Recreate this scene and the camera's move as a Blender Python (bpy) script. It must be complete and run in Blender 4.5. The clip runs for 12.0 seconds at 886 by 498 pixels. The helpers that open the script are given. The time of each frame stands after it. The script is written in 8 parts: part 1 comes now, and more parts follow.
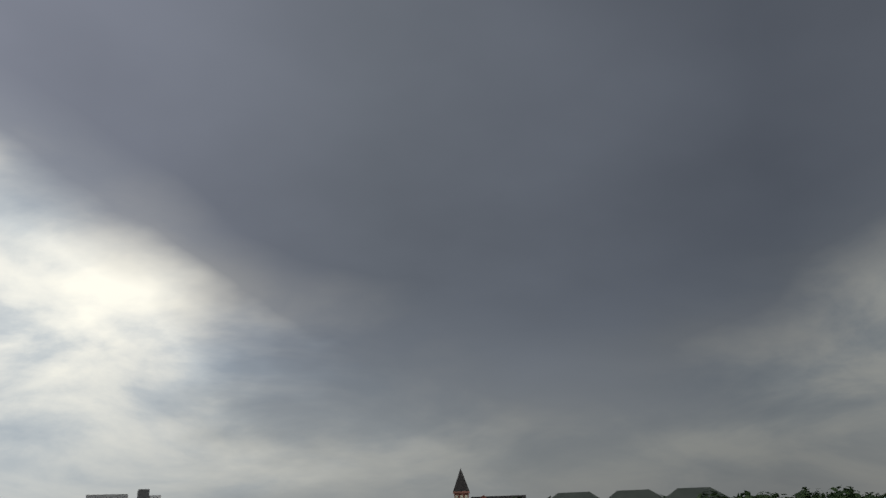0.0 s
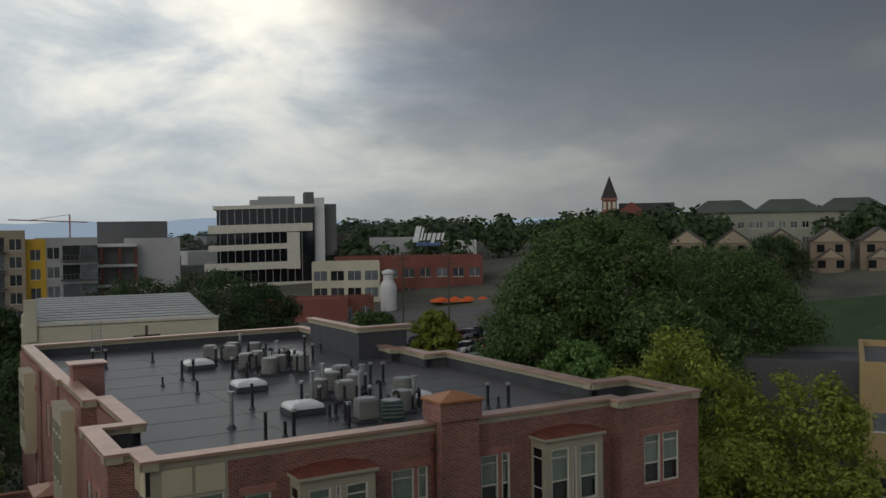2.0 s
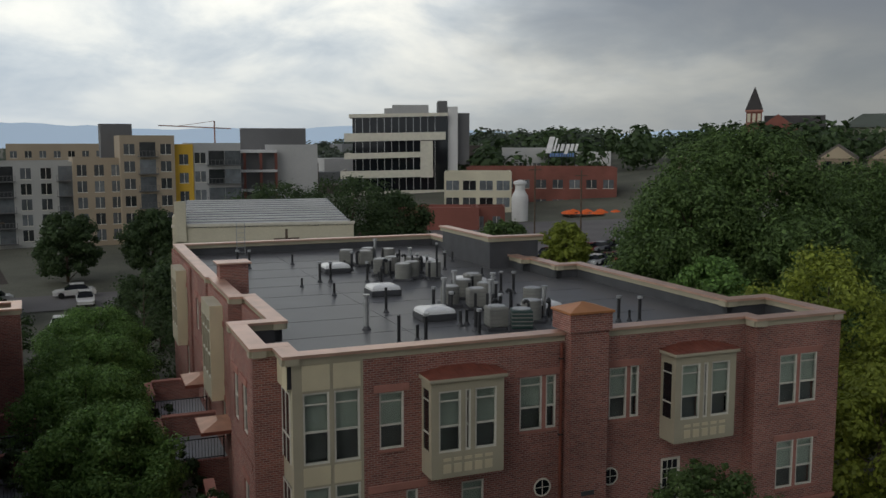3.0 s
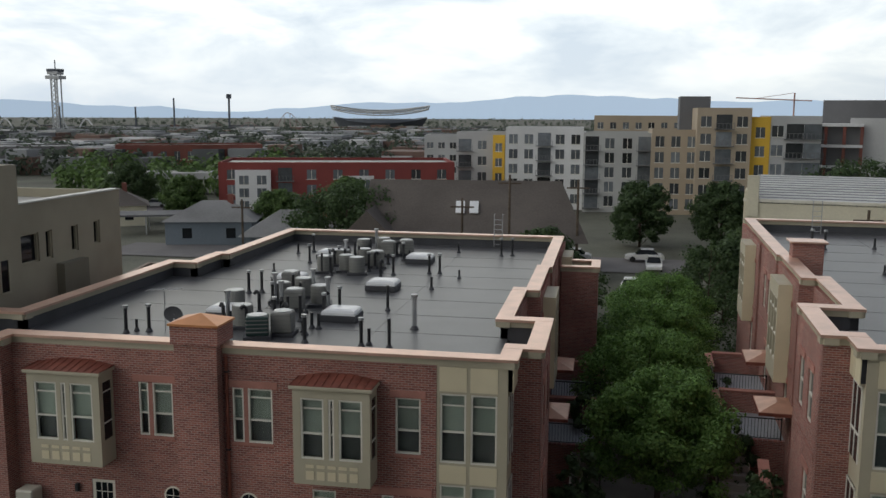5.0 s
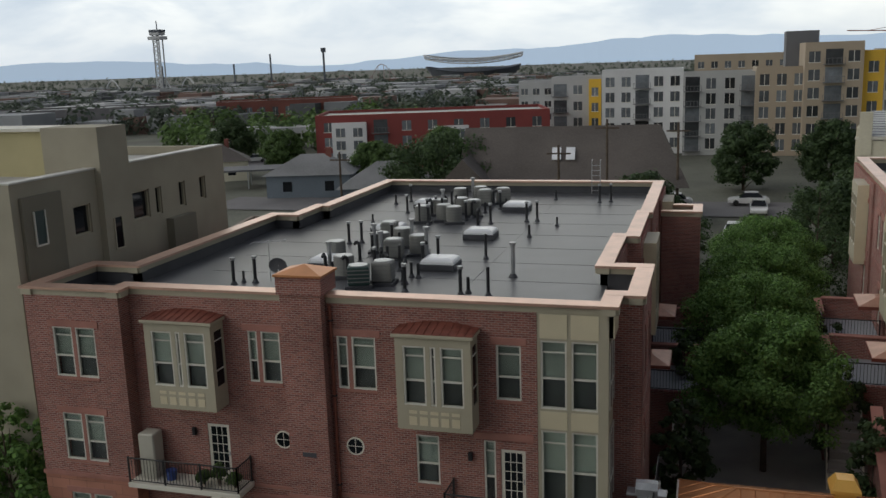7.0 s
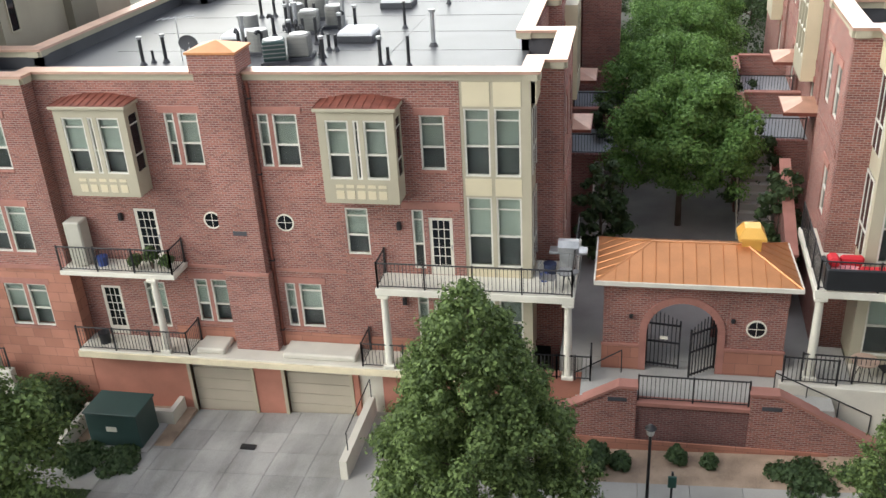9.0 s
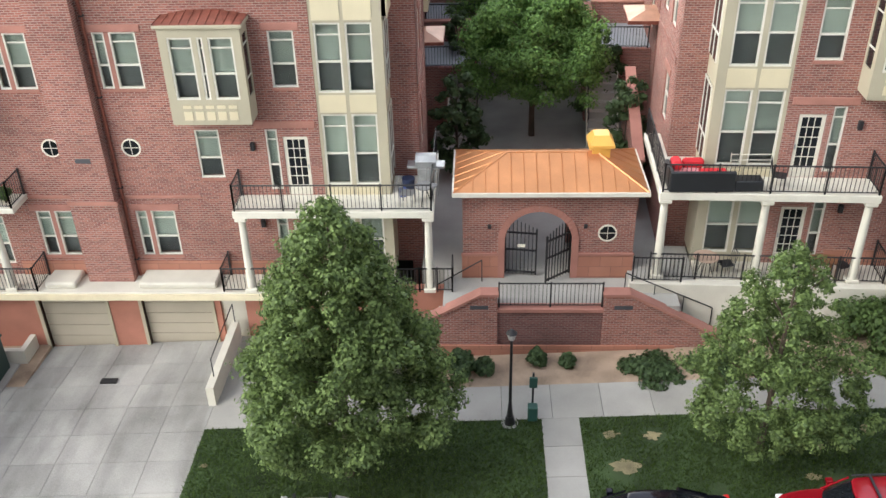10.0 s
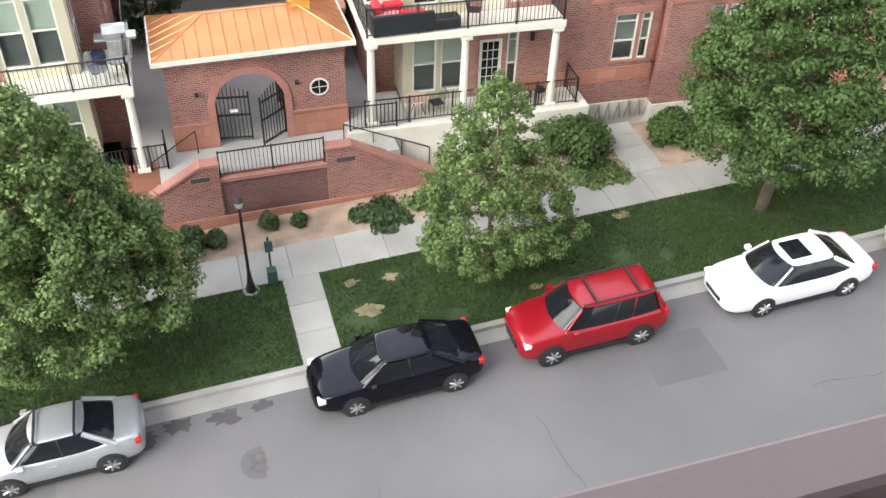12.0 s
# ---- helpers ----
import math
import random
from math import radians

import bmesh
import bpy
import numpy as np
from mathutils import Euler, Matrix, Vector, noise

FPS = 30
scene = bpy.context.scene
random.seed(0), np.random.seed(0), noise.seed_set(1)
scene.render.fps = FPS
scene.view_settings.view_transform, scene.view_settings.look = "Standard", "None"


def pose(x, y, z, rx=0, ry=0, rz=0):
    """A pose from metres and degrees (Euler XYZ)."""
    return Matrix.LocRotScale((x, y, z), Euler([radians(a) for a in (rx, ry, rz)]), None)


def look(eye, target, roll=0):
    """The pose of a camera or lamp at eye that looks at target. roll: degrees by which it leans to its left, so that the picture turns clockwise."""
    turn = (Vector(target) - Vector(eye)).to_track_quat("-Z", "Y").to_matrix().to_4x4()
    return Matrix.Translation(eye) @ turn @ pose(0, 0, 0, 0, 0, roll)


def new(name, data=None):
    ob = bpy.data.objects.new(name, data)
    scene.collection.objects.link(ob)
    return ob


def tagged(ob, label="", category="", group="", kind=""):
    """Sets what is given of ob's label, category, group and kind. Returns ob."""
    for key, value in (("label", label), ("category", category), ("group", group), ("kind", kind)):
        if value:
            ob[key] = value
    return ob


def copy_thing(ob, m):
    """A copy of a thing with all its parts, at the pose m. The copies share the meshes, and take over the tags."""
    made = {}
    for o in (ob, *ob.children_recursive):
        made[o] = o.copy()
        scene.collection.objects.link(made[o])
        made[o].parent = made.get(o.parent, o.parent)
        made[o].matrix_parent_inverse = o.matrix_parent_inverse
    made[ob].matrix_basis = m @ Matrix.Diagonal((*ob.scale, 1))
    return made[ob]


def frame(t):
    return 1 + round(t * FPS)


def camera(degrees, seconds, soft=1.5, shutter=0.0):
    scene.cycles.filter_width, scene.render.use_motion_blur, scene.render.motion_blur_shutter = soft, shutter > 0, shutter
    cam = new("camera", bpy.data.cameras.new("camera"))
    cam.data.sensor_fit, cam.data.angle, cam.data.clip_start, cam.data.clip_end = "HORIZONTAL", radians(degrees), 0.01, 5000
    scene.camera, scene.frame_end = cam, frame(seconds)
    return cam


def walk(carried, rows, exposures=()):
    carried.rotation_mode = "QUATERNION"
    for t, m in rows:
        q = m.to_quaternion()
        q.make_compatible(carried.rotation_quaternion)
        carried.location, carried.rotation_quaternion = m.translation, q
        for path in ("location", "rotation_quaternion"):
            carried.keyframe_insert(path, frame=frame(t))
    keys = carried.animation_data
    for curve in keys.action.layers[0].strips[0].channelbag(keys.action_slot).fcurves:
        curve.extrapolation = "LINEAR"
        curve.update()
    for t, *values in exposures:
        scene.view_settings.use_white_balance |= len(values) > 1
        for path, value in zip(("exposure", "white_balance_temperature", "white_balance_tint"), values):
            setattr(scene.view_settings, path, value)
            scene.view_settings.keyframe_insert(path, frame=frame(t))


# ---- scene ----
cam = camera(52.0, 12.0)
PATH = [
    (0.0, pose(0.324, 0.352, 19.645, 106.82, 1.93, -42.02)),
    (0.5, pose(0.313, 0.378, 19.594, 100.83, 0.81, -39.50)),
    (1.0, pose(0.293, 0.403, 19.544, 95.08, -0.07, -36.00)),
    (1.5, pose(0.282, 0.413, 19.511, 91.23, 0.48, -34.31)),
    (2.0, pose(0.271, 0.420, 19.490, 88.85, 0.85, -32.82)),
    (2.5, pose(0.246, 0.434, 19.466, 86.08, 0.36, -29.55)),
    (2.7, pose(0.232, 0.440, 19.455, 84.78, 0.21, -27.82)),
    (4.5, pose(-0.008, 0.492, 19.414, 80.09, -0.48, 1.05)),
    (5.0, pose(-0.089, 0.486, 19.426, 81.50, -0.29, 10.37)),
    (5.5, pose(-0.135, 0.478, 19.442, 83.30, -0.28, 15.79)),
    (6.0, pose(-0.144, 0.476, 19.446, 83.80, 0.44, 16.74)),
    (6.5, pose(-0.139, 0.475, 19.428, 81.70, 1.51, 16.08)),
    (8.5, pose(-0.133, 0.443, 19.310, 67.60, 1.81, 15.95)),
    (9.0, pose(-0.095, 0.439, 19.281, 64.04, 2.93, 10.83)),
    (9.5, pose(-0.053, 0.436, 19.261, 61.36, 2.51, 5.61)),
    (10.0, pose(-0.019, 0.426, 19.239, 58.54, 1.22, 1.87)),
    (10.5, pose(-0.010, 0.402, 19.203, 53.49, 0.11, 1.31)),
    (11.0, pose(0.007, 0.381, 19.177, 49.73, -0.89, -0.30)),
    (11.5, pose(0.054, 0.373, 19.171, 48.86, -1.64, -6.85)),
    (12.0, pose(0.119, 0.363, 19.177, 49.77, -1.53, -16.93)),
]
EXPOSURES = [(0.0, -1.1), (1.5, -1.08), (2.5, -0.98), (4.5, 0.0), (5.0, -0.3), (5.5, -0.7), (6.5, -0.75), (8.3, 1.4), (9.0, 1.55), (9.5, 1.78), (10.0, 1.92), (10.5, 2.28), (11.0, 2.38), (12.0, 2.45)]
walk(cam, PATH, EXPOSURES)

# ---- sky and light ----
SUN_AZ, SUN_EL = radians(215), radians(38)   # compass-like turn of the sun behind cloud
world = bpy.data.worlds.new("sky_world")
scene.world = world
world.use_nodes = True
wt = world.node_tree
wt.nodes.clear()


def wn(kind, **kw):
    n = wt.nodes.new(kind)
    for k, v in kw.items():
        n.inputs[k].default_value = v
    return n


def wmath(op, a, b=None):
    n = wt.nodes.new("ShaderNodeMath")
    n.operation = op
    for i, v in enumerate((a, b)):
        if v is None:
            continue
        if isinstance(v, (int, float)):
            n.inputs[i].default_value = v
        else:
            wt.links.new(v, n.inputs[i])
    return n.outputs[0]


def wramp(fac, stops):
    n = wt.nodes.new("ShaderNodeValToRGB")
    el = n.color_ramp.elements
    for i, (p, c) in enumerate(stops):
        e = el[i] if i < 2 else el.new(p)
        e.position, e.color = p, (*c, 1)
    wt.links.new(fac, n.inputs[0])
    return n.outputs[0]


def wmix(fac, a, b, mode="MIX"):
    n = wt.nodes.new("ShaderNodeMix")
    n.data_type, n.blend_type = "RGBA", mode
    for s, v in ((0, fac), (6, a), (7, b)):
        if isinstance(v, (int, float)):
            n.inputs[s].default_value = v
        elif isinstance(v, tuple):
            n.inputs[s].default_value = (*v, 1)
        else:
            wt.links.new(v, n.inputs[s])
    return n.outputs[2]


sky = wt.nodes.new("ShaderNodeTexSky")
sky.sky_type, sky.sun_disc, sky.sun_elevation, sky.sun_rotation = "NISHITA", False, SUN_EL, SUN_AZ
coord = wt.nodes.new("ShaderNodeTexCoord")
sep = wt.nodes.new("ShaderNodeSeparateXYZ")
wt.links.new(coord.outputs["Generated"], sep.inputs[0])
# flat cloud layer: the direction divided by its height
up = wmath("ADD", wmath("MAXIMUM", sep.outputs[2], 0.0), 0.30)
lay = wt.nodes.new("ShaderNodeCombineXYZ")
wt.links.new(wmath("DIVIDE", sep.outputs[0], up), lay.inputs[0])
wt.links.new(wmath("DIVIDE", sep.outputs[1], up), lay.inputs[1])
n1 = wn("ShaderNodeTexNoise", Scale=1.1, Detail=5.0, Roughness=0.5, Distortion=0.1)
wt.links.new(lay.outputs[0], n1.inputs["Vector"])
n2 = wn("ShaderNodeTexNoise", Scale=2.0, Detail=8.0, Roughness=0.56, Distortion=0.35)
wt.links.new(lay.outputs[0], n2.inputs["Vector"])
# bearing (0 at +y, towards +x) as a share of the turn, and height in degrees
turn = wmath("ADD", wmath("DIVIDE", wmath("ARCTAN2", sep.outputs[0], sep.outputs[1]), 2 * math.pi), 0.5)
rise = wmath("MULTIPLY", wmath("ARCSINE", sep.outputs[2]), 180 / math.pi)


ragged_turn = wmath("ADD", turn, wmath("MULTIPLY", wmath("SUBTRACT", n1.outputs[0], 0.5), 0.11))


def by_bearing(*stops, along=turn):
    return wramp(along, [(0.5 + d / 360, c if isinstance(c, tuple) else (c, c, c)) for d, c in stops])


# the storm front: its lower edge by bearing, ragged; thin bright cloud to the left of it, rain haze below it
# out of view behind, the storm is set lower and darker to dim the facades
edge = by_bearing((-179, 0.22), (-90, 0.50), (-40, 0.50), (0, 0.33), (13, 0.245), (20, 0.20), (25, 0.168), (29, 0.125), (33, 0.098), (40, 0.082), (48, 0.073), (56, 0.085), (63, 0.115), (70, 0.16), (90, 0.18), (179, 0.22))
ragged = wmath("MULTIPLY", wmath("SUBTRACT", n1.outputs[0], 0.5), 14.0)
front = wmath("ADD", wmath("SUBTRACT", rise, wmath("MULTIPLY", edge, 90.0)), ragged)
storm = wramp(wmath("ADD", wmath("DIVIDE", front, 12.0), 0.5), [(0.22, (0, 0, 0)), (0.62, (0.86, 0.86, 0.86)), (0.95, (1, 1, 1))])
bright = wramp(n2.outputs[0], [(0.32, (0.78, 0.90, 1.04)), (0.45, (1.25, 1.32, 1.36)), (0.54, (1.75, 1.74, 1.64)), (0.64, (2.15, 2.08, 1.86))])
bright = wmix(1.0, bright, by_bearing((18, (1.1, 1.1, 1.08)), (28, (1.0, 1.0, 0.99)), (36, (0.50, 0.51, 0.52)), (48, (0.28, 0.29, 0.30)), (80, (0.34, 0.35, 0.35)), along=ragged_turn), "MULTIPLY")
dark = by_bearing((-179, (0.24, 0.26, 0.30)), (-70, (0.36, 0.39, 0.45)), (5, (0.50, 0.53, 0.64)), (22, (0.41, 0.44, 0.53)), (38, (0.30, 0.33, 0.385)), (50, (0.24, 0.265, 0.315)), (64, (0.175, 0.195, 0.235)), (90, (0.24, 0.26, 0.30)))
dark = wmix(1.0, dark, wramp(n1.outputs[0], [(0.3, (0.80, 0.80, 0.80)), (0.7, (1.2, 1.2, 1.2))]), "MULTIPLY")
cloud = wmix(storm, bright, dark)
low = wramp(sep.outputs[2], [(0.0, (1, 1, 1)), (0.20, (0, 0, 0))])
hazec = by_bearing((-60, (0.82, 0.93, 1.06)), (0, (0.92, 1.03, 1.13)), (18, (0.84, 0.92, 0.98)), (28, (0.70, 0.75, 0.77)), (40, (0.52, 0.55, 0.56)), (50, (0.44, 0.46, 0.465)), (62, (0.34, 0.355, 0.36)), (72, (0.42, 0.43, 0.425)))
cloud = wmix(wmath("MULTIPLY", low, 0.88), cloud, hazec)
total = wmix(0.93, wmix(1.0, sky.outputs[0], (0.10, 0.10, 0.10), "MULTIPLY"), cloud)
bg = wn("ShaderNodeBackground", Strength=1.0)
wt.links.new(total, bg.inputs[0])
wo = wt.nodes.new("ShaderNodeOutputWorld")
wt.links.new(bg.outputs[0], wo.inputs[0])

sun = new("sun", bpy.data.lights.new("sun", "SUN"))
sun.data.energy, sun.data.angle, sun.data.color = 0.5, radians(25), (1.0, 0.95, 0.88)
sun.matrix_world = look((-60, -20, 70), (0, 25, 0))

# ---- materials ----
MATS = {}


def mat(name, color, rough=0.8, metal=0.0, var=0.15, scale=3.0, fine=40.0, bump=0.15, alpha_tint=None, spec=0.5, pieces=0.0):
    """Plain surface with stains at a large scale, grain at a small one, and a fine relief."""
    if name in MATS:
        return MATS[name]
    m = bpy.data.materials.new(name)
    m.use_nodes = True
    nt = m.node_tree
    b = nt.nodes["Principled BSDF"]
    b.inputs["Roughness"].default_value, b.inputs["Metallic"].default_value = rough, metal
    b.inputs["Specular IOR Level"].default_value = spec
    tc = nt.nodes.new("ShaderNodeTexCoord")
    na, nb = nt.nodes.new("ShaderNodeTexNoise"), nt.nodes.new("ShaderNodeTexNoise")
    na.inputs["Scale"].default_value, nb.inputs["Scale"].default_value = scale * 0.3, fine
    na.inputs["Detail"].default_value, nb.inputs["Detail"].default_value = 6, 3
    geo = nt.nodes.new("ShaderNodeNewGeometry")
    for n in (na, nb):
        nt.links.new(geo.outputs["Position"], n.inputs["Vector"])
    add = nt.nodes.new("ShaderNodeMath")
    add.operation = "MULTIPLY_ADD"
    nt.links.new(nb.outputs[0], add.inputs[0])
    add.inputs[1].default_value = 0.5
    nt.links.new(na.outputs[0], add.inputs[2])
    mr = nt.nodes.new("ShaderNodeMapRange")
    mr.inputs[1].default_value, mr.inputs[2].default_value = 0.5, 1.0
    mr.inputs[3].default_value, mr.inputs[4].default_value = 1 - var, 1 + var
    nt.links.new(add.outputs[0], mr.inputs[0])
    val = mr.outputs[0]
    if pieces:
        oi = nt.nodes.new("ShaderNodeObjectInfo")
        pr = nt.nodes.new("ShaderNodeMapRange")
        pr.inputs[3].default_value, pr.inputs[4].default_value = 1 - pieces, 1 + pieces
        nt.links.new(oi.outputs["Random"], pr.inputs[0])
        mu = nt.nodes.new("ShaderNodeMath")
        mu.operation = "MULTIPLY"
        nt.links.new(val, mu.inputs[0])
        nt.links.new(pr.outputs[0], mu.inputs[1])
        val = mu.outputs[0]
    mx = nt.nodes.new("ShaderNodeVectorMath")
    mx.operation = "SCALE"
    mx.inputs[0].default_value = color
    nt.links.new(val, mx.inputs["Scale"])
    nt.links.new(mx.outputs[0], b.inputs["Base Color"])
    if bump:
        bp = nt.nodes.new("ShaderNodeBump")
        bp.inputs["Strength"].default_value, bp.inputs["Distance"].default_value = bump, 0.02
        nt.links.new(nb.outputs[0], bp.inputs["Height"])
        nt.links.new(bp.outputs[0], b.inputs["Normal"])
    MATS[name] = m
    return m


def brick_mat(name, c1, c2, mortar, bw=0.21, bh=0.075, squash=0.5):
    """Running-bond masonry laid by world position on upright faces, with recessed joints."""
    m = bpy.data.materials.new(name)
    m.use_nodes = True
    nt = m.node_tree
    b = nt.nodes["Principled BSDF"]
    b.inputs["Roughness"].default_value = 0.88
    geo = nt.nodes.new("ShaderNodeNewGeometry")
    sp, sn, cb = nt.nodes.new("ShaderNodeSeparateXYZ"), nt.nodes.new("ShaderNodeSeparateXYZ"), nt.nodes.new("ShaderNodeCombineXYZ")
    nt.links.new(geo.outputs["Position"], sp.inputs[0])
    nt.links.new(geo.outputs["True Normal"], sn.inputs[0])
    ab = nt.nodes.new("ShaderNodeMath")
    ab.operation = "ABSOLUTE"
    nt.links.new(sn.outputs[0], ab.inputs[0])
    gt = nt.nodes.new("ShaderNodeMath")
    gt.operation = "GREATER_THAN"
    gt.inputs[1].default_value = 0.6
    nt.links.new(ab.outputs[0], gt.inputs[0])
    mx = nt.nodes.new("ShaderNodeMix")
    nt.links.new(gt.outputs[0], mx.inputs[0])
    nt.links.new(sp.outputs[0], mx.inputs[2])
    nt.links.new(sp.outputs[1], mx.inputs[3])
    nt.links.new(mx.outputs[0], cb.inputs[0])
    nt.links.new(sp.outputs[2], cb.inputs[1])
    br = nt.nodes.new("ShaderNodeTexBrick")
    br.inputs["Color1"].default_value, br.inputs["Color2"].default_value, br.inputs["Mortar"].default_value = (*c1, 1), (*c2, 1), (*mortar, 1)
    br.inputs["Scale"].default_value, br.inputs["Brick Width"].default_value, br.inputs["Row Height"].default_value = 1.0, bw, bh
    br.inputs["Mortar Size"].default_value, br.inputs["Mortar Smooth"].default_value, br.inputs["Bias"].default_value = 0.011, 0.2, -0.1
    nt.links.new(cb.outputs[0], br.inputs["Vector"])
    na = nt.nodes.new("ShaderNodeTexNoise")
    na.inputs["Scale"].default_value, na.inputs["Detail"].default_value = 0.5, 8
    nt.links.new(geo.outputs["Position"], na.inputs["Vector"])
    mr = nt.nodes.new("ShaderNodeMapRange")
    mr.inputs[1].default_value, mr.inputs[2].default_value, mr.inputs[3].default_value, mr.inputs[4].default_value = 0.3, 0.7, 0.8, 1.2
    nt.links.new(na.outputs[0], mr.inputs[0])
    sc = nt.nodes.new("ShaderNodeVectorMath")
    sc.operation = "SCALE"
    nt.links.new(br.outputs[0], sc.inputs[0])
    nt.links.new(mr.outputs[0], sc.inputs["Scale"])
    nt.links.new(sc.outputs[0], b.inputs["Base Color"])
    bp = nt.nodes.new("ShaderNodeBump")
    bp.invert = True
    bp.inputs["Strength"].default_value, bp.inputs["Distance"].default_value = 0.6, 0.01
    nt.links.new(br.outputs["Fac"], bp.inputs["Height"])
    nt.links.new(bp.outputs[0], b.inputs["Normal"])
    return m


def leaf_mat(name, c, var=0.35):
    m = bpy.data.materials.new(name)
    m.use_nodes = True
    nt = m.node_tree
    b = nt.nodes["Principled BSDF"]
    b.inputs["Roughness"].default_value = 0.62
    b.inputs["Specular IOR Level"].default_value = 0.3
    geo = nt.nodes.new("ShaderNodeNewGeometry")
    rp = nt.nodes.new("ShaderNodeValToRGB")
    e = rp.color_ramp.elements
    e[0].color = (c[0] * (1 - var), c[1] * (1 - var), c[2] * (1 - var), 1)
    e[1].color = (c[0] * (1 + var * 1.3), c[1] * (1 + var), c[2] * (1 + var * 0.6), 1)
    nt.links.new(geo.outputs["Random Per Island"], rp.inputs[0])
    nt.links.new(rp.outputs[0], b.inputs["Base Color"])
    tr = nt.nodes.new("ShaderNodeBsdfTranslucent")
    nt.links.new(rp.outputs[0], tr.inputs[0])
    ms = nt.nodes.new("ShaderNodeMixShader")
    ms.inputs[0].default_value = 0.3
    nt.links.new(b.outputs[0], ms.inputs[1])
    nt.links.new(tr.outputs[0], ms.inputs[2])
    nt.links.new(ms.outputs[0], nt.nodes["Material Output"].inputs[0])
    return m


BRICK = brick_mat("red_brick", (0.31, 0.112, 0.088), (0.165, 0.058, 0.05), (0.36, 0.26, 0.22))
DARKBRICK = brick_mat("dark_brick", (0.17, 0.07, 0.06), (0.11, 0.045, 0.042), (0.20, 0.14, 0.13))
STONE = brick_mat("pink_sandstone", (0.42, 0.19, 0.13), (0.33, 0.14, 0.095), (0.25, 0.12, 0.09), 0.75, 0.4)
LINTEL = mat("pink_stone_trim", (0.36, 0.165, 0.13), 0.85, var=0.2, scale=4)
CREAM = mat("cream_panel", (0.62, 0.55, 0.38), 0.7, var=0.08, bump=0.05)
TRIM = mat("taupe_trim", (0.42, 0.38, 0.28), 0.65, var=0.08, bump=0.05)
WHITE = mat("cream_white_paint", (0.66, 0.63, 0.54), 0.6, var=0.1, scale=5, bump=0.05)
FRAME = mat("window_frame_paint", (0.66, 0.64, 0.57), 0.5, var=0.05, bump=0.0)
COPING = mat("weathered_coping", (0.66, 0.43, 0.33), 0.34, 0.55, var=0.16, scale=4, bump=0.05)
COPPER = mat("copper_sheet", (0.58, 0.26, 0.11), 0.38, 0.55, var=0.14, scale=4, bump=0.04)
COPPER_DARK = mat("aged_copper", (0.24, 0.08, 0.055), 0.5, 0.3, var=0.3, scale=8, bump=0.08)
ROOF = mat("roof_membrane", (0.085, 0.087, 0.093), 0.40, var=0.22, scale=1.2, fine=14, bump=0.05, spec=0.55)
DARKWALL = mat("dark_membrane_upstand", (0.06, 0.062, 0.07), 0.6, var=0.25)
CONCRETE = mat("concrete", (0.33, 0.32, 0.295), 0.9, var=0.24, scale=1.6, fine=60, bump=0.15, pieces=0.07)
CONC_WALL = mat("pale_concrete_wall", (0.58, 0.55, 0.47), 0.85, var=0.12, scale=3)
ASPHALT = mat("asphalt", (0.15, 0.142, 0.142), 0.92, var=0.16, scale=0.8, fine=90, bump=0.25)
GRASS = mat("lawn_soil", (0.035, 0.06, 0.02), 0.95, var=0.5, scale=2.5, fine=60, bump=0.5)
GRAVEL = mat("brown_gravel", (0.34, 0.25, 0.18), 0.95, var=0.4, scale=4, fine=45, bump=0.8)
IRON = mat("black_iron", (0.015, 0.015, 0.017), 0.5, var=0.2, bump=0.0)
METAL = mat("galvanised_steel", (0.42, 0.43, 0.44), 0.4, 0.7, var=0.2, scale=10, bump=0.05)
ACPAINT = mat("grey_unit_paint", (0.22, 0.22, 0.205), 0.55, var=0.15, scale=8, bump=0.05)
BLACK = mat("black_plastic", (0.02, 0.021, 0.024), 0.45, var=0.2, bump=0.0)
DOME = mat("white_acrylic_dome", (0.80, 0.81, 0.82), 0.25, var=0.04, bump=0.0)
GARAGE = mat("beige_garage_door", (0.42, 0.37, 0.29), 0.6, var=0.06, bump=0.03)
BARK = mat("bark", (0.10, 0.075, 0.055), 0.95, var=0.4, scale=8, fine=30, bump=0.8)
BLIND = mat("pale_green_blind", (0.44, 0.49, 0.43), 0.7, var=0.12, scale=6, bump=0.0, pieces=0.22)
ROOM = mat("painted_room_shade", (0.15, 0.16, 0.16), 0.8, var=0.3, bump=0.0)
RUBBER = mat("tyre_rubber", (0.02, 0.02, 0.02), 0.85, var=0.2, bump=0.0)
ALLOY = mat("alloy_rim", (0.55, 0.56, 0.57), 0.3, 0.9, var=0.1, bump=0.0)
LEAF_MID = leaf_mat("leaf_mid_green", (0.072, 0.125, 0.038))
LEAF_GREY = leaf_mat("leaf_grey_green", (0.118, 0.185, 0.066), 0.5)
# distance haze of the far trees is mixed into this green
LEAF_FAR = leaf_mat("leaf_haze_tinted", (0.070, 0.095, 0.070), 0.3)
LEAF_PARK = leaf_mat("leaf_park_green", (0.088, 0.155, 0.052), 0.5)
LEAF_COURT = leaf_mat("leaf_fresh_green", (0.135, 0.26, 0.075), 0.45)
LEAF_DARK = leaf_mat("leaf_dark_green", (0.058, 0.100, 0.042))
LEAF_LIME = leaf_mat("leaf_yellow_green", (0.23, 0.29, 0.05))


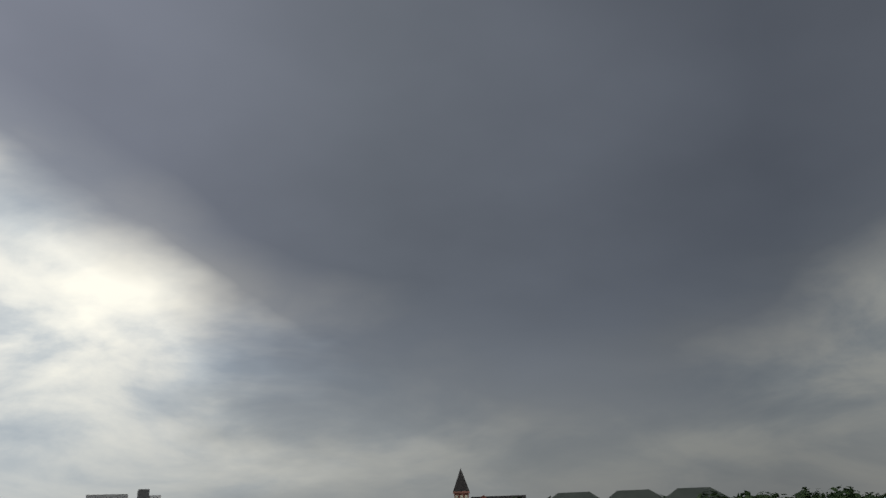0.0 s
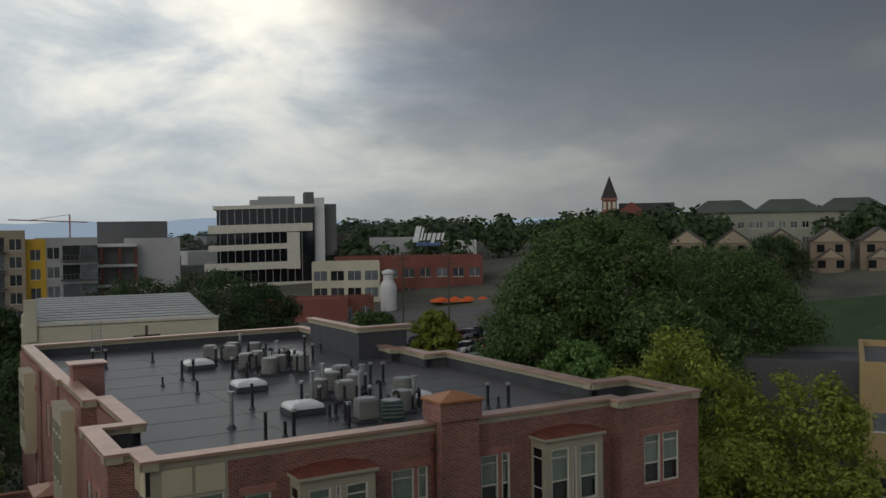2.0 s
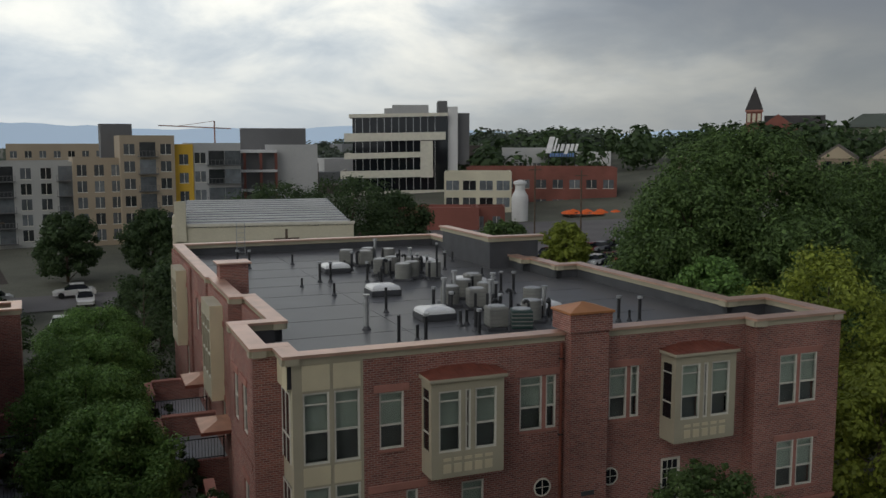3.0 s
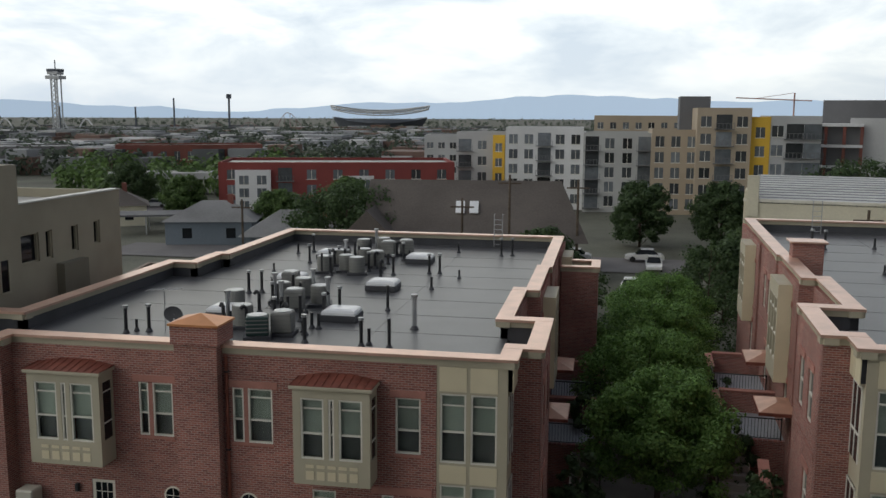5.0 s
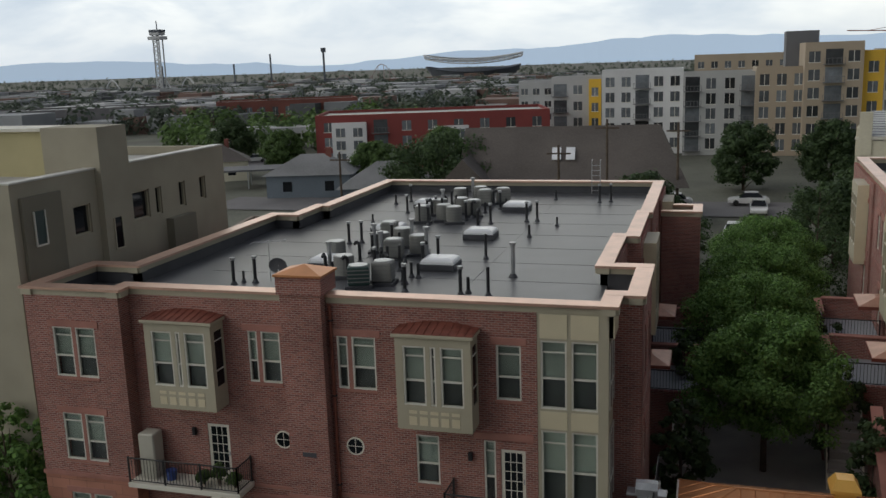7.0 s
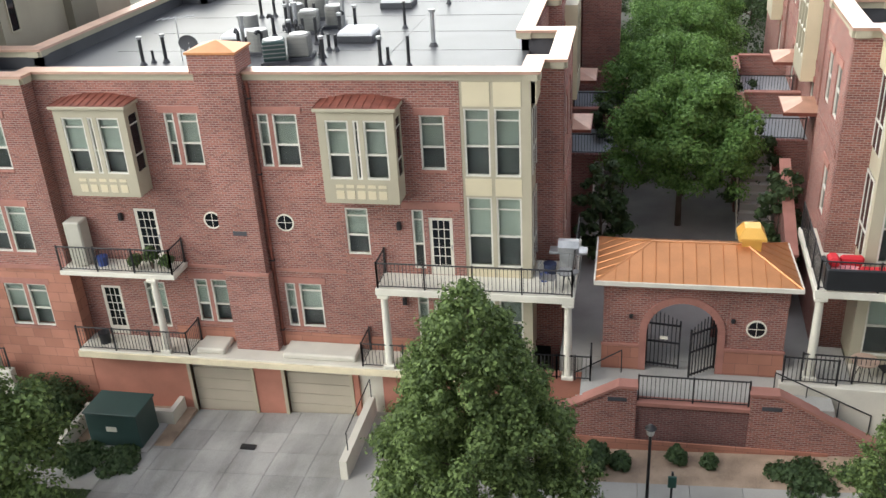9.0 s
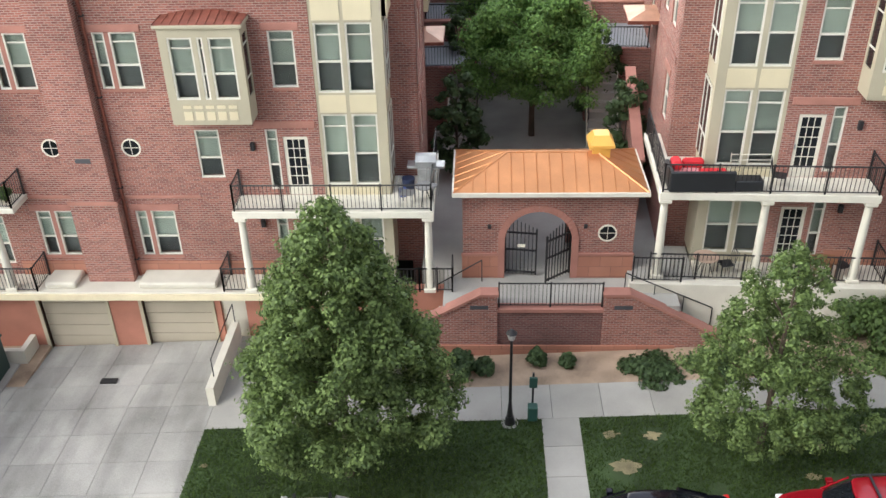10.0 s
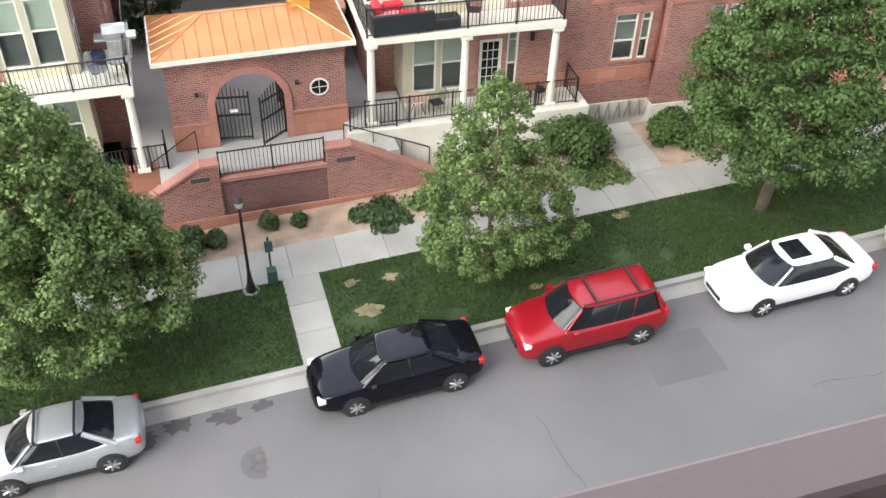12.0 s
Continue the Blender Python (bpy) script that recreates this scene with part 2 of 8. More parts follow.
def glass_mat(name, tint, rough=0.04):
    m = bpy.data.materials.new(name)
    m.use_nodes = True
    b = m.node_tree.nodes["Principled BSDF"]
    b.inputs["Base Color"].default_value = (*tint, 1)
    b.inputs["Roughness"].default_value = rough
    b.inputs["Transmission Weight"].default_value = 1.0
    b.inputs["IOR"].default_value = 1.3
    return m


GLASS = glass_mat("window_glass", (0.86, 0.90, 0.88))
DARKGLASS = mat("tinted_glass", (0.010, 0.012, 0.015), 0.05, var=0.1, bump=0.0, spec=0.4)

# ---- mesh helpers ----


def box(bm, x0, x1, y0, y1, z0, z1):
    x0, x1, y0, y1, z0, z1 = min(x0, x1), max(x0, x1), min(y0, y1), max(y0, y1), min(z0, z1), max(z0, z1)
    v = [bm.verts.new(p) for p in ((x0, y0, z0), (x1, y0, z0), (x1, y1, z0), (x0, y1, z0), (x0, y0, z1), (x1, y0, z1), (x1, y1, z1), (x0, y1, z1))]
    for f in ((3, 2, 1, 0), (4, 5, 6, 7), (0, 1, 5, 4), (1, 2, 6, 5), (2, 3, 7, 6), (3, 0, 4, 7)):
        bm.faces.new([v[i] for i in f])


def bevel(bm, w=0.02, seg=1):
    bmesh.ops.bevel(bm, geom=list(bm.edges), offset=w, segments=seg, affect="EDGES", profile=0.5)


def tube(bm, a, b, r0, r1=None, n=8, caps=True):
    r1 = r0 if r1 is None else r1
    a, b = Vector(a), Vector(b)
    q = (b - a).to_track_quat("Z", "Y")
    ring = []
    for p, r in ((a, r0), (b, r1)):
        ring.append([bm.verts.new(p + q @ Vector((r * math.cos(2 * math.pi * i / n), r * math.sin(2 * math.pi * i / n), 0))) for i in range(n)])
    for i in range(n):
        bm.faces.new((ring[0][i], ring[0][(i + 1) % n], ring[1][(i + 1) % n], ring[1][i]))
    if caps:
        bm.faces.new(ring[0][::-1])
        bm.faces.new(ring[1])


def prism(bm, poly, axis, a, b):
    """poly: 2D points; extruded from a to b along axis x, y or z."""
    def put(p, h):
        return {"x": (h, p[0], p[1]), "y": (p[0], h, p[1]), "z": (p[0], p[1], h)}[axis]
    lo, hi = [bm.verts.new(put(p, a)) for p in poly], [bm.verts.new(put(p, b)) for p in poly]
    n = len(poly)
    for i in range(n):
        bm.faces.new((lo[i], lo[(i + 1) % n], hi[(i + 1) % n], hi[i]))
    bm.faces.new(lo[::-1])
    bm.faces.new(hi)
    bmesh.ops.recalc_face_normals(bm, faces=bm.faces)


def finish(name, bm, material):
    me = bpy.data.meshes.new(name)
    if name in ("wall", "casing", "parapet", "letters"):
        bmesh.ops.remove_doubles(bm, verts=bm.verts, dist=0.0005)
    bmesh.ops.recalc_face_normals(bm, faces=bm.faces)
    bm.to_mesh(me)
    bm.free()
    me.materials.append(material)
    return me


def part(name, bm, material, parent=None, label=""):
    ob = new(name, finish(name, bm, material))
    if parent is not None:
        ob.parent = parent
    if label:
        tagged(ob, label)
    return ob


def bpart(name, material, parent, *boxes, label="", bev=0.0):
    bm = bmesh.new()
    for b in boxes:
        box(bm, *b)
    if bev:
        bevel(bm, bev)
    return part(name, bm, material, parent, label)


def bparts(name, material, parent, *boxes, label="", bev=0.0):
    """One part for each box."""
    for b in boxes:
        bpart(name, material, parent, b, label=label, bev=bev)


def thing(name, m, label, category, group="", kind=""):
    e = new(name)
    e.empty_display_size = 0.2
    e.matrix_basis = m
    return tagged(e, label, category, group, kind)


def street_z(x):
    return 0.05 * max(-30.0, min(45.0, x))


def smooth(a, b, v):
    t = max(0.0, min(1.0, (v - a) / (b - a)))
    return t * t * (3 - 2 * t)


def ground_z(x, y):
    z = street_z(x) + 0.02
    k = smooth(27, 60, y)
    z = z * (1 - k) + 2.6 * k
    d = math.hypot(x, y)
    hill = smooth(110, 250, d) * (4.5 * smooth(-40, 60, x) + 9 * smooth(70, 180, x)) * (1 - smooth(400, 900, d))
    return z + hill - 9.0 * smooth(300, 1500, d)


# ---- ground ----
def grid_axis(lo, hi, near, step):
    out = [float(v) for v in np.arange(-near, near + 0.1, step)]
    v, s = near, step
    while v < hi:
        s *= 1.35
        v += s
        out.append(v)
    v, s = -near, step
    while v > lo:
        s *= 1.35
        v -= s
        out.insert(0, v)
    return out


xs, ys = grid_axis(-4500, 4500, 60, 4), grid_axis(-4500, 4500, 60, 4)
gv = [(x, y, ground_z(x, y) - (0.6 if y < 29 and abs(x) < 70 else 0.0)) for y in ys for x in xs]
nx = len(xs)
gf = [(j * nx + i, j * nx + i + 1, (j + 1) * nx + i + 1, (j + 1) * nx + i) for j in range(len(ys) - 1) for i in range(nx - 1)]
me = bpy.data.meshes.new("ground")
me.from_pydata(gv, [], gf)
me.materials.append(mat("dry_ground", (0.11, 0.112, 0.085), 0.95, var=0.4, scale=0.3, fine=4))
tagged(new("ground", me), "uneven city ground of dry soil and asphalt", "ground", kind="structure")


def slope_slab(name, x0, x1, y0, y1, lift, thick, material, label, parent=None, xstep=4.0):
    """A slab that follows the street's slope."""
    bm = bmesh.new()
    n = max(1, int(round((x1 - x0) / xstep)))
    rows = []
    for i in range(n + 1):
        x = x0 + (x1 - x0) * i / n
        z = street_z(x) + lift
        rows.append([bm.verts.new(p) for p in ((x, y0, z), (x, y1, z), (x, y1, z - thick), (x, y0, z - thick))])
    for a, b in zip(rows, rows[1:]):
        for k in range(4):
            bm.faces.new((a[k], b[k], b[(k + 1) % 4], a[(k + 1) % 4]))
    bm.faces.new(rows[0][::-1])
    bm.faces.new(rows[-1])
    ob = part(name, bm, material, parent)
    return ob


tagged(slope_slab("road", -70, 70, 4.0, 17.15, 0.0, 0.1, ASPHALT, ""), "worn grey asphalt street with cracks and stains", "road", kind="structure")
PATCHM = mat("asphalt_repair", (0.125, 0.118, 0.116), 0.95, var=0.12, scale=2, fine=70, bump=0.2)
tagged(slope_slab("road_patch", 11.0, 13.1, 14.2, 15.9, 0.004, 0.02, PATCHM, ""), "square repair patch in the asphalt", "road patch", kind="structure")
TAR = mat("dark_tar", (0.075, 0.07, 0.07), 0.8, var=0.2, bump=0.0)
for nm_, xa, ya, xb, yb in (("a", 7.5, 14.4, 8.1, 9.5), ("b", -6.4, 16.6, -5.6, 12.0), ("c", 2.9, 13.6, 3.3, 10.2), ("d", 15.0, 13.0, 21.0, 12.4)):
    bm_ = bmesh.new()
    rng_ = random.Random(nm_)
    prev = None
    for i in range(15):
        k = i / 14
        x, y = xa + (xb - xa) * k + rng_.uniform(-0.07, 0.07), ya + (yb - ya) * k + rng_.uniform(-0.07, 0.07)
        w = rng_.uniform(0.004, 0.011)
        nx_, ny_ = (1, 0) if abs(yb - ya) > abs(xb - xa) else (0, 1)
        cur = [bm_.verts.new((x - nx_ * w, y - ny_ * w, street_z(x) + 0.004)), bm_.verts.new((x + nx_ * w, y + ny_ * w, street_z(x) + 0.004))]
        if prev:
            bm_.faces.new((prev[0], prev[1], cur[1], cur[0]))
        prev = cur
    me_ = bpy.data.meshes.new("road_crack")
    bm_.to_mesh(me_)
    bm_.free()
    me_.materials.append(TAR)
    tagged(new("road_crack", me_), "thin dark crack in the asphalt", "crack", kind="structure")
BLUEP = mat("blue_marking_paint", (0.11, 0.2, 0.38), 0.8, var=0.4, scale=12, bump=0.0)
tagged(slope_slab("paint_mark", -8.04, -7.99, 14.2, 17.1, 0.004, 0.01, BLUEP, "", xstep=1), "thin blue utility paint line on the road", "paint mark", kind="structure")
tagged(slope_slab("gutter", -70, 70, 17.15, 17.65, 0.012, 0.1, CONCRETE, ""), "pale concrete gutter pan along the street", "gutter", kind="structure")
tagged(slope_slab("kerb", -70, 70, 17.65, 17.85, 0.15, 0.25, CONCRETE, ""), "pale concrete kerb beside the street", "kerb", kind="structure")
tagged(slope_slab("lawn", -8.6, 1.9, 17.85, 21.5, 0.14, 0.2, GRASS, ""), "green lawn verge between kerb and pavement", "lawn", kind="structure")
tagged(slope_slab("lawn", 3.05, 60, 17.85, 21.5, 0.14, 0.2, GRASS, ""), "green lawn verge with worn brown patches", "lawn", kind="structure")
tagged(slope_slab("lawn", -60, -17.2, 17.85, 21.5, 0.14, 0.2, GRASS, ""), "green lawn verge beside the driveway", "lawn", kind="structure")
tagged(slope_slab("planting_bed", -1.5, 60, 23.1, 26.0, 0.13, 0.2, GRAVEL, ""), "brown gravel planting bed below the brick wall", "planting bed", kind="structure")
tagged(slope_slab("planting_bed", -60, -15.6, 23.1, 27.0, 0.05, 0.2, GRAVEL, ""), "brown gravel planting bed with low shrubs", "planting bed", kind="structure")

# ---- openings of the town houses ----


def wall_with_holes(bm, s, u0, u1, z0, z1, v0, v1, holes):
    """Upright wall u0..u1 (along s*x), depth v0..v1, with rectangular holes (ua, ub, za, zb) cut through."""
    us = sorted({u0, u1, *[h[0] for h in holes], *[h[1] for h in holes]})
    zs = sorted({z0, z1, *[h[2] for h in holes], *[h[3] for h in holes]})
    for a, b in zip(us, us[1:]):
        run = None
        for c, d in zip(zs, zs[1:]):
            mu, mz = (a + b) / 2, (c + d) / 2
            solid = not any(h[0] < mu < h[1] and h[2] < mz < h[3] for h in holes)
            if solid:
                run = (run[0], d) if run else (c, d)
            if (not solid or d == zs[-1]) and run:
                box(bm, s * a, s * b, v0, v1, run[0], run[1])
                run = None


def window(parent, s, ua, ub, za, zb, v, lights=2, lower=0.42, blind=True, label="", narrow=0.0, name="window", sill=True):
    """Sash window: a frame, glass panes, a blind and a sheet coloured as the dim room behind; narrow: the width of a
    slim extra light.
    """
    w = new(name)
    w.parent = parent
    if label:
        tagged(w, label)
    t = 0.055
    sashes = [(ua, ub)]
    if lights == 2:
        mid = ua + (narrow if narrow else (ub - ua) / 2)
        sashes = [(ua, mid - 0.07), (mid + 0.07, ub)]
        bpart("mullion", LINTEL, w, (s * (mid - 0.07), s * (mid + 0.07), v + 0.005, v + 0.12, za, zb))
    zr = za + (zb - za) * lower
    ztop = zb - (zb - za) * 0.17
    for a, b in sashes:
        fb = [(s * a, s * b, v + 0.02, v + 0.12, za, za + t), (s * a, s * b, v + 0.02, v + 0.12, zb - t, zb),
              (s * a, s * (a + t), v + 0.02, v + 0.12, za + t, zb - t), (s * (b - t), s * b, v + 0.02, v + 0.12, za + t, zb - t),
              (s * (a + t), s * (b - t), v + 0.035, v + 0.11, zr - 0.03, zr + 0.03), (s * (a + t), s * (b - t), v + 0.045, v + 0.10, ztop - 0.022, ztop + 0.022)]
        bpart("window_frame", FRAME, w, *fb)
        bpart("pane", GLASS, w, (s * (a + 0.03), s * (b - 0.03), v + 0.07, v + 0.078, za + 0.03, zb - 0.03))
    if blind:
        bpart("blind", BLIND, w, (s * (ua + 0.02), s * (ub - 0.02), v + 0.16, v + 0.175, zr, zb))
    # flat sheet: the dimness of the room is put into its colour
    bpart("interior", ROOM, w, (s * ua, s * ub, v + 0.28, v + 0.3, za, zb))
    if sill:
        bpart("window_sill", LINTEL, w, (s * (ua - 0.04), s * (ub + 0.04), v - 0.05, v + 0.06, za - 0.09, za))
    return w


def lintel(parent, s, ua, ub, z, v):
    bpart("lintel", LINTEL, parent, (s * (ua - 0.18), s * (ub + 0.18), v - 0.035, v + 0.05, z + 0.004, z + 0.24), bev=0.012)


def french_door(parent, s, ua, ub, za, zb, v):
    d = new("door")
    d.parent = parent
    t = 0.11
    fb = [(s * ua, s * (ua + t), v + 0.03, v + 0.1, za, zb), (s * (ub - t), s * ub, v + 0.03, v + 0.1, za, zb),
          (s * (ua + t), s * (ub - t), v + 0.03, v + 0.1, za, za + 0.35), (s * (ua + t), s * (ub - t), v + 0.03, v + 0.1, zb - 0.11, zb)]
    bparts("door_frame", WHITE, d, *fb)
    n, k = 5, 3
    mb = []
    for i in range(1, n):
        z = za + 0.35 + (zb - za - 0.46) * i / n
        mb.append((s * (ua + t), s * (ub - t), v + 0.05, v + 0.08, z - 0.012, z + 0.012))
    for i in range(1, k):
        u = ua + t + (ub - ua - 2 * t) * i / k
        mb.append((s * (u - 0.012), s * (u + 0.012), v + 0.052, v + 0.079, za + 0.35, zb - 0.11))
    bparts("glazing_bar", WHITE, d, *mb)
    bpart("pane", DARKGLASS, d, (s * (ua + t), s * (ub - t), v + 0.06, v + 0.07, za + 0.35, zb - 0.11))
    bpart("door_handle", METAL, d, (s * (ua + 0.03), s * (ua + 0.07), v - 0.01, v + 0.03, za + 0.95, za + 1.1))


def round_window(parent, s, u, z, v, r=0.27):
    w = new("round_window")
    w.parent = parent
    bm = bmesh.new()
    n = 28
    for i in range(n):
        a0, a1 = 2 * math.pi * i / n, 2 * math.pi * (i + 1) / n
        q = []
        for a in (a0, a1):
            for rr in (r, r + 0.05):
                for d in (-0.03, 0.04):
                    q.append(bm.verts.new((s * u + rr * math.cos(a), v + d, z + rr * math.sin(a))))
        for f in ((0, 2, 6, 4), (0, 1, 5, 4), (2, 3, 7, 6)):
            bm.faces.new([q[k] for k in f])
    part("window_frame", bm, WHITE, w)
    bm = bmesh.new()
    tube(bm, (s * u, v - 0.015, z), (s * u, v + 0.02, z), r, n=28)
    part("pane", bm, DARKGLASS, w)
    bparts("glazing_bar", WHITE, w, (s * u - 0.009, s * u + 0.009, v - 0.025, v - 0.01, z - r, z + r), (s * u - r, s * u + r, v - 0.026, v - 0.011, z - 0.009, z + 0.009))


def railing(parent, pts, z, h=0.92, gap=0.125, name="railing"):
    """Iron rail along a plan line: posts, two rails and thin bars."""
    r = new(name)
    r.parent = parent
    for (xa, ya), (xb, yb) in zip(pts, pts[1:]):
        L = math.hypot(xb - xa, yb - ya)
        bm = bmesh.new()
        n = max(2, int(L / gap))
        for i in range(1, n):
            k = i / n
            x, y = xa + (xb - xa) * k, ya + (yb - ya) * k
            box(bm, x - 0.008, x + 0.008, y - 0.008, y + 0.008, z + 0.08, z + h - 0.03)
        tagged(part("infill", bm, IRON, r), kind="stuff")
        for zz, k in ((z + 0.08, 0.018), (z + h, 0.026)):
            bm = bmesh.new()
            tube(bm, (xa, ya, zz), (xb, yb, zz), k, n=6)
            part("rail", bm, IRON, r)
        m = max(1, int(round(L / 1.6)))
        for i in range(m + 1):
            k = i / m
            x, y = xa + (xb - xa) * k, ya + (yb - ya) * k
            bpart("post", IRON, r, (x - 0.025, x + 0.025, y - 0.025, y + 0.025, z, z + h + 0.05))
    return r


def column(parent, x, y, z0, z1):
    c = new("column")
    c.parent = parent
    bm = bmesh.new()
    tube(bm, (x, y, z0 + 0.14), (x, y, z1 - 0.14), 0.15, 0.115, n=16)
    part("shaft", bm, WHITE, c)
    bpart("base", WHITE, c, (x - 0.2, x + 0.2, y - 0.2, y + 0.2, z0, z0 + 0.14), bev=0.02)
    bpart("capital", WHITE, c, (x - 0.19, x + 0.19, y - 0.19, y + 0.19, z1 - 0.14, z1), bev=0.02)


def coping_run(parent, pts, z, width=0.5, over=0.0):
    """Coping slabs along a plan outline, mitred at the corners, one object a stretch."""
    for (xa, ya), (xb, yb) in zip(pts, pts[1:]):
        dx, dy = xb - xa, yb - ya
        L = math.hypot(dx, dy)
        dx, dy = dx / L, dy / L
        h = width / 2
        bm = bmesh.new()
        ax, ay, bx, by = xa - dx * h * 0.98, ya - dy * h * 0.98, xb + dx * h * 0.98, yb + dy * h * 0.98
        nxx, nyy = -dy, dx
        lift = 0.004 if abs(dx) > abs(dy) else 0.0
        poly = [(ax + nxx * h, ay + nyy * h), (bx + nxx * h, by + nyy * h), (bx - nxx * h, by - nyy * h), (ax - nxx * h, ay - nyy * h)]
        prism(bm, poly, "z", z - 0.09, z + lift)
        part("coping", bm, COPING, parent)
        bm = bmesh.new()
        h2 = h - 0.1
        poly = [(ax + nxx * h2, ay + nyy * h2), (bx + nxx * h2, by + nyy * h2), (bx - nxx * h2, by - nyy * h2), (ax - nxx * h2, ay - nyy * h2)]
        prism(bm, poly, "z", z - 0.3, z - 0.09)
        part("cornice", bm, TRIM, parent)


def bay(parent, s, u0, u1, z0, z1, v):
    """Boxed bay window with a small copper roof and panelled apron."""
    b = new("bay_window")
    b.parent = parent
    d = 0.85
    f = v - d
    zs = z0 + 0.78
    zt = z1 - 0.28
    c = (u0 + u1) / 2
    ws = [(u0 + 0.25, c - 0.24), (c - 0.09, c + 0.09), (c + 0.24, u1 - 0.25)]
    bm = bmesh.new()
    wall_with_holes(bm, s, u0, u1, z0, z1, f, f + 0.12, [(a, q, zs, zt) for a, q in ws])
    for uu in (u0, u1 - 0.12):
        wall_with_holes(bm, s, uu, uu + 0.12, z0, z0 + 0.78, f + 0.12, v, [])
        wall_with_holes(bm, s, uu, uu + 0.12, zt, z1, f + 0.12, v, [])
        box(bm, s * uu, s * (uu + 0.12), f + 0.12, f + 0.22, zs, zt)
        box(bm, s * uu, s * (uu + 0.12), v - 0.12, v, zs, zt)
    box(bm, s * (u0 + 0.01), s * (u1 - 0.01), f + 0.01, v, z0 - 0.05, z0)
    part("casing", bm, TRIM, b)
    for a, q in ws:
        window(b, s, a, q, zs, zt, f, lights=1, sill=False, blind=(q - a) > 0.3)
    for uu in (u0 + 0.03, u1 - 0.09):
        bpart("side_pane", DARKGLASS, b, (s * uu, s * (uu + 0.06), f + 0.22, v - 0.12, zs, zt))
        bparts("side_bar", FRAME, b, (s * (uu - 0.02), s * (uu + 0.08), f + 0.22, v - 0.12, zs + 0.55, zs + 0.6), (s * (uu - 0.02), s * (uu + 0.08), f + 0.22, v - 0.12, zt - 0.35, zt - 0.31))
    for r in range(2):
        for i in range(5):
            u = u0 + 0.35 + (u1 - u0 - 0.7) * (i + 0.5) / 5
            za, zb = (z0 + 0.12, z0 + 0.40) if r == 0 else (z0 + 0.50, z0 + 0.60)
            bpart("panel", CREAM, b, (s * (u - 0.13), s * (u + 0.13), f - 0.02, f + 0.01, za, zb))
    bpart("cornice", TRIM, b, (s * (u0 - 0.1), s * (u1 + 0.1), f - 0.1, v, z1, z1 + 0.12), bev=0.02)
    bm = bmesh.new()
    n = 10
    for i in range(n):
        pa, pb = i / n, (i + 1) / n
        ua, ub = u0 - 0.08 + (u1 - u0 + 0.16) * pa, u0 - 0.08 + (u1 - u0 + 0.16) * pb
        ha, hb = [0.03 + 0.15 * min(1, 3.2 * min(p, 1 - p)) for p in (pa, pb)]
        q = [bm.verts.new(p) for p in ((s * ua, f - 0.09, z1 + 0.125), (s * ub, f - 0.09, z1 + 0.125), (s * ub, v, z1 + 0.125 + hb), (s * ua, v, z1 + 0.125 + ha))]
        bm.faces.new(q)
    for p in (0, 1):
        u = u0 - 0.08 if p == 0 else u1 + 0.08
        q = [bm.verts.new(k) for k in ((s * u, f - 0.09, z1 + 0.125), (s * u, v, z1 + 0.125), (s * u, v, z1 + 0.19))]
        bm.faces.new(q)
    bmesh.ops.remove_doubles(bm, verts=bm.verts, dist=0.001)
    part("bay_roof", bm, COPPER_DARK, b)
    for i in range(n + 1):
        p = i / n
        u = u0 - 0.08 + (u1 - u0 + 0.16) * p
        h = 0.03 + 0.15 * min(1, 3.2 * min(p, 1 - p))
        bm = bmesh.new()
        tube(bm, (s * u, f - 0.09, z1 + 0.135), (s * u, v, z1 + 0.135 + h), 0.014, n=4)
        part("seam", bm, COPPER_DARK, b)


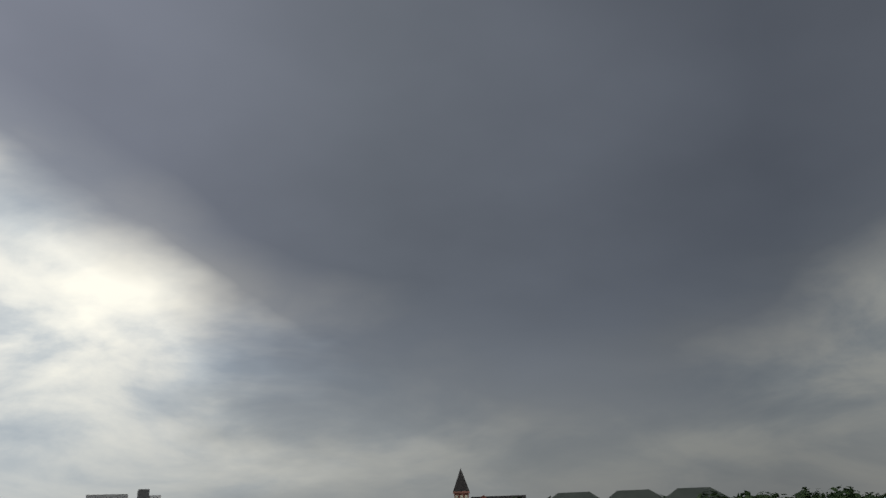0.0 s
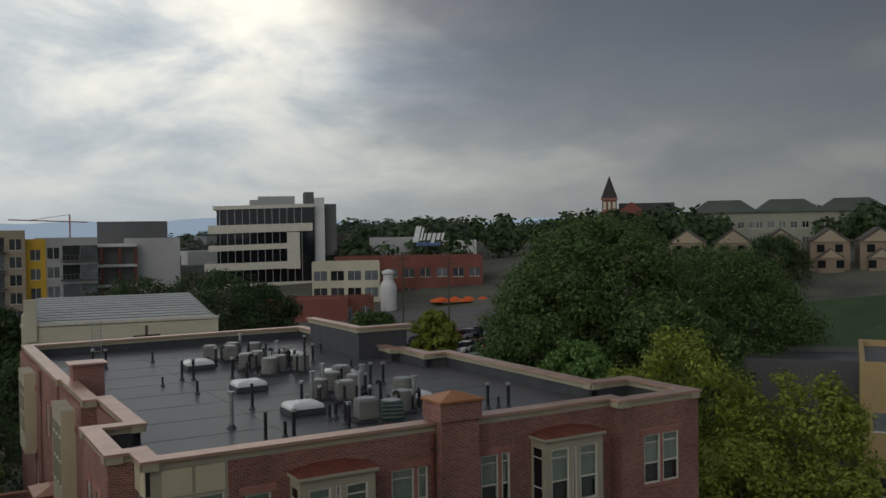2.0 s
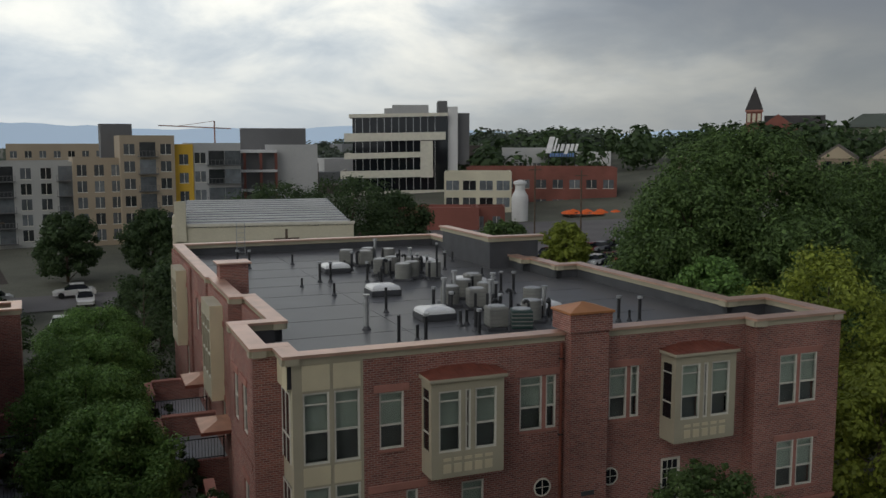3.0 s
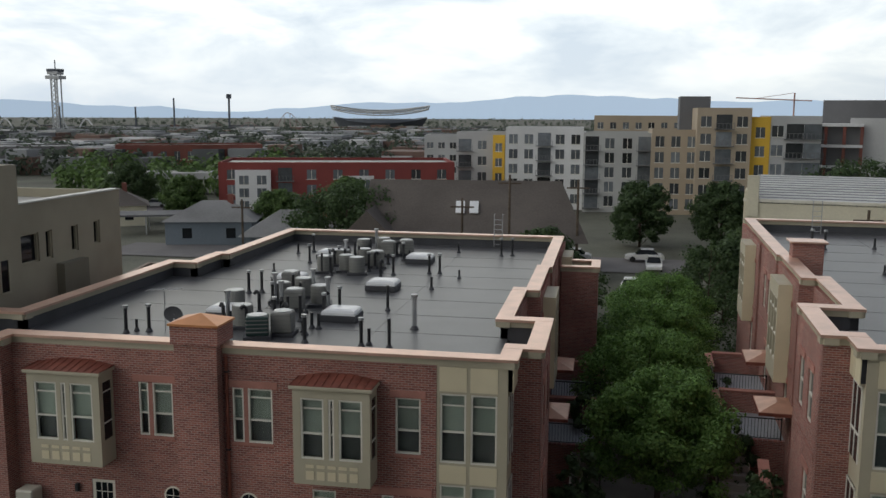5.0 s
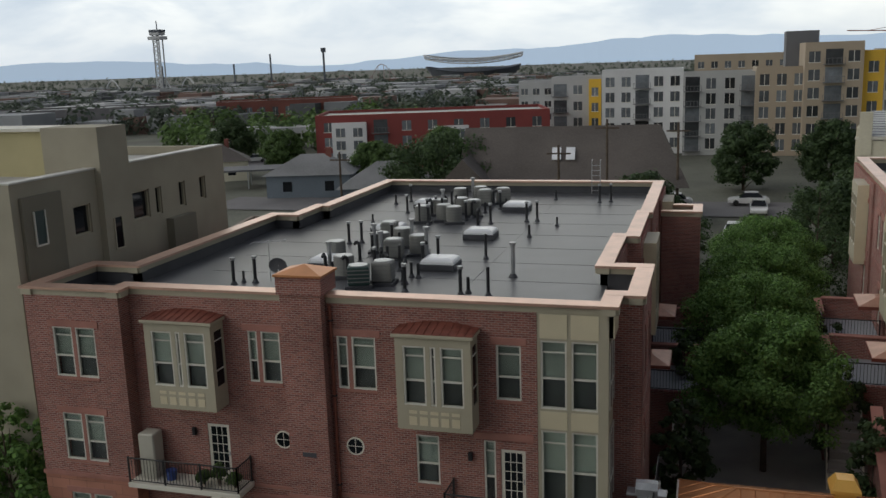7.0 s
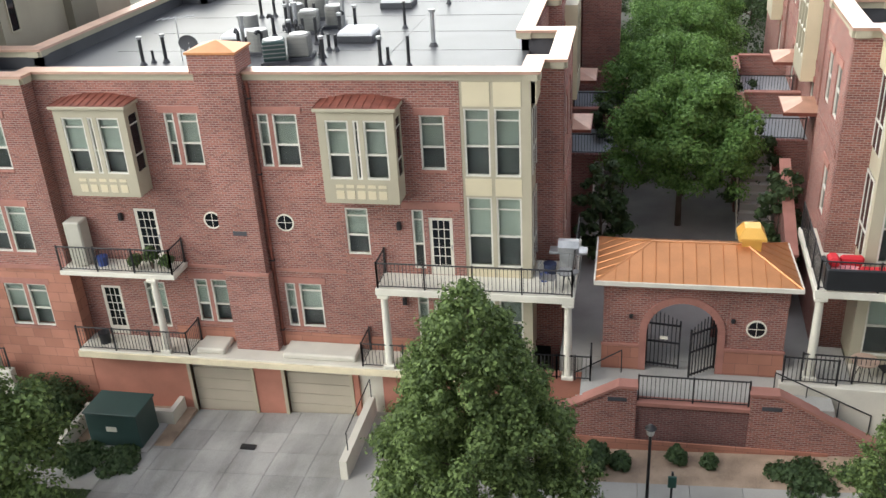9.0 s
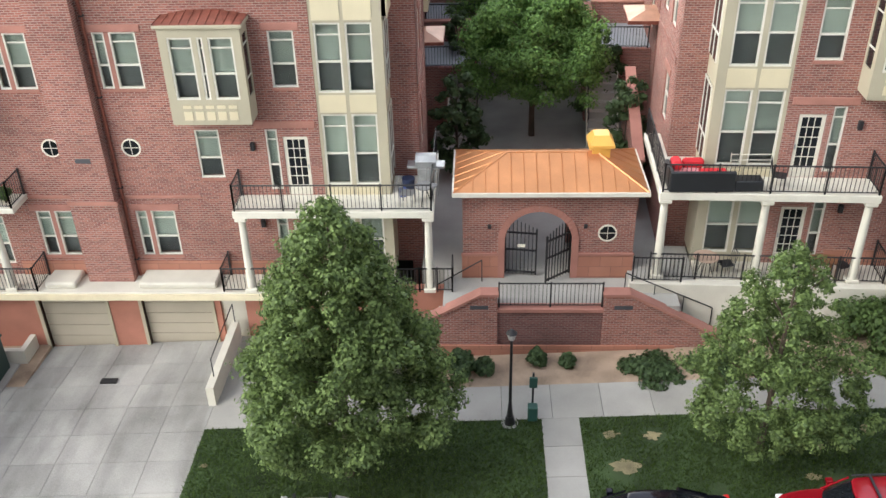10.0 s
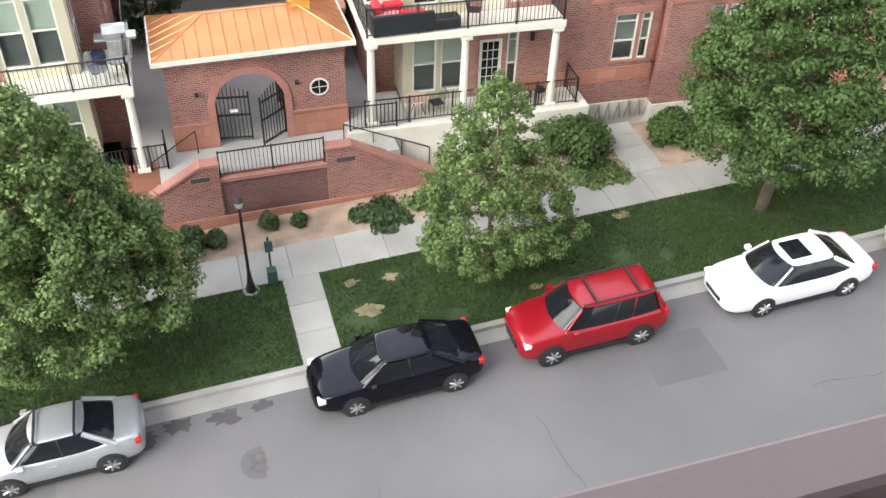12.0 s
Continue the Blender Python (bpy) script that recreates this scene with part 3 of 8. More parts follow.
def town_house(m, s, depth, label, second):
    """Three storeys of brick over a podium. u runs from the courtyard corner away from it, v from the street facade back."""
    h = thing("apartment_building", m, label, "building")
    ROOFZ, TOP = 11.35, 12.1
    P0 = 1.95
    # main facade, v = 0
    holes = []
    singles3 = [(3.6, 4.4, 8.87, 10.69)]
    dbl3 = [(8.43, 9.78, 8.87, 10.69), (11.85, 13.05, 8.87, 10.69)]
    dbl1 = [(8.3, 9.65, 2.75, 4.51), (11.75, 13.1, 2.75, 4.51)]
    sing2 = [(6.36, 7.15, 5.74, 7.46)]
    doors2 = [(3.5, 4.3, 5.1, 7.2), (14.05, 14.9, 5.1, 7.2)]
    doors1 = [(3.5, 4.3, 1.97, 4.05), (16.1, 16.9, 1.97, 4.05)]
    side2 = [(4.47, 4.86, 5.3, 7.46)]
    side1 = [(4.47, 4.86, 2.2, 4.3), (14.3, 15.1, 2.4, 4.3)]
    for g in (singles3, dbl3, dbl1, sing2, doors2, doors1, side2, side1):
        holes += g
    bm = bmesh.new()
    wall_with_holes(bm, s, 3.1, 17.6, P0 - 0.3, TOP - 0.3, 0, 0.32, holes)
    part("wall", bm, BRICK, h)
    for w in singles3:
        window(h, s, *w, 0, 1)
        lintel(h, s, w[0], w[1], w[3], 0)
    for k, w in enumerate(dbl3 + dbl1):
        window(h, s, *w, 0, 2, narrow=0.9 if k % 2 == 0 else 0.78)
        lintel(h, s, w[0], w[1], w[3], 0)
    for w in sing2 + side2 + side1:
        window(h, s, *w, 0, 1)
    for w in doors2 + doors1:
        french_door(h, s, *w, 0)
        bpart("transom", DARKGLASS, h, (s * w[0], s * w[1], 0.08, 0.1, w[3] + 0.04, w[3] + 0.26))
    lintel(h, s, 3.4, 5.0, 7.5, -0.002)
    for u in (9.3, 11.95):
        round_window(h, s, u, 6.85, 0.0)
    # courses of stone
    bparts("string_course", LINTEL, h, (s * 7.3, s * 9.98, -0.04, 0.02, 4.98, 5.1), (s * 11.62, s * 13.4, -0.04, 0.02, 4.98, 5.1), bev=0.01)
    bparts("stone_base", STONE, h, (s * 5.1, s * 9.98, -0.03, 0.03, P0, 2.5), (s * 11.62, s * 14.1, -0.03, 0.03, P0, 2.5))
    bparts("soldier_course", BRICK, h, (s * 7.5, s * 9.98, -0.02, 0.02, 8.05, 8.3), (s * 11.62, s * 13.9, -0.02, 0.02, 8.05, 8.3))
    # chimney breast
    bm = bmesh.new()
    box(bm, s * 10.0, s * 11.6, -0.5, 0.39, P0 - 0.3, 5.0)
    box(bm, s * 10.08, s * 11.52, -0.44, 0.39, 5.0, 12.15)
    box(bm, s * 10.0, s * 11.6, -0.52, 0.7, 12.15, 12.75)
    part("chimney", bm, BRICK, h)
    bparts("string_course", LINTEL, h, (s * 9.96, s * 11.64, -0.54, -0.45, 4.98, 5.1), bev=0.01)
    bm = bmesh.new()
    u0, u1, v0, v1, z = 9.95, 11.65, -0.58, 0.76, 12.75
    c = [bm.verts.new(p) for p in ((s * u0, v0, z), (s * u1, v0, z), (s * u1, v1, z), (s * u0, v1, z), (s * u0, v0, z + 0.07), (s * u1, v0, z + 0.07), (s * u1, v1, z + 0.07), (s * u0, v1, z + 0.07), (s * 10.8, 0.09, z + 0.32))]
    for f in ((0, 1, 5, 4), (1, 2, 6, 5), (2, 3, 7, 6), (3, 0, 4, 7), (4, 5, 8), (5, 6, 8), (6, 7, 8), (7, 4, 8), (3, 2, 1, 0)):
        bm.faces.new([c[i] for i in f])
    part("chimney_cap", bm, COPPER, h, "hipped copper chimney cap")
    bparts("vent", DARKWALL, h, (s * 10.55, s * 11.05, -0.455, -0.43, 6.5, 6.66))
    # bays
    bay(h, s, 4.99, 7.45, 8.04, 11.05, 0)
    bay(h, s, 13.95, 16.5, 8.04, 11.05, 0)
    # far wing
    bm = bmesh.new()
    wing = [(18.7, 20.45, 8.8, 10.65), (18.7, 20.45, 5.6, 7.41)]
    wall_with_holes(bm, s, 17.6, 21.5, 5.0, TOP - 0.3, -0.6, -0.28, wing)
    box(bm, s * 17.6, s * 17.87, -0.28, 0.0, 5.0, TOP - 0.3)
    part("wall", bm, BRICK, h)
    bm = bmesh.new()
    wall_with_holes(bm, s, 17.6, 21.5, -1.2, 5.0, -0.62, -0.25, [(18.7, 20.45, 2.53, 4.3)])
    box(bm, s * 17.6, s * 17.9, -0.25, 0.0, -1.2, 5.0)
    part("wall", bm, STONE, h, "pink sandstone base blocks")
    bparts("string_course", LINTEL, h, (s * 17.55, s * 21.55, -0.67, -0.58, 4.95, 5.1), bev=0.01)
    for w in wing + [(18.7, 20.45, 2.53, 4.3)]:
        window(h, s, *w, -0.6, 2)
        lintel(h, s, w[0], w[1], w[3], -0.6)
    # cream corner with tall windows
    bm = bmesh.new()
    ch = []
    for za, zb in ((8.67, 10.9), (5.45, 7.95), (2.3, 4.6)):
        ch += [(1.22, 2.03, za, zb), (2.18, 2.99, za, zb)]
    wall_with_holes(bm, s, 0.9, 3.1, P0, TOP - 0.3, 0.02, 0.3, ch)
    wall_with_holes(bm, s, 0.9, 1.15, P0, TOP - 0.3, 0.3, 1.5, [])
    part("casing", bm, TRIM, h, "taupe casing of the corner windows")
    for w in ch:
        window(h, s, *w, 0.02, 1, sill=False, lower=0.45)
    for za, zb in ((10.98, 11.75), (8.02, 8.6), (4.75, 5.35)):
        for a, b in ((1.2, 2.05), (2.16, 3.01)):
            bpart("panel", CREAM, h, (s * a, s * b, 0.0, 0.03, za, zb))
    bparts("panel", CREAM, h, (s * 0.74, s * 0.766, 0.06, 0.72, 11.02, 11.77), (s * 0.74, s * 0.766, 0.78, 1.42, 11.02, 11.77))
    for za, zb in ((8.67, 10.9), (5.45, 7.95)):
        bpart("side_window", DARKGLASS, h, (s * 0.875, s * 0.91, 0.3, 1.35, za, zb))
        bparts("side_frame", FRAME, h, (s * 0.86, s * 0.9, 0.28, 0.34, za, zb), (s * 0.86, s * 0.9, 0.8, 0.86, za, zb), (s * 0.86, s * 0.9, 1.3, 1.36, za, zb), (s * 0.855, s * 0.9, 0.28, 1.36, za + 0.8, za + 0.86), (s * 0.855, s * 0.9, 0.28, 1.36, zb - 0.06, zb))
    # courtyard side: a row of set-backs
    segs = [(1.4, 5.8, 0.0), (5.8, 11.3, 1.3), (11.3, 17.3, 0.75), (17.3, 22.8, 0.65), (22.8, depth, 0.55)]
    bm = bmesh.new()
    for a, b, o in segs:
        hs = [(a + 1.2, a + 2.1, 8.9, 10.6), (a + 2.9, a + 3.8, 8.9, 10.6), (a + 1.2, a + 2.1, 5.7, 7.4)]
        us = sorted({a, b, *[q for w in hs for q in w[:2]]})
        for c0, c1 in zip(us, us[1:]):
            mid = (c0 + c1) / 2
            hh = sorted([(w[2], w[3]) for w in hs if w[0] < mid < w[1]])
            z = -0.5
            for q0, q1 in hh:
                box(bm, s * o, s * (o + 0.4), c0, c1, z, q0)
                z = q1
            box(bm, s * o, s * (o + 0.4), c0, c1, z, TOP - 0.3)
    for (a, b, o), (a2, b2, o2) in zip(segs, segs[1:]):
        box(bm, s * (min(o, o2) + 0.0), s * (max(o, o2) + 0.4), b - 0.2, b + 0.2, -0.5, TOP - 0.302)
    box(bm, s * 0.0, s * 1.2, 1.38, 1.7, P0 - 0.3, TOP - 0.3)
    part("wall", bm, BRICK, h)
    for a, b, o in segs:
        for w in ((a + 1.2, a + 2.1, 8.9, 10.6), (a + 2.9, a + 3.8, 8.9, 10.6), (a + 1.2, a + 2.1, 5.7, 7.4)):
            bpart("side_window", DARKGLASS, h, (s * (o + 0.1), s * (o + 0.12), w[0], w[1], w[2], w[3]))
            bparts("side_frame", FRAME, h, (s * (o + 0.05), s * (o + 0.13), w[0], w[0] + 0.05, w[2], w[3]), (s * (o + 0.05), s * (o + 0.13), w[1] - 0.05, w[1], w[2], w[3]), (s * (o + 0.05), s * (o + 0.13), w[0], w[1], w[2], w[2] + 0.05), (s * (o + 0.05), s * (o + 0.13), w[0], w[1], w[3] - 0.05, w[3]), (s * (o + 0.05), s * (o + 0.13), w[0], w[1], (w[2] + w[3]) / 2 - 0.03, (w[2] + w[3]) / 2 + 0.03))
    # blind walls away from the courtyard and at the back
    far = [(-0.6, 3.2, 21.5), (3.2, 15.0, 19.6), (15.0, 18.0, 18.4), (18.0, depth, 18.0)]
    bm = bmesh.new()
    for a, b, o in far:
        box(bm, s * (o - 0.3), s * o, a + 0.35 if a < 0 else a, b, -1.2, TOP - 0.3)
    for (a, b, o), (a2, b2, o2) in zip(far, far[1:]):
        box(bm, s * (o2 - 0.3), s * o, b - 0.12, b + 0.12, -1.2, TOP - 0.302)
    box(bm, s * 0.6, s * 18.0, depth - 0.3, depth, -0.5, TOP - 0.3)
    part("wall", bm, BRICK, h)
    # flat roof, upstands and coping
    bm = bmesh.new()
    box(bm, s * 1.5, s * 17.9, 0.35, depth - 0.3, ROOFZ - 0.3, ROOFZ)
    box(bm, s * 17.9, s * 19.3, 0.35, 15.0, ROOFZ - 0.302, ROOFZ - 0.002)
    box(bm, s * 17.9, s * 21.2, -0.3, 3.0, ROOFZ - 0.304, ROOFZ - 0.004)
    part("roof", bm, ROOF, h, "dark grey membrane flat roof")
    ins = [(0.9, 0.2), (0.9, 1.6), (0.2, 1.6), (0.2, 5.6), (1.65, 5.6), (1.65, 11.3), (1.1, 11.3), (1.1, 17.3), (0.95, 17.3), (0.95, depth - 0.2), (17.8, depth - 0.2), (17.8, 18.0), (18.2, 18.0), (18.2, 15.0), (19.4, 15.0), (19.4, 3.2), (21.3, 3.2), (21.3, -0.4), (17.75, -0.4), (17.75, 0.2), (0.9, 0.2)]
    line = [(s * a, b) for a, b in ins]
    bm = bmesh.new()
    for (xa, ya), (xb, yb) in zip(line, line[1:]):
        box(bm, min(xa, xb) - 0.13, max(xa, xb) + 0.13, min(ya, yb) - 0.13, max(ya, yb) + 0.13, ROOFZ - 0.28, TOP - 0.32)
    part("parapet", bm, DARKWALL, h, "dark membrane-covered parapet upstand")
    coping_run(h, line, TOP, 0.62)
    # cream bays, piers and lintels on the courtyard side
    for v0, o in ((12.6, 0.75), (24.2, 0.55)):
        b = new("side_bay")
        b.parent = h
        o0, o1 = o - 0.55, o
        bparts("casing", TRIM, b, (s * o0, s * o1, v0, v0 + 2.6, 7.4, 8.3), (s * o0, s * o1, v0, v0 + 2.6, 10.9, 11.5))
        for q in (v0, v0 + 0.82, v0 + 1.64, v0 + 2.46):
            bpart("post", TRIM, b, (s * o0, s * (o0 + 0.14), q, q + 0.14, 8.3, 10.9))
        bpart("side_glass", DARKGLASS, b, (s * (o0 + 0.14), s * (o0 + 0.2), v0 + 0.1, v0 + 2.5, 8.3, 10.9))
        bparts("glazing_bar", FRAME, b, *[(s * (o0 + 0.02), s * (o0 + 0.15), v0 + 0.14, v0 + 2.46, z, z + 0.07) for z in (8.3, 9.3, 10.3, 10.83)])
        for q in (v0 - 0.03, v0 + 2.57):
            bpart("cheek", CREAM, b, (s * o0, s * o1, q, q + 0.06, 7.4, 11.5))
    for a, b, o in segs:
        for w0, w1, zt in ((a + 1.2, a + 2.1, 10.6), (a + 2.9, a + 3.8, 10.6), (a + 1.2, a + 2.1, 7.4)):
            bpart("lintel", LINTEL, h, (s * (o - 0.04), s * o, w0 - 0.15, w1 + 0.15, zt + 0.004, zt + 0.24))
        bpart("soldier_course", BRICK, h, (s * (o - 0.025), s * o, a + 0.4, b - 0.3, 8.05, 8.3))
    if second:
        bpart("pier", BRICK, h, (s * 1.2, s * 2.5, 16.2, 17.2, ROOFZ - 0.1, 12.75))
        bpart("pier_cap", COPING, h, (s * 1.05, s * 2.65, 16.05, 17.35, 12.752, 12.84), bev=0.02)
    # lower wing that stands out towards the courtyard
    if not second:
        bpart("wing_wall", BRICK, h, (s * -1.5, s * 0.5, 22.9, 25.4, -0.4, 10.9))
        coping_run(h, [(s * 0.3, 23.05), (s * -1.35, 23.05), (s * -1.35, 25.25), (s * 0.3, 25.25)], 11.2, 0.5)
    # terraces, copper canopies and steps on the courtyard side
    for k, v0 in enumerate((12.3, 17.7)):
        zt, ZC = (5.0, 6.7) if k == 0 else (5.3, 7.3)
        bpart("terrace_slab", mat("grey_terrace_paint", (0.30, 0.32, 0.34), 0.6, var=0.1), h, (s * -1.7, s * 0.9, v0 + 0.1, v0 + 3.4, zt - 0.25, zt))
        bpart("terrace_wall", BRICK, h, (s * -1.95, s * -1.7, v0 + 1.2, v0 + 3.6, -0.3, zt + 0.85))
        bpart("terrace_wall", BRICK, h, (s * -1.95, s * -1.7, v0 - 0.15, v0 + 1.2, -0.3, zt - 0.02))
        bpart("terrace_wall", BRICK, h, (s * -1.7, s * 1.2, v0 + 3.4, v0 + 3.65, -0.3, zt + 0.95))
        bpart("terrace_wall", BRICK, h, (s * -1.7, s * 1.2, v0 - 0.15, v0 + 0.1, -0.3, zt))
        bparts("wall_cap", LINTEL, h, (s * -2.0, s * -1.65, v0 + 1.15, v0 + 3.7, zt + 0.85, zt + 0.93), (s * -1.65, s * 1.2, v0 + 3.35, v0 + 3.7, zt + 0.952, zt + 1.03), bev=0.01)
        railing(h, [(s * -1.82, v0 - 0.05), (s * -1.82, v0 + 1.15)], zt)
        railing(h, [(s * -1.75, v0 - 0.02), (s * 0.6, v0 - 0.02)], zt)
        bm = bmesh.new()
        c0, c1 = v0 - 1.7, v0 + 0.5
        q = [bm.verts.new(p) for p in ((s * -0.5, c0, ZC), (s * 1.3, c0, ZC), (s * 1.3, c1, ZC), (s * -0.5, c1, ZC), (s * 0.25, c0 + 0.75, ZC + 0.24), (s * 1.3, c0 + 0.75, ZC + 0.24), (s * 1.3, c1 - 0.75, ZC + 0.24), (s * 0.25, c1 - 0.75, ZC + 0.24))]
        for f in ((0, 1, 5, 4), (1, 2, 6, 5), (2, 3, 7, 6), (3, 0, 4, 7), (4, 5, 6, 7), (3, 2, 1, 0)):
            bm.faces.new([q[i] for i in f])
        part("canopy", bm, mat("pale_weathered_copper", (0.46, 0.26, 0.18), 0.45, 0.3, var=0.2, scale=6, bump=0.05), h, "hipped copper door canopy")
        bpart("canopy_fascia", COPPER_DARK, h, (s * -0.53, s * 1.3, c0 - 0.03, c1 + 0.03, ZC - 0.14, ZC - 0.002))
        # outside stair down to the path: steps, pale stringer and iron rail
        for i in range(9):
            va, z = v0 - 0.3 - 0.3 * i, zt - 0.3 * (i + 1)
            bpart("step", CONCRETE, h, (s * -1.9, s * -0.7, va, va + 0.3, 1.9, z))
        for u in (-1.98, -0.7):
            bm = bmesh.new()
            prism(bm, [(v0 + 0.05, zt - 0.55), (v0 + 0.05, zt - 0.1), (v0 - 2.9, zt - 3.05), (v0 - 2.9, zt - 3.5)], "x", s * u, s * (u + 0.07))
            part("stringer", bm, WHITE, h)
        bm = bmesh.new()
        tube(bm, (s * -1.94, v0, zt + 0.8), (s * -1.94, v0 - 2.9, zt - 2.1), 0.025, n=6)
        for i in range(10):
            q = v0 - 0.3 * i
            tube(bm, (s * -1.94, q, zt - 0.1 - 0.98 * 0.3 * i), (s * -1.94, q, zt + 0.8 - 1.0 * 0.3 * i), 0.012, n=4)
        part("stair_rail", bm, IRON, h)
    # rainwater pipe beside the chimney breast
    bm = bmesh.new()
    tube(bm, (s * 9.93, -0.07, 1.95), (s * 9.93, -0.07, 11.75), 0.05, n=8)
    part("downpipe", bm, COPPER_DARK, h)
    for z in (2.6, 5.4, 8.6, 11.2):
        bpart("pipe_bracket", IRON, h, (s * 9.86, s * 9.99, -0.13, 0.0, z, z + 0.05))
    # sconces beside the doors
    for u, z in ((5.3, 6.75), (15.4, 6.75), (5.3, 3.9)):
        bpart("sconce", IRON, h, (s * (u - 0.07), s * (u + 0.07), -0.14, 0.0, z, z + 0.28), bev=0.02)
    # low brick cheek wall with a stone cap, falling towards the gatehouse
    if second:
        bm = bmesh.new()
        prism(bm, [(3.4, 1.9), (3.4, 3.9), (8.0, 5.6), (8.0, 1.9)], "x", s * -0.75, s * -0.45)
        part("cheek_wall", bm, BRICK, h)
        bm = bmesh.new()
        prism(bm, [(3.35, 3.902), (3.35, 4.0), (8.05, 5.72), (8.05, 5.622)], "x", s * -0.8, s * -0.4)
        part("wall_cap", bm, LINTEL, h)
    if second:
        bparts("roof_screen", DARKWALL, h, (s * 16.4, s * 16.7, 19.5, 26.5, ROOFZ, 13.0), (s * 16.7, s * 19.4, 19.5, 19.8, ROOFZ, 13.0), label="dark roof screen wall")
        coping_run(h, [(s * 16.55, 26.5), (s * 16.55, 19.65), (s * 19.4, 19.65)], 13.15, 0.6)
    # podium, porches and balconies
    pe = 6.75 if second else 17.6
    if second:
        bpart("base_wall", BRICK, h, (s * 6.75, s * 17.6, 0.0, 0.32, 1.0, 1.65))
        bparts("concrete_base", CONC_WALL, h, (s * 6.75, s * 9.95, -0.07, 0.3, -0.6, 1.1), (s * 11.65, s * 17.6, -0.07, 0.3, -0.6, 1.1), (s * 9.95, s * 11.65, -0.56, 0.3, -0.6, 1.1))
        bpart("chimney_foot", BRICK, h, (s * 10.0, s * 11.6, -0.5, 0.3, 1.1, 1.65))
    for k in range(9):
        v = 2.6 + 3.0 * k
        if v < depth - 1:
            bpart("membrane_seam", ROOF, h, (s * 1.8, s * 17.6, v, v + 0.05, ROOFZ, ROOFZ + 0.008))
    for u in (6.5, 12.0):
        bpart("membrane_seam", ROOF, h, (s * u, s * (u + 0.05), 0.6, depth - 0.5, ROOFZ, ROOFZ + 0.012))
    bpart("podium", CONC_WALL, h, (s * 0.9, s * pe, -1.18, 0.35, 1.72, 1.95), label="cream concrete ledge over the garages", bev=0.02)
    bpart("fascia", mat("yellow_cream_paint", (0.68, 0.60, 0.42), 0.6, var=0.12, scale=4, bump=0.04), h, (s * 0.9, s * pe, -1.24, -1.18, 1.66, 1.9))
    fl = 5.1
    bpart("balcony_slab", WHITE, h, (s * -0.55, s * 5.98, -1.2, 0.0, fl - 0.25, fl), (s * -0.55, s * 0.0, 0.0, 3.2, fl - 0.25, fl), (s * 0.0, s * 0.88, 0.0, 1.38, fl - 0.25, fl), bev=0.015)
    railing(h, [(s * 5.9, -0.05), (s * 5.9, -1.13), (s * -0.47, -1.13), (s * -0.47, 3.1)], fl)
    for u in (5.75, -0.35) if not second else (5.75, 2.7, -0.35):
        column(h, s * u, -1.0, P0, fl - 0.25)
    if not second:
        bpart("balcony_slab", WHITE, h, (s * 13.2, s * 17.6, -1.1, 0.0, fl - 0.1, fl + 0.08), bev=0.015)
        railing(h, [(s * 13.28, -0.05), (s * 13.28, -1.03), (s * 17.55, -1.03)], fl + 0.08)
        column(h, s * 14.1, -0.95, P0, fl - 0.1)
        railing(h, [(s * 13.2, -0.05), (s * 13.2, -1.1), (s * 17.55, -1.1)], P0)
    railing(h, [(s * 6.7, -0.05), (s * 6.7, -1.1), (s * -0.6, -1.1)], P0)
    for (u0, u1) in () if second else ((7.0, 9.7), (11.9, 13.0)):
        bparts("planter_ledge", CONC_WALL, h, (s * u0, s * u1, -0.95, -0.04, 1.95, 2.18), bev=0.05)
    return h


LAB_A = "three-storey red brick apartment building with copper coping"
house_a = town_house(pose(-2.0, 27.0, 0), -1, 28.4, LAB_A, False)
house_b = town_house(pose(6.39, 27.4, 0.22, 0, 0, -2.5) @ Matrix.Scale(1.047, 4), 1, 32.0, LAB_A, True)

# garages under the first building
gar = thing("garage_front", pose(0, 0, 0), "pink stucco garage front under the concrete ledge", "garage")
bm = bmesh.new()
wall_with_holes(bm, 1, -19.6, -1.2, -1.3, 1.7, 26.4, 26.75, [(-15.57, -13.2, -0.9, 1.5), (-11.88, -9.43, -0.75, 1.5), (-9.1, -8.2, -0.5, 1.5)])
part("wall", bm, mat("pink_stucco", (0.40, 0.17, 0.12), 0.9, var=0.2), gar)
for a, b, zb in ((-15.57, -13.2, -0.9), (-11.88, -9.43, -0.75)):
    d = new("garage_door")
    d.parent = gar
    n = 5
    for i in range(n):
        z0, z1 = zb + (1.5 - zb) * i / n, zb + (1.5 - zb) * (i + 1) / n
        bpart("door_panel", GARAGE, d, (a, b, 26.55, 26.6, z0 + 0.008, z1 - 0.008), bev=0.006)
    bparts("door_frame", TRIM, gar, (a - 0.12, a, 26.34, 26.6, zb, 1.6), (b, b + 0.12, 26.34, 26.6, zb, 1.6))
bpart("door", WHITE, gar, (-9.1, -8.2, 26.55, 26.6, -0.5, 1.5), bev=0.01)

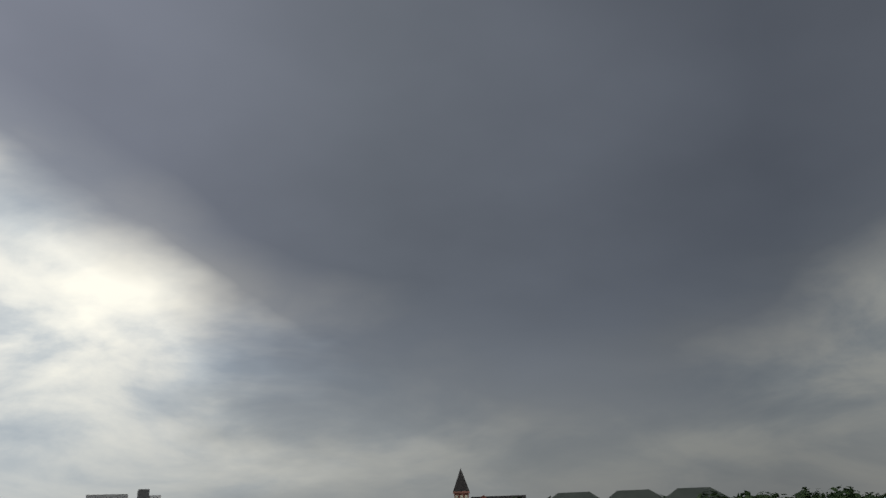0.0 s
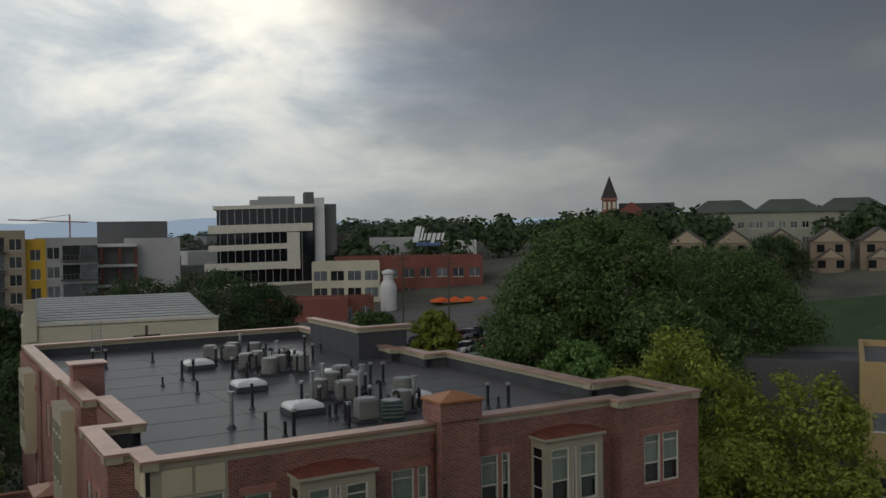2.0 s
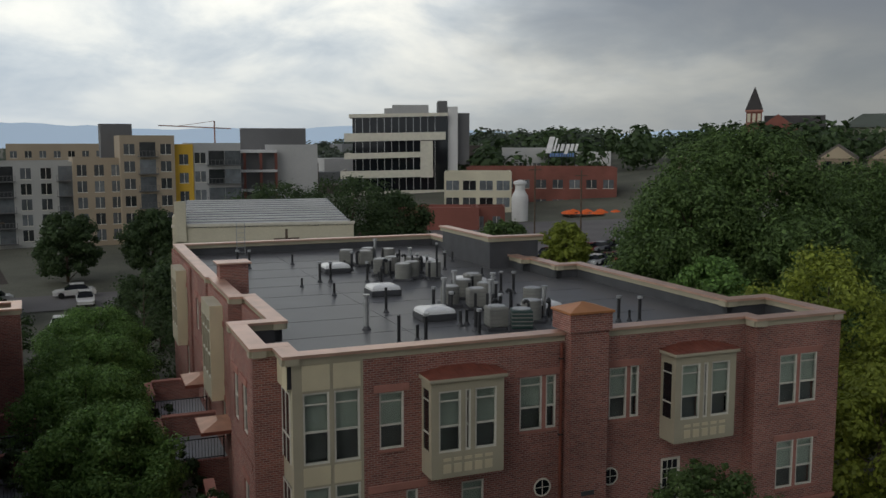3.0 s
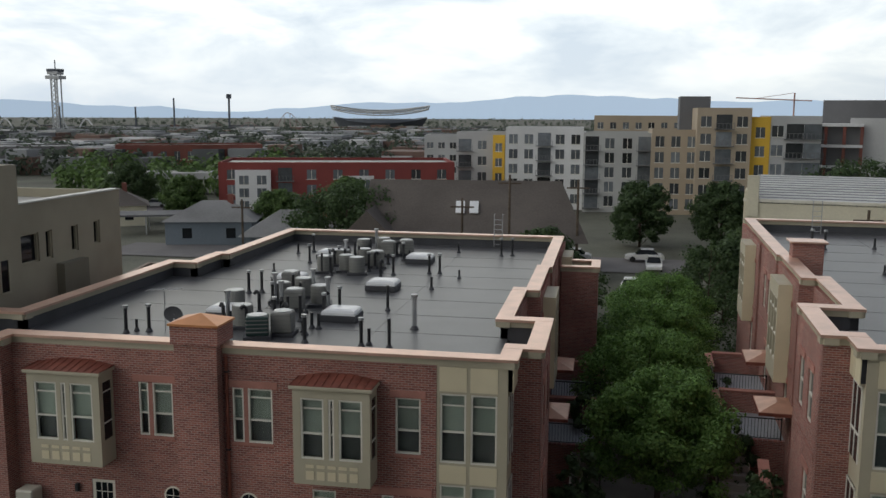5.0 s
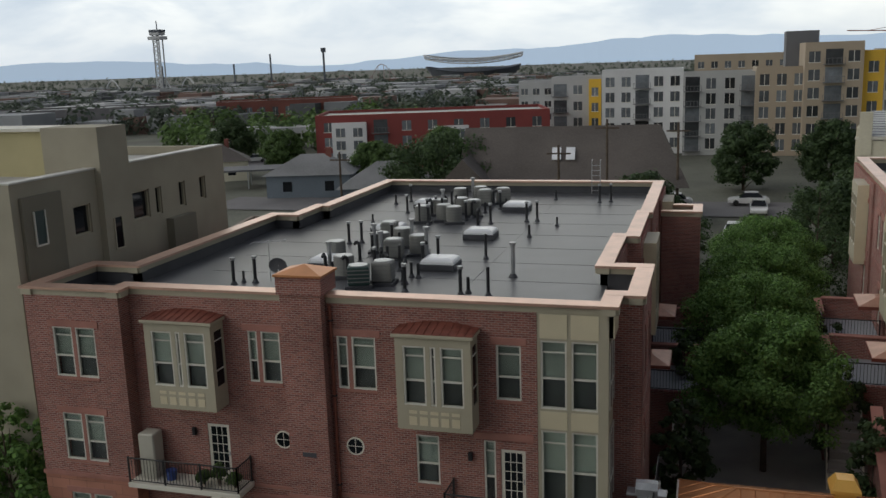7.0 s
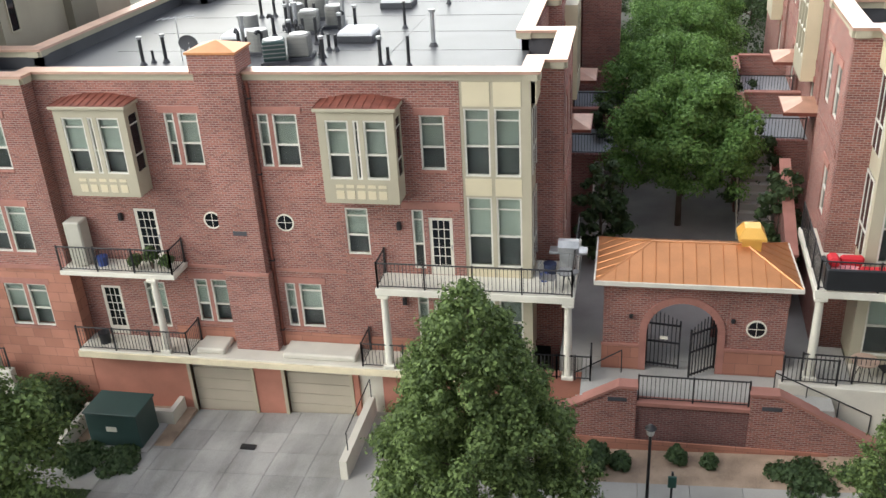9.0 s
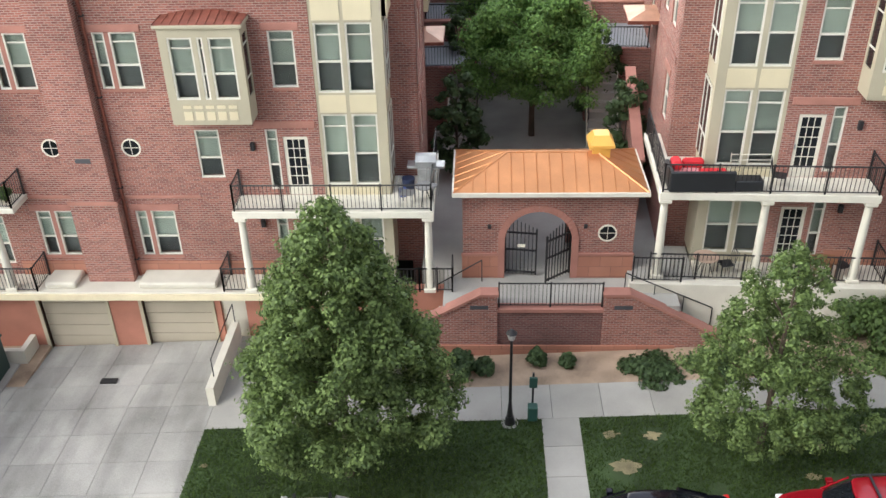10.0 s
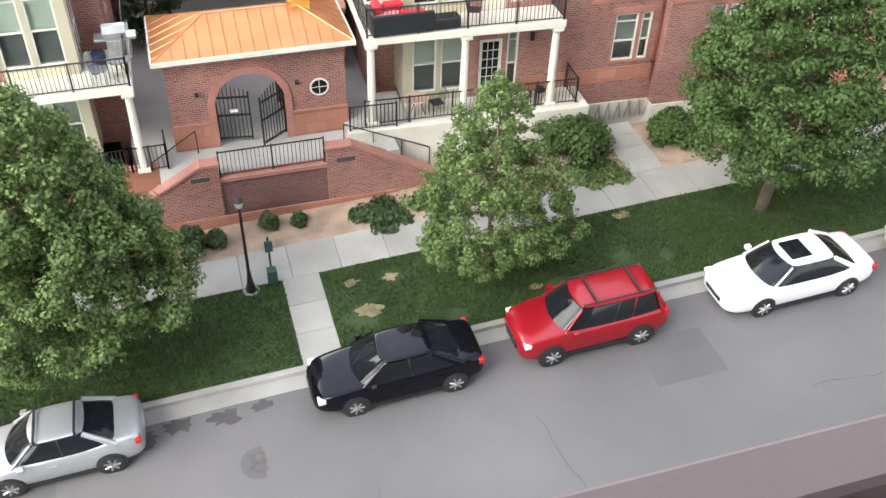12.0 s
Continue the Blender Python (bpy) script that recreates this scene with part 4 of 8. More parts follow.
# ---- courtyard and gatehouse ----
bm = bmesh.new()
box(bm, -1.2, 6.6, 25.1, 27.4, -0.6, 1.93)
box(bm, -2.0, 7.2, 27.4, 62.0, -0.6, 1.95)
tagged(part("courtyard_floor", bm, CONCRETE), "raised concrete courtyard floor between the buildings", "courtyard", kind="structure")
gate = thing("gatehouse", pose(0, 0, 0), "small red brick gatehouse with an arched gateway", "gatehouse")
GX0, GX1, GY, GZ0, GZ1 = -0.55, 5.2, 26.8, 1.95, 5.3
AC, AR, SP = 2.0, 1.16, 3.42
bm = bmesh.new()
for yy in (GY, 29.1):
    box(bm, GX0, AC - AR, yy, yy + 0.3, GZ0, GZ1)
    box(bm, AC + AR, GX1, yy, yy + 0.3, GZ0, GZ1)
    n = 20
    for i in range(n):
        a0, a1 = math.pi * i / n, math.pi * (i + 1) / n
        x0, x1 = AC - AR * math.cos(a0), AC - AR * math.cos(a1)
        z0, z1 = SP + AR * math.sin(a0), SP + AR * math.sin(a1)
        q = [bm.verts.new((x, y, z)) for y in (yy, yy + 0.3) for x, z in ((x0, z0), (x1, z1), (x1, GZ1), (x0, GZ1))]
        for f in ((0, 1, 2, 3), (7, 6, 5, 4), (0, 4, 5, 1)):
            bm.faces.new([q[k] for k in f])
box(bm, GX0, GX0 + 0.3, GY + 0.3, 29.1, GZ0, GZ1)
box(bm, GX1 - 0.3, GX1, GY + 0.3, 29.1, GZ0, GZ1)
part("wall", bm, BRICK, gate)
bpart("ceiling_slab", CONC_WALL, gate, (GX0 + 0.3, GX1 - 0.3, GY + 0.3, 29.1, 4.75, 4.85))
n = 24
for i in range(n):
    a0, a1 = math.pi * i / n, math.pi * (i + 1) / n - 0.008
    bm = bmesh.new()
    q = []
    for y in (GY - 0.05, GY + 0.02):
        for a in (a0, a1):
            for r in (AR - 0.03, AR + 0.2):
                q.append(bm.verts.new((AC - r * math.cos(a), y, SP + r * math.sin(a))))
    for f in ((0, 1, 3, 2), (1, 5, 7, 3), (0, 2, 6, 4), (0, 4, 5, 1), (2, 3, 7, 6)):
        bm.faces.new([q[k] for k in f])
    part("voussoir", bm, LINTEL, gate)
bparts("jamb", LINTEL, gate, (AC - AR - 0.2, AC - AR + 0.03, GY - 0.05, GY + 0.02, GZ0, SP), (AC + AR - 0.03, AC + AR + 0.2, GY - 0.05, GY + 0.02, GZ0, SP))
bparts("stone_base", STONE, gate, (GX0 - 0.03, AC - AR - 0.2, GY - 0.04, GY, GZ0, 2.85), (AC + AR + 0.2, GX1 + 0.03, GY - 0.04, GY, GZ0, 2.85))
bparts("string_course", LINTEL, gate, (GX0 - 0.05, AC - AR - 0.2, GY - 0.07, GY, 2.85, 2.95), (AC + AR + 0.2, GX1 + 0.05, GY - 0.07, GY, 2.85, 2.95), bev=0.01)
round_window(gate, 1, 4.3, 3.72, GY - 0.005, 0.27)
# hipped copper roof with standing seams
ex0, ex1, ey0, ey1, ez, rz, rx0, rx1, ry = GX0 - 0.28, GX1 + 0.28, GY - 0.35, 29.75, 5.42, 6.15, 0.95, 3.9, 28.0
bm = bmesh.new()
c = [bm.verts.new(p) for p in ((ex0, ey0, ez), (ex1, ey0, ez), (ex1, ey1, ez), (ex0, ey1, ez), (rx0, ry, rz), (rx1, ry, rz))]
for f in ((0, 1, 5, 4), (1, 2, 5), (2, 3, 4, 5), (3, 0, 4)):
    bm.faces.new([c[i] for i in f])
bm.faces.new([c[i] for i in (3, 2, 1, 0)])
part("roof", bm, COPPER, gate, "bright orange copper hipped roof")
bparts("gutter", WHITE, gate, (ex0 - 0.04, ex1 + 0.04, ey0 - 0.05, ey0 + 0.05, ez - 0.14, ez + 0.005), (ex0 - 0.05, ex0 + 0.05, ey0 + 0.05, ey1, ez - 0.14, ez + 0.004), (ex1 - 0.05, ex1 + 0.05, ey0 + 0.05, ey1, ez - 0.14, ez + 0.004))
for i in range(15):
    x = ex0 + (ex1 - ex0) * (i + 0.5) / 15
    if x < rx0:
        k = (x - ex0) / (rx0 - ex0)
    elif x > rx1:
        k = (ex1 - x) / (ex1 - rx1)
    else:
        k = 1.0
    for y0 in (ey0, ey1):
        bm = bmesh.new()
        tube(bm, (x, y0, ez + 0.01), (x, y0 + (ry - y0) * k, ez + 0.01 + (rz - ez) * k), 0.014, n=4)
        part("seam", bm, COPPER, gate)
for i in range(7):
    y = ey0 + (ey1 - ey0) * (i + 0.5) / 7
    k = (y - ey0) / (ry - ey0) if y < ry else (ey1 - y) / (ey1 - ry)
    for x0, x1 in ((ex0, rx0), (ex1, rx1)):
        bm = bmesh.new()
        tube(bm, (x0, y, ez + 0.01), (x0 + (x1 - x0) * k, y, ez + 0.01 + (rz - ez) * k), 0.014, n=4)
        part("seam", bm, COPPER, gate)
for a, b in (((ex0, ey0, ez), (rx0, ry, rz)), ((ex1, ey0, ez), (rx1, ry, rz)), ((ex0, ey1, ez), (rx0, ry, rz)), ((ex1, ey1, ez), (rx1, ry, rz)), ((rx0, ry, rz), (rx1, ry, rz))):
    bm = bmesh.new()
    tube(bm, a, b, 0.035, n=6)
    part("ridge_cap", bm, COPPER, gate)
YEL = mat("yellow_copper", (0.80, 0.45, 0.10), 0.4, 0.2, var=0.1, bump=0.0)
bm = bmesh.new()
box(bm, 3.75, 4.35, 27.9, 28.5, 5.85, 6.35)
box(bm, 3.62, 4.48, 27.77, 28.63, 6.35, 6.45)
q = [(3.62, 27.77, 6.45), (4.48, 27.77, 6.45), (4.48, 28.63, 6.45), (3.62, 28.63, 6.45), (3.8, 27.95, 6.75), (4.3, 27.95, 6.75), (4.3, 28.45, 6.75), (3.8, 28.45, 6.75)]
v = [bm.verts.new(p) for p in q]
for f in ((0, 1, 5, 4), (1, 2, 6, 5), (2, 3, 7, 6), (3, 0, 4, 7), (4, 5, 6, 7)):
    bm.faces.new([v[i] for i in f])
part("cupola", bm, YEL, gate, "yellow copper cupola")
# iron gates, one leaf standing ajar
for nm, hinge, sgn, ang in (("gate_leaf", AC - AR + 0.06, 1, -8), ("gate_leaf", AC + AR - 0.06, -1, 38)):
    g = new(nm)
    g.parent = gate
    g.matrix_basis = pose(hinge, GY + 0.2, GZ0 + 0.05, 0, 0, ang)
    W = AR - 0.1
    bm = bmesh.new()
    for i in range(9):
        x = sgn * W * i / 8
        zt = 2.2 - 0.36 * (i / 8) ** 1.5
        k = 0.026 if i in (0, 8) else 0.013
        box(bm, x - k, x + k, -k, k, 0.02, zt)
    part("grille", bm, IRON, g)
    bparts("frame_rail", IRON, g, (0, sgn * W, -0.02, 0.02, 0.08, 0.14), (0, sgn * W, -0.02, 0.02, 0.95, 1.01), (0, sgn * W, -0.02, 0.02, 1.62, 1.68))
    if sgn > 0:
        bpart("sign_plate", WHITE, g, (0.42, 0.68, -0.035, -0.02, 1.1, 1.22))
bm = bmesh.new()
tube(bm, (AC, 28.0, 4.76), (AC, 28.0, 4.5), 0.01, n=6)
tube(bm, (AC, 28.0, 4.5), (AC, 28.0, 4.38), 0.06, 0.18, n=12)
tagged(part("pendant_lamp", bm, mat("green_enamel", (0.03, 0.16, 0.09), 0.4, bump=0.0)), "green enamel pendant lamp in the gateway", "lamp")
for x in (0.35, 3.55):
    bm = bmesh.new()
    box(bm, x - 0.06, x + 0.06, GY - 0.14, GY - 0.05, 3.95, 4.1)
    bevel(bm, 0.02)
    tagged(part("wall_lamp", bm, IRON), "dark wall lamp on the brick gatehouse", "lamp", group="gatehouse lamps")

# retaining wall with stairs on both sides
rw = thing("retaining_wall", pose(0, 0, 0), "brick retaining wall with pink stone caps and sloping ends", "wall")
WY = 24.8
bm = bmesh.new()
prism(bm, [(-2.9, -0.3), (0.6, -0.3), (0.6, 2.5), (0.1, 2.5), (-2.9, 0.75)], "y", WY, WY + 0.35)
prism(bm, [(4.06, -0.1), (7.9, 0.0), (7.9, 0.85), (4.85, 2.5), (4.06, 2.5)], "y", WY, WY + 0.35)
part("wall", bm, BRICK, rw)
bpart("centre_panel", DARKBRICK, rw, (0.6, 4.06, WY + 0.08, WY + 0.3, -0.2, 1.84), label="dark brick panel with pale stains")
bm = bmesh.new()
box(bm, 0.6, 4.06, WY + 0.02, WY + 0.4, 1.84, 1.97)
box(bm, 0.05, 0.64, WY - 0.05, WY + 0.4, 2.5, 2.6)
box(bm, 4.02, 4.9, WY - 0.05, WY + 0.4, 2.5, 2.6)
prism(bm, [(-2.95, 0.76), (0.05, 2.51), (0.05, 2.61), (-2.95, 0.86)], "y", WY - 0.05, WY + 0.4)
prism(bm, [(4.9, 2.51), (7.95, 0.86), (7.95, 0.96), (4.9, 2.61)], "y", WY - 0.05, WY + 0.4)
part("cap", bm, LINTEL, rw)
bparts("stone_base", STONE, rw, (-1.5, 6.5, WY - 0.06, WY, -0.3, 0.55))
bparts("vent", DARKWALL, rw, (-0.3, 0.3, WY - 0.02, WY + 0.01, 2.0, 2.14), (4.4, 5.0, WY - 0.02, WY + 0.01, 2.0, 2.14))
railing(rw, [(0.65, WY + 0.18), (4.02, WY + 0.18)], 1.97)
for sgn, x0, zlow in ((-1, 0.1, -0.1), (1, 4.85, 0.45)):
    st = thing("stair", pose(0, 0, 0), "concrete stair beside the brick retaining wall", "stair")
    n = 10
    for i in range(n):
        xa = x0 + sgn * 0.3 * i
        z = 1.93 - (1.93 - zlow) * (i + 1) / (n + 1)
        bpart("step", CONCRETE, st, (xa, xa + sgn * 0.3, WY + 0.35, 26.6 if sgn < 0 else 25.8, -0.6, z))
    bm = bmesh.new()
    ry_ = 26.55 if sgn < 0 else 25.75
    tube(bm, (x0, ry_, 2.8), (x0 + sgn * 3.0, ry_, zlow + 0.95), 0.022, n=6)
    for i in range(4):
        x = x0 + sgn * i
        z = 2.8 - (1.85 - zlow) * i / 3
        tube(bm, (x, ry_, z - 0.95), (x, ry_, z), 0.018, n=6)
    part("handrail", bm, IRON, st)
railing(rw, [(-2.9, 25.9), (-2.0, 25.9), (-0.9, 25.9), (-0.9, 26.7)], 1.95)
pw = thing("porch_wall", pose(6.39, 27.4, 0, 0, 0, -2.5), "pale concrete porch wall with an iron railing", "wall")
bparts("wall", CONC_WALL, pw, (-1.3, 7.4, -1.56, -1.28, -0.4, 2.3), (7.12, 7.4, -1.28, -0.1, -0.4, 2.3), bev=0.02)
bpart("floor", CONCRETE, pw, (-1.3, 0.9, -1.28, 1.0, 2.0, 2.24))
railing(pw, [(-1.2, -1.42), (0.4, -1.42)], 2.3)

# ---- trees ----


def tree(name, x, y, z, height, radius, material, label, seed, leaves=9000, leaf=0.17, trunk=0.16, base=0.22, cone=0.5, lobes=60, group="", clump=1.0):
    """Tapered trunk, limbs and a crown of leafy clumps. cone: 0 round, 1 pointed. base: the bare share of the height."""
    rng = np.random.default_rng(seed)
    t = thing(name, pose(x, y, z), label, "tree", group)
    bm = bmesh.new()
    lean = rng.normal(0, 0.015, 2) * height
    tube(bm, (0, 0, -0.2), (lean[0] * 0.5, lean[1] * 0.5, height * 0.45), trunk, trunk * 0.65, n=10)
    tube(bm, (lean[0] * 0.5, lean[1] * 0.5, height * 0.45), (lean[0], lean[1], height * 0.9), trunk * 0.65, trunk * 0.1, n=8)
    for k in range(11):
        h = height * (base + (0.85 - base) * (k + 0.5) / 11)
        a = k * 2.4 + rng.random()
        f = (h / height - base) / (1 - base)
        r = radius * 0.75 * ((1 - f) ** 0.7 * cone + (1 - cone) * math.sin(math.pi * min(1, 0.25 + 0.75 * f)))
        tube(bm, (0, 0, h - 0.12 * height), (r * math.cos(a), r * math.sin(a), h + 0.05 * height), trunk * 0.33, trunk * 0.06, n=6)
    part("trunk", bm, BARK, t)
    # clumps
    strat = (np.arange(lobes) + rng.random(lobes)) / lobes
    f = (1 - (1 - strat) ** (1 / 1.6)) * cone + strat ** 0.85 * (1 - cone)
    prof = cone * (1 - f) ** 0.75 + (1 - cone) * np.sqrt(np.clip(1 - (2 * f - 0.9) ** 2 / 1.25, 0, 1))
    prof = np.where(f < 0.12, prof * (0.65 + 3 * f), prof)
    ang = np.arange(lobes) * 2.39996 + rng.normal(0, 0.25, lobes)
    rad = radius * prof * (1 + 0.13 * np.sin(3 * ang + seed) + 0.10 * np.sin(7 * f * 3.1 + 2 * ang)) * np.where(rng.random(lobes) < 0.72, rng.uniform(0.78, 1.06, lobes), rng.uniform(0.3, 0.7, lobes))
    cen = np.stack([rad * np.cos(ang), rad * np.sin(ang), height * (base + (1 - base) * (0.03 + 0.93 * f))], 1)
    size = clump * radius * rng.uniform(0.12, 0.27, lobes) * (0.6 + 0.55 * prof)
    which = rng.choice(lobes, leaves, p=size ** 2 / (size ** 2).sum())
    d = rng.normal(size=(leaves, 3))
    d /= np.linalg.norm(d, axis=1)[:, None]
    rr = rng.random(leaves) ** 0.45 * rng.choice([1.0, 1.0, 1.0, 1.35], leaves)
    pos = cen[which] + d * (size[which] * rr)[:, None] * np.array([1.15, 1.15, 0.85])
    nrm = d * 1.3 + rng.normal(0, 0.42, (leaves, 3)) + np.array([0, 0, 0.55])
    nrm /= np.linalg.norm(nrm, axis=1)[:, None]
    side = np.cross(nrm, rng.normal(size=(leaves, 3)))
    side /= np.linalg.norm(side, axis=1)[:, None] + 1e-9
    fwd = np.cross(nrm, side)
    sz = leaf * rng.uniform(0.6, 1.3, leaves)[:, None]
    a = pos - fwd * sz * 0.6
    b = pos + side * sz * 0.38 + nrm * sz * 0.10
    c = pos + fwd * sz * 0.6
    e = pos - side * sz * 0.38 + nrm * sz * 0.10
    verts = np.stack([a, b, c, e], 1).reshape(-1, 3)
    me = bpy.data.meshes.new("crown")
    me.vertices.add(leaves * 4)
    me.vertices.foreach_set("co", verts.ravel())
    me.loops.add(leaves * 6)
    idx = np.arange(leaves)[:, None] * 4 + np.array([0, 1, 2, 0, 2, 3])
    me.loops.foreach_set("vertex_index", idx.ravel().astype(np.int32))
    me.polygons.add(leaves * 2)
    me.polygons.foreach_set("loop_start", (np.arange(leaves * 2) * 3).astype(np.int32))
    me.update(calc_edges=True)
    me.materials.append(material)
    ob = new("crown", me)
    ob.parent = t
    return t


tree("street_tree", -3.75, 19.4, street_z(-3.7) + 0.1, 9.4, 3.1, LEAF_GREY, "dense young street tree with grey-green leaves on the lawn", 1, 92000, 0.098, 0.14, 0.21, 0.95, 620, "street trees", 0.46)
tree("street_tree", 8.0, 19.9, street_z(8) + 0.1, 7.2, 2.6, LEAF_GREY, "slender young street tree with sparse grey-green leaves", 2, 38000, 0.09, 0.11, 0.18, 0.95, 330, "street trees", 0.44)
tree("street_tree", 17.6, 20.0, street_z(17.6) + 0.1, 9.5, 3.5, LEAF_MID, "broad street tree with mid-green leaves on the lawn", 3, 70000, 0.11, 0.2, 0.24, 0.5, 420, "street trees", 0.5)
tree("street_tree", -19.4, 19.7, street_z(-19.4) + 0.1, 6.4, 2.7, LEAF_GREY, "low leafy street tree beside the pavement", 4, 22000, 0.15, 0.14, 0.15, 0.5, 90, "street trees")
tree("street_tree", -25.6, 27.0, -1.0, 8.6, 2.2, LEAF_COURT, "bright green tree in the alley beside the building", 5, 8000, 0.2, 0.12, 0.25, 0.4, 50)
for k, (x, y, h, r) in enumerate(((2.4, 38.6, 6.9, 3.0), (2.2, 45.6, 7.0, 3.2), (2.8, 52.8, 7.0, 3.2), (3.4, 60.5, 7.3, 3.4))):
    tree("courtyard_tree", x, y, 1.95, h, r, LEAF_COURT, "leafy bright green courtyard tree over a path", 10 + k, 48000, 0.12, 0.15, 0.28, 0.15, 170, "courtyard trees", 0.75)
for k, (x, y, h, r) in enumerate(((-0.9, 35.0, 4.6, 1.15), (5.9, 34.2, 4.6, 1.25), (-0.9, 41.5, 5.5, 1.1), (5.6, 40.0, 4.5, 1.2), (5.9, 47.0, 4.5, 1.2), (-0.6, 50.0, 4.8, 1.2), (-1.5, 63.0, 8.0, 2.6), (7.0, 66.0, 9.0, 3.5))):
    tree("shrub_tree", x, y, 1.95, h, r, LEAF_DARK, "dark narrow evergreen by the courtyard wall", 20 + k, 5000, 0.17, 0.08, 0.05, 0.5, 40, "courtyard evergreens")
for k, (x, y, z, h, r, mt, n) in enumerate(((52, 57, 3, 17.8, 9.0, LEAF_PARK, 30000), (45.5, 54.5, 3, 14.6, 6.0, LEAF_PARK, 18000), (67, 57.5, 3, 15.0, 8.5, LEAF_PARK, 20000), (49, 46, 3, 11.5, 5.0, LEAF_PARK, 14000), (40.5, 46.5, 2.6, 9.6, 3.3, LEAF_COURT, 9000))):
    tree("park_tree", x, y, z, h, r, mt, "large dark green tree behind the brick building", 40 + k, n * 3, 0.24, 0.4, 0.10, 0.25, 200, "park trees", 0.8)
for k, (x, y, h, r) in enumerate(((37, 34, 12.6, 4.4), (33.5, 27.5, 8.0, 3.2), (40, 29, 10.6, 4.0), (36, 24, 7.5, 3.0))):
    tree("lime_tree", x, y, 1.6, h, r, LEAF_LIME, "yellow-green leafy tree beside the brick building", 50 + k, 20000, 0.2, 0.16, 0.15, 0.35, 70, "yellow-green trees")

# ---- neighbouring olive building ----
OLIVE = mat("olive_stucco", (0.35, 0.32, 0.245), 0.9, var=0.12, scale=1.5)
OLIVE_D = mat("dark_olive_stucco", (0.20, 0.185, 0.14), 0.9, var=0.12, scale=1.5)
oc = thing("olive_building", pose(0, 0, 0), "olive stucco apartment building with dark windows", "building")
bm = bmesh.new()
wins = []
for zt in (14.1, 10.95, 7.8):
    wins += [(31.4, 32.5, zt - 1.25, zt), (35.2, 36.7, zt - 1.3, zt), (37.2, 37.7, zt - 1.3, zt), (39.2, 39.75, zt - 1.25, zt), (41.1, 41.65, zt - 1.15, zt)]
us = sorted({28.0, 43.6, *[q for w in wins for q in w[:2]]})
for a, b in zip(us, us[1:]):
    z = -1.5
    for w in sorted([w for w in wins if w[0] <= a and b <= w[1]], key=lambda w: w[2]):
        box(bm, -25.4, -25.0, a, b, z, w[2])
        z = w[3]
    box(bm, -25.4, -25.0, a, b, z, 15.45)
box(bm, -42, -25.4, 43.2, 43.6, -1.5, 15.45)
box(bm, -42, -25.4, 28.0, 28.4, -1.5, 15.45)
part("wall", bm, OLIVE, oc)
bpart("roof", mat("pale_roof", (0.42, 0.41, 0.38), 0.8), oc, (-42, -25.4, 28.4, 43.2, 14.8, 15.0))
bpart("stair_tower", OLIVE, oc, (-27.5, -24.7, 33.0, 35.0, -1.5, 17.2))
bpart("penthouse", mat("yellow_olive_stucco", (0.44, 0.39, 0.22), 0.9, var=0.12, scale=1.5), oc, (-36, -27.5, 33.9, 35.6, 14.9, 17.0))
bpart("penthouse_roof", WHITE, oc, (-36.2, -27.5, 33.7, 35.8, 17.0, 17.14))
bpart("door", mat("grey_door_paint", (0.16, 0.17, 0.20), 0.5), oc, (-34.6, -33.5, 33.84, 33.9, 15.0, 17.0))
bparts("coping", mat("pale_metal_coping", (0.55, 0.54, 0.50), 0.5), oc, (-25.5, -24.95, 28.0, 33.0, 15.452, 15.52), (-25.5, -24.95, 35.0, 43.6, 15.452, 15.52))
bparts("dark_bay", OLIVE_D, oc, (-25.05, -24.85, 28.4, 30.6, -1.5, 14.9), (-25.0, -24.6, 37.9, 39.9, 8.5, 12.5))
for w in wins:
    wn_ = new("window")
    wn_.parent = oc
    bpart("pane", DARKGLASS, wn_, (-25.25, -25.2, w[0], w[1], w[2], w[3]))
    bpart("window_frame", TRIM, wn_, (-25.2, -25.08, w[0], w[0] + 0.06, w[2], w[3]), (-25.2, -25.08, w[1] - 0.06, w[1], w[2], w[3]), (-25.2, -25.08, w[0], w[1], w[2], w[2] + 0.06), (-25.2, -25.08, w[0], w[1], w[3] - 0.06, w[3]))

for y0, y1, zs_ in ((28.95, 29.5, (13.0, 14.3)), (28.95, 29.5, (9.8, 11.1)), (28.95, 29.5, (6.6, 7.9))):
    wn_ = new("window")
    wn_.parent = oc
    bpart("pane", mat("greenish_glass", (0.05, 0.075, 0.07), 0.12, var=0.2, bump=0.0), wn_, (-24.86, -24.82, y0, y1, *zs_))
    bpart("window_frame", FRAME, wn_, (-24.84, -24.78, y0 - 0.05, y0, *zs_), (-24.84, -24.78, y1, y1 + 0.05, *zs_), (-24.84, -24.78, y0 - 0.05, y1 + 0.05, zs_[0] - 0.06, zs_[0]))

for zb_ in (12.6, 9.4, 6.2, 3.0):
    for xa, xb in ((-28.6, -27.2), (-31.8, -30.6), (-35.0, -33.6)):
        wn_ = new("window")
        wn_.parent = oc
        bpart("pane", mat("greenish_glass", (0.05, 0.075, 0.07), 0.12), wn_, (xa, xb, 27.97, 28.02, zb_, zb_ + 1.5))
        bpart("window_frame", FRAME, wn_, (xa - 0.06, xa, 27.93, 28.0, zb_, zb_ + 1.5), (xb, xb + 0.06, 27.93, 28.0, zb_, zb_ + 1.5), ((xa + xb) / 2 - 0.03, (xa + xb) / 2 + 0.03, 27.93, 28.0, zb_, zb_ + 1.5), (xa - 0.06, xb + 0.06, 27.93, 28.0, zb_ - 0.07, zb_), (xa - 0.06, xb + 0.06, 27.93, 28.0, zb_ + 1.5, zb_ + 1.57))

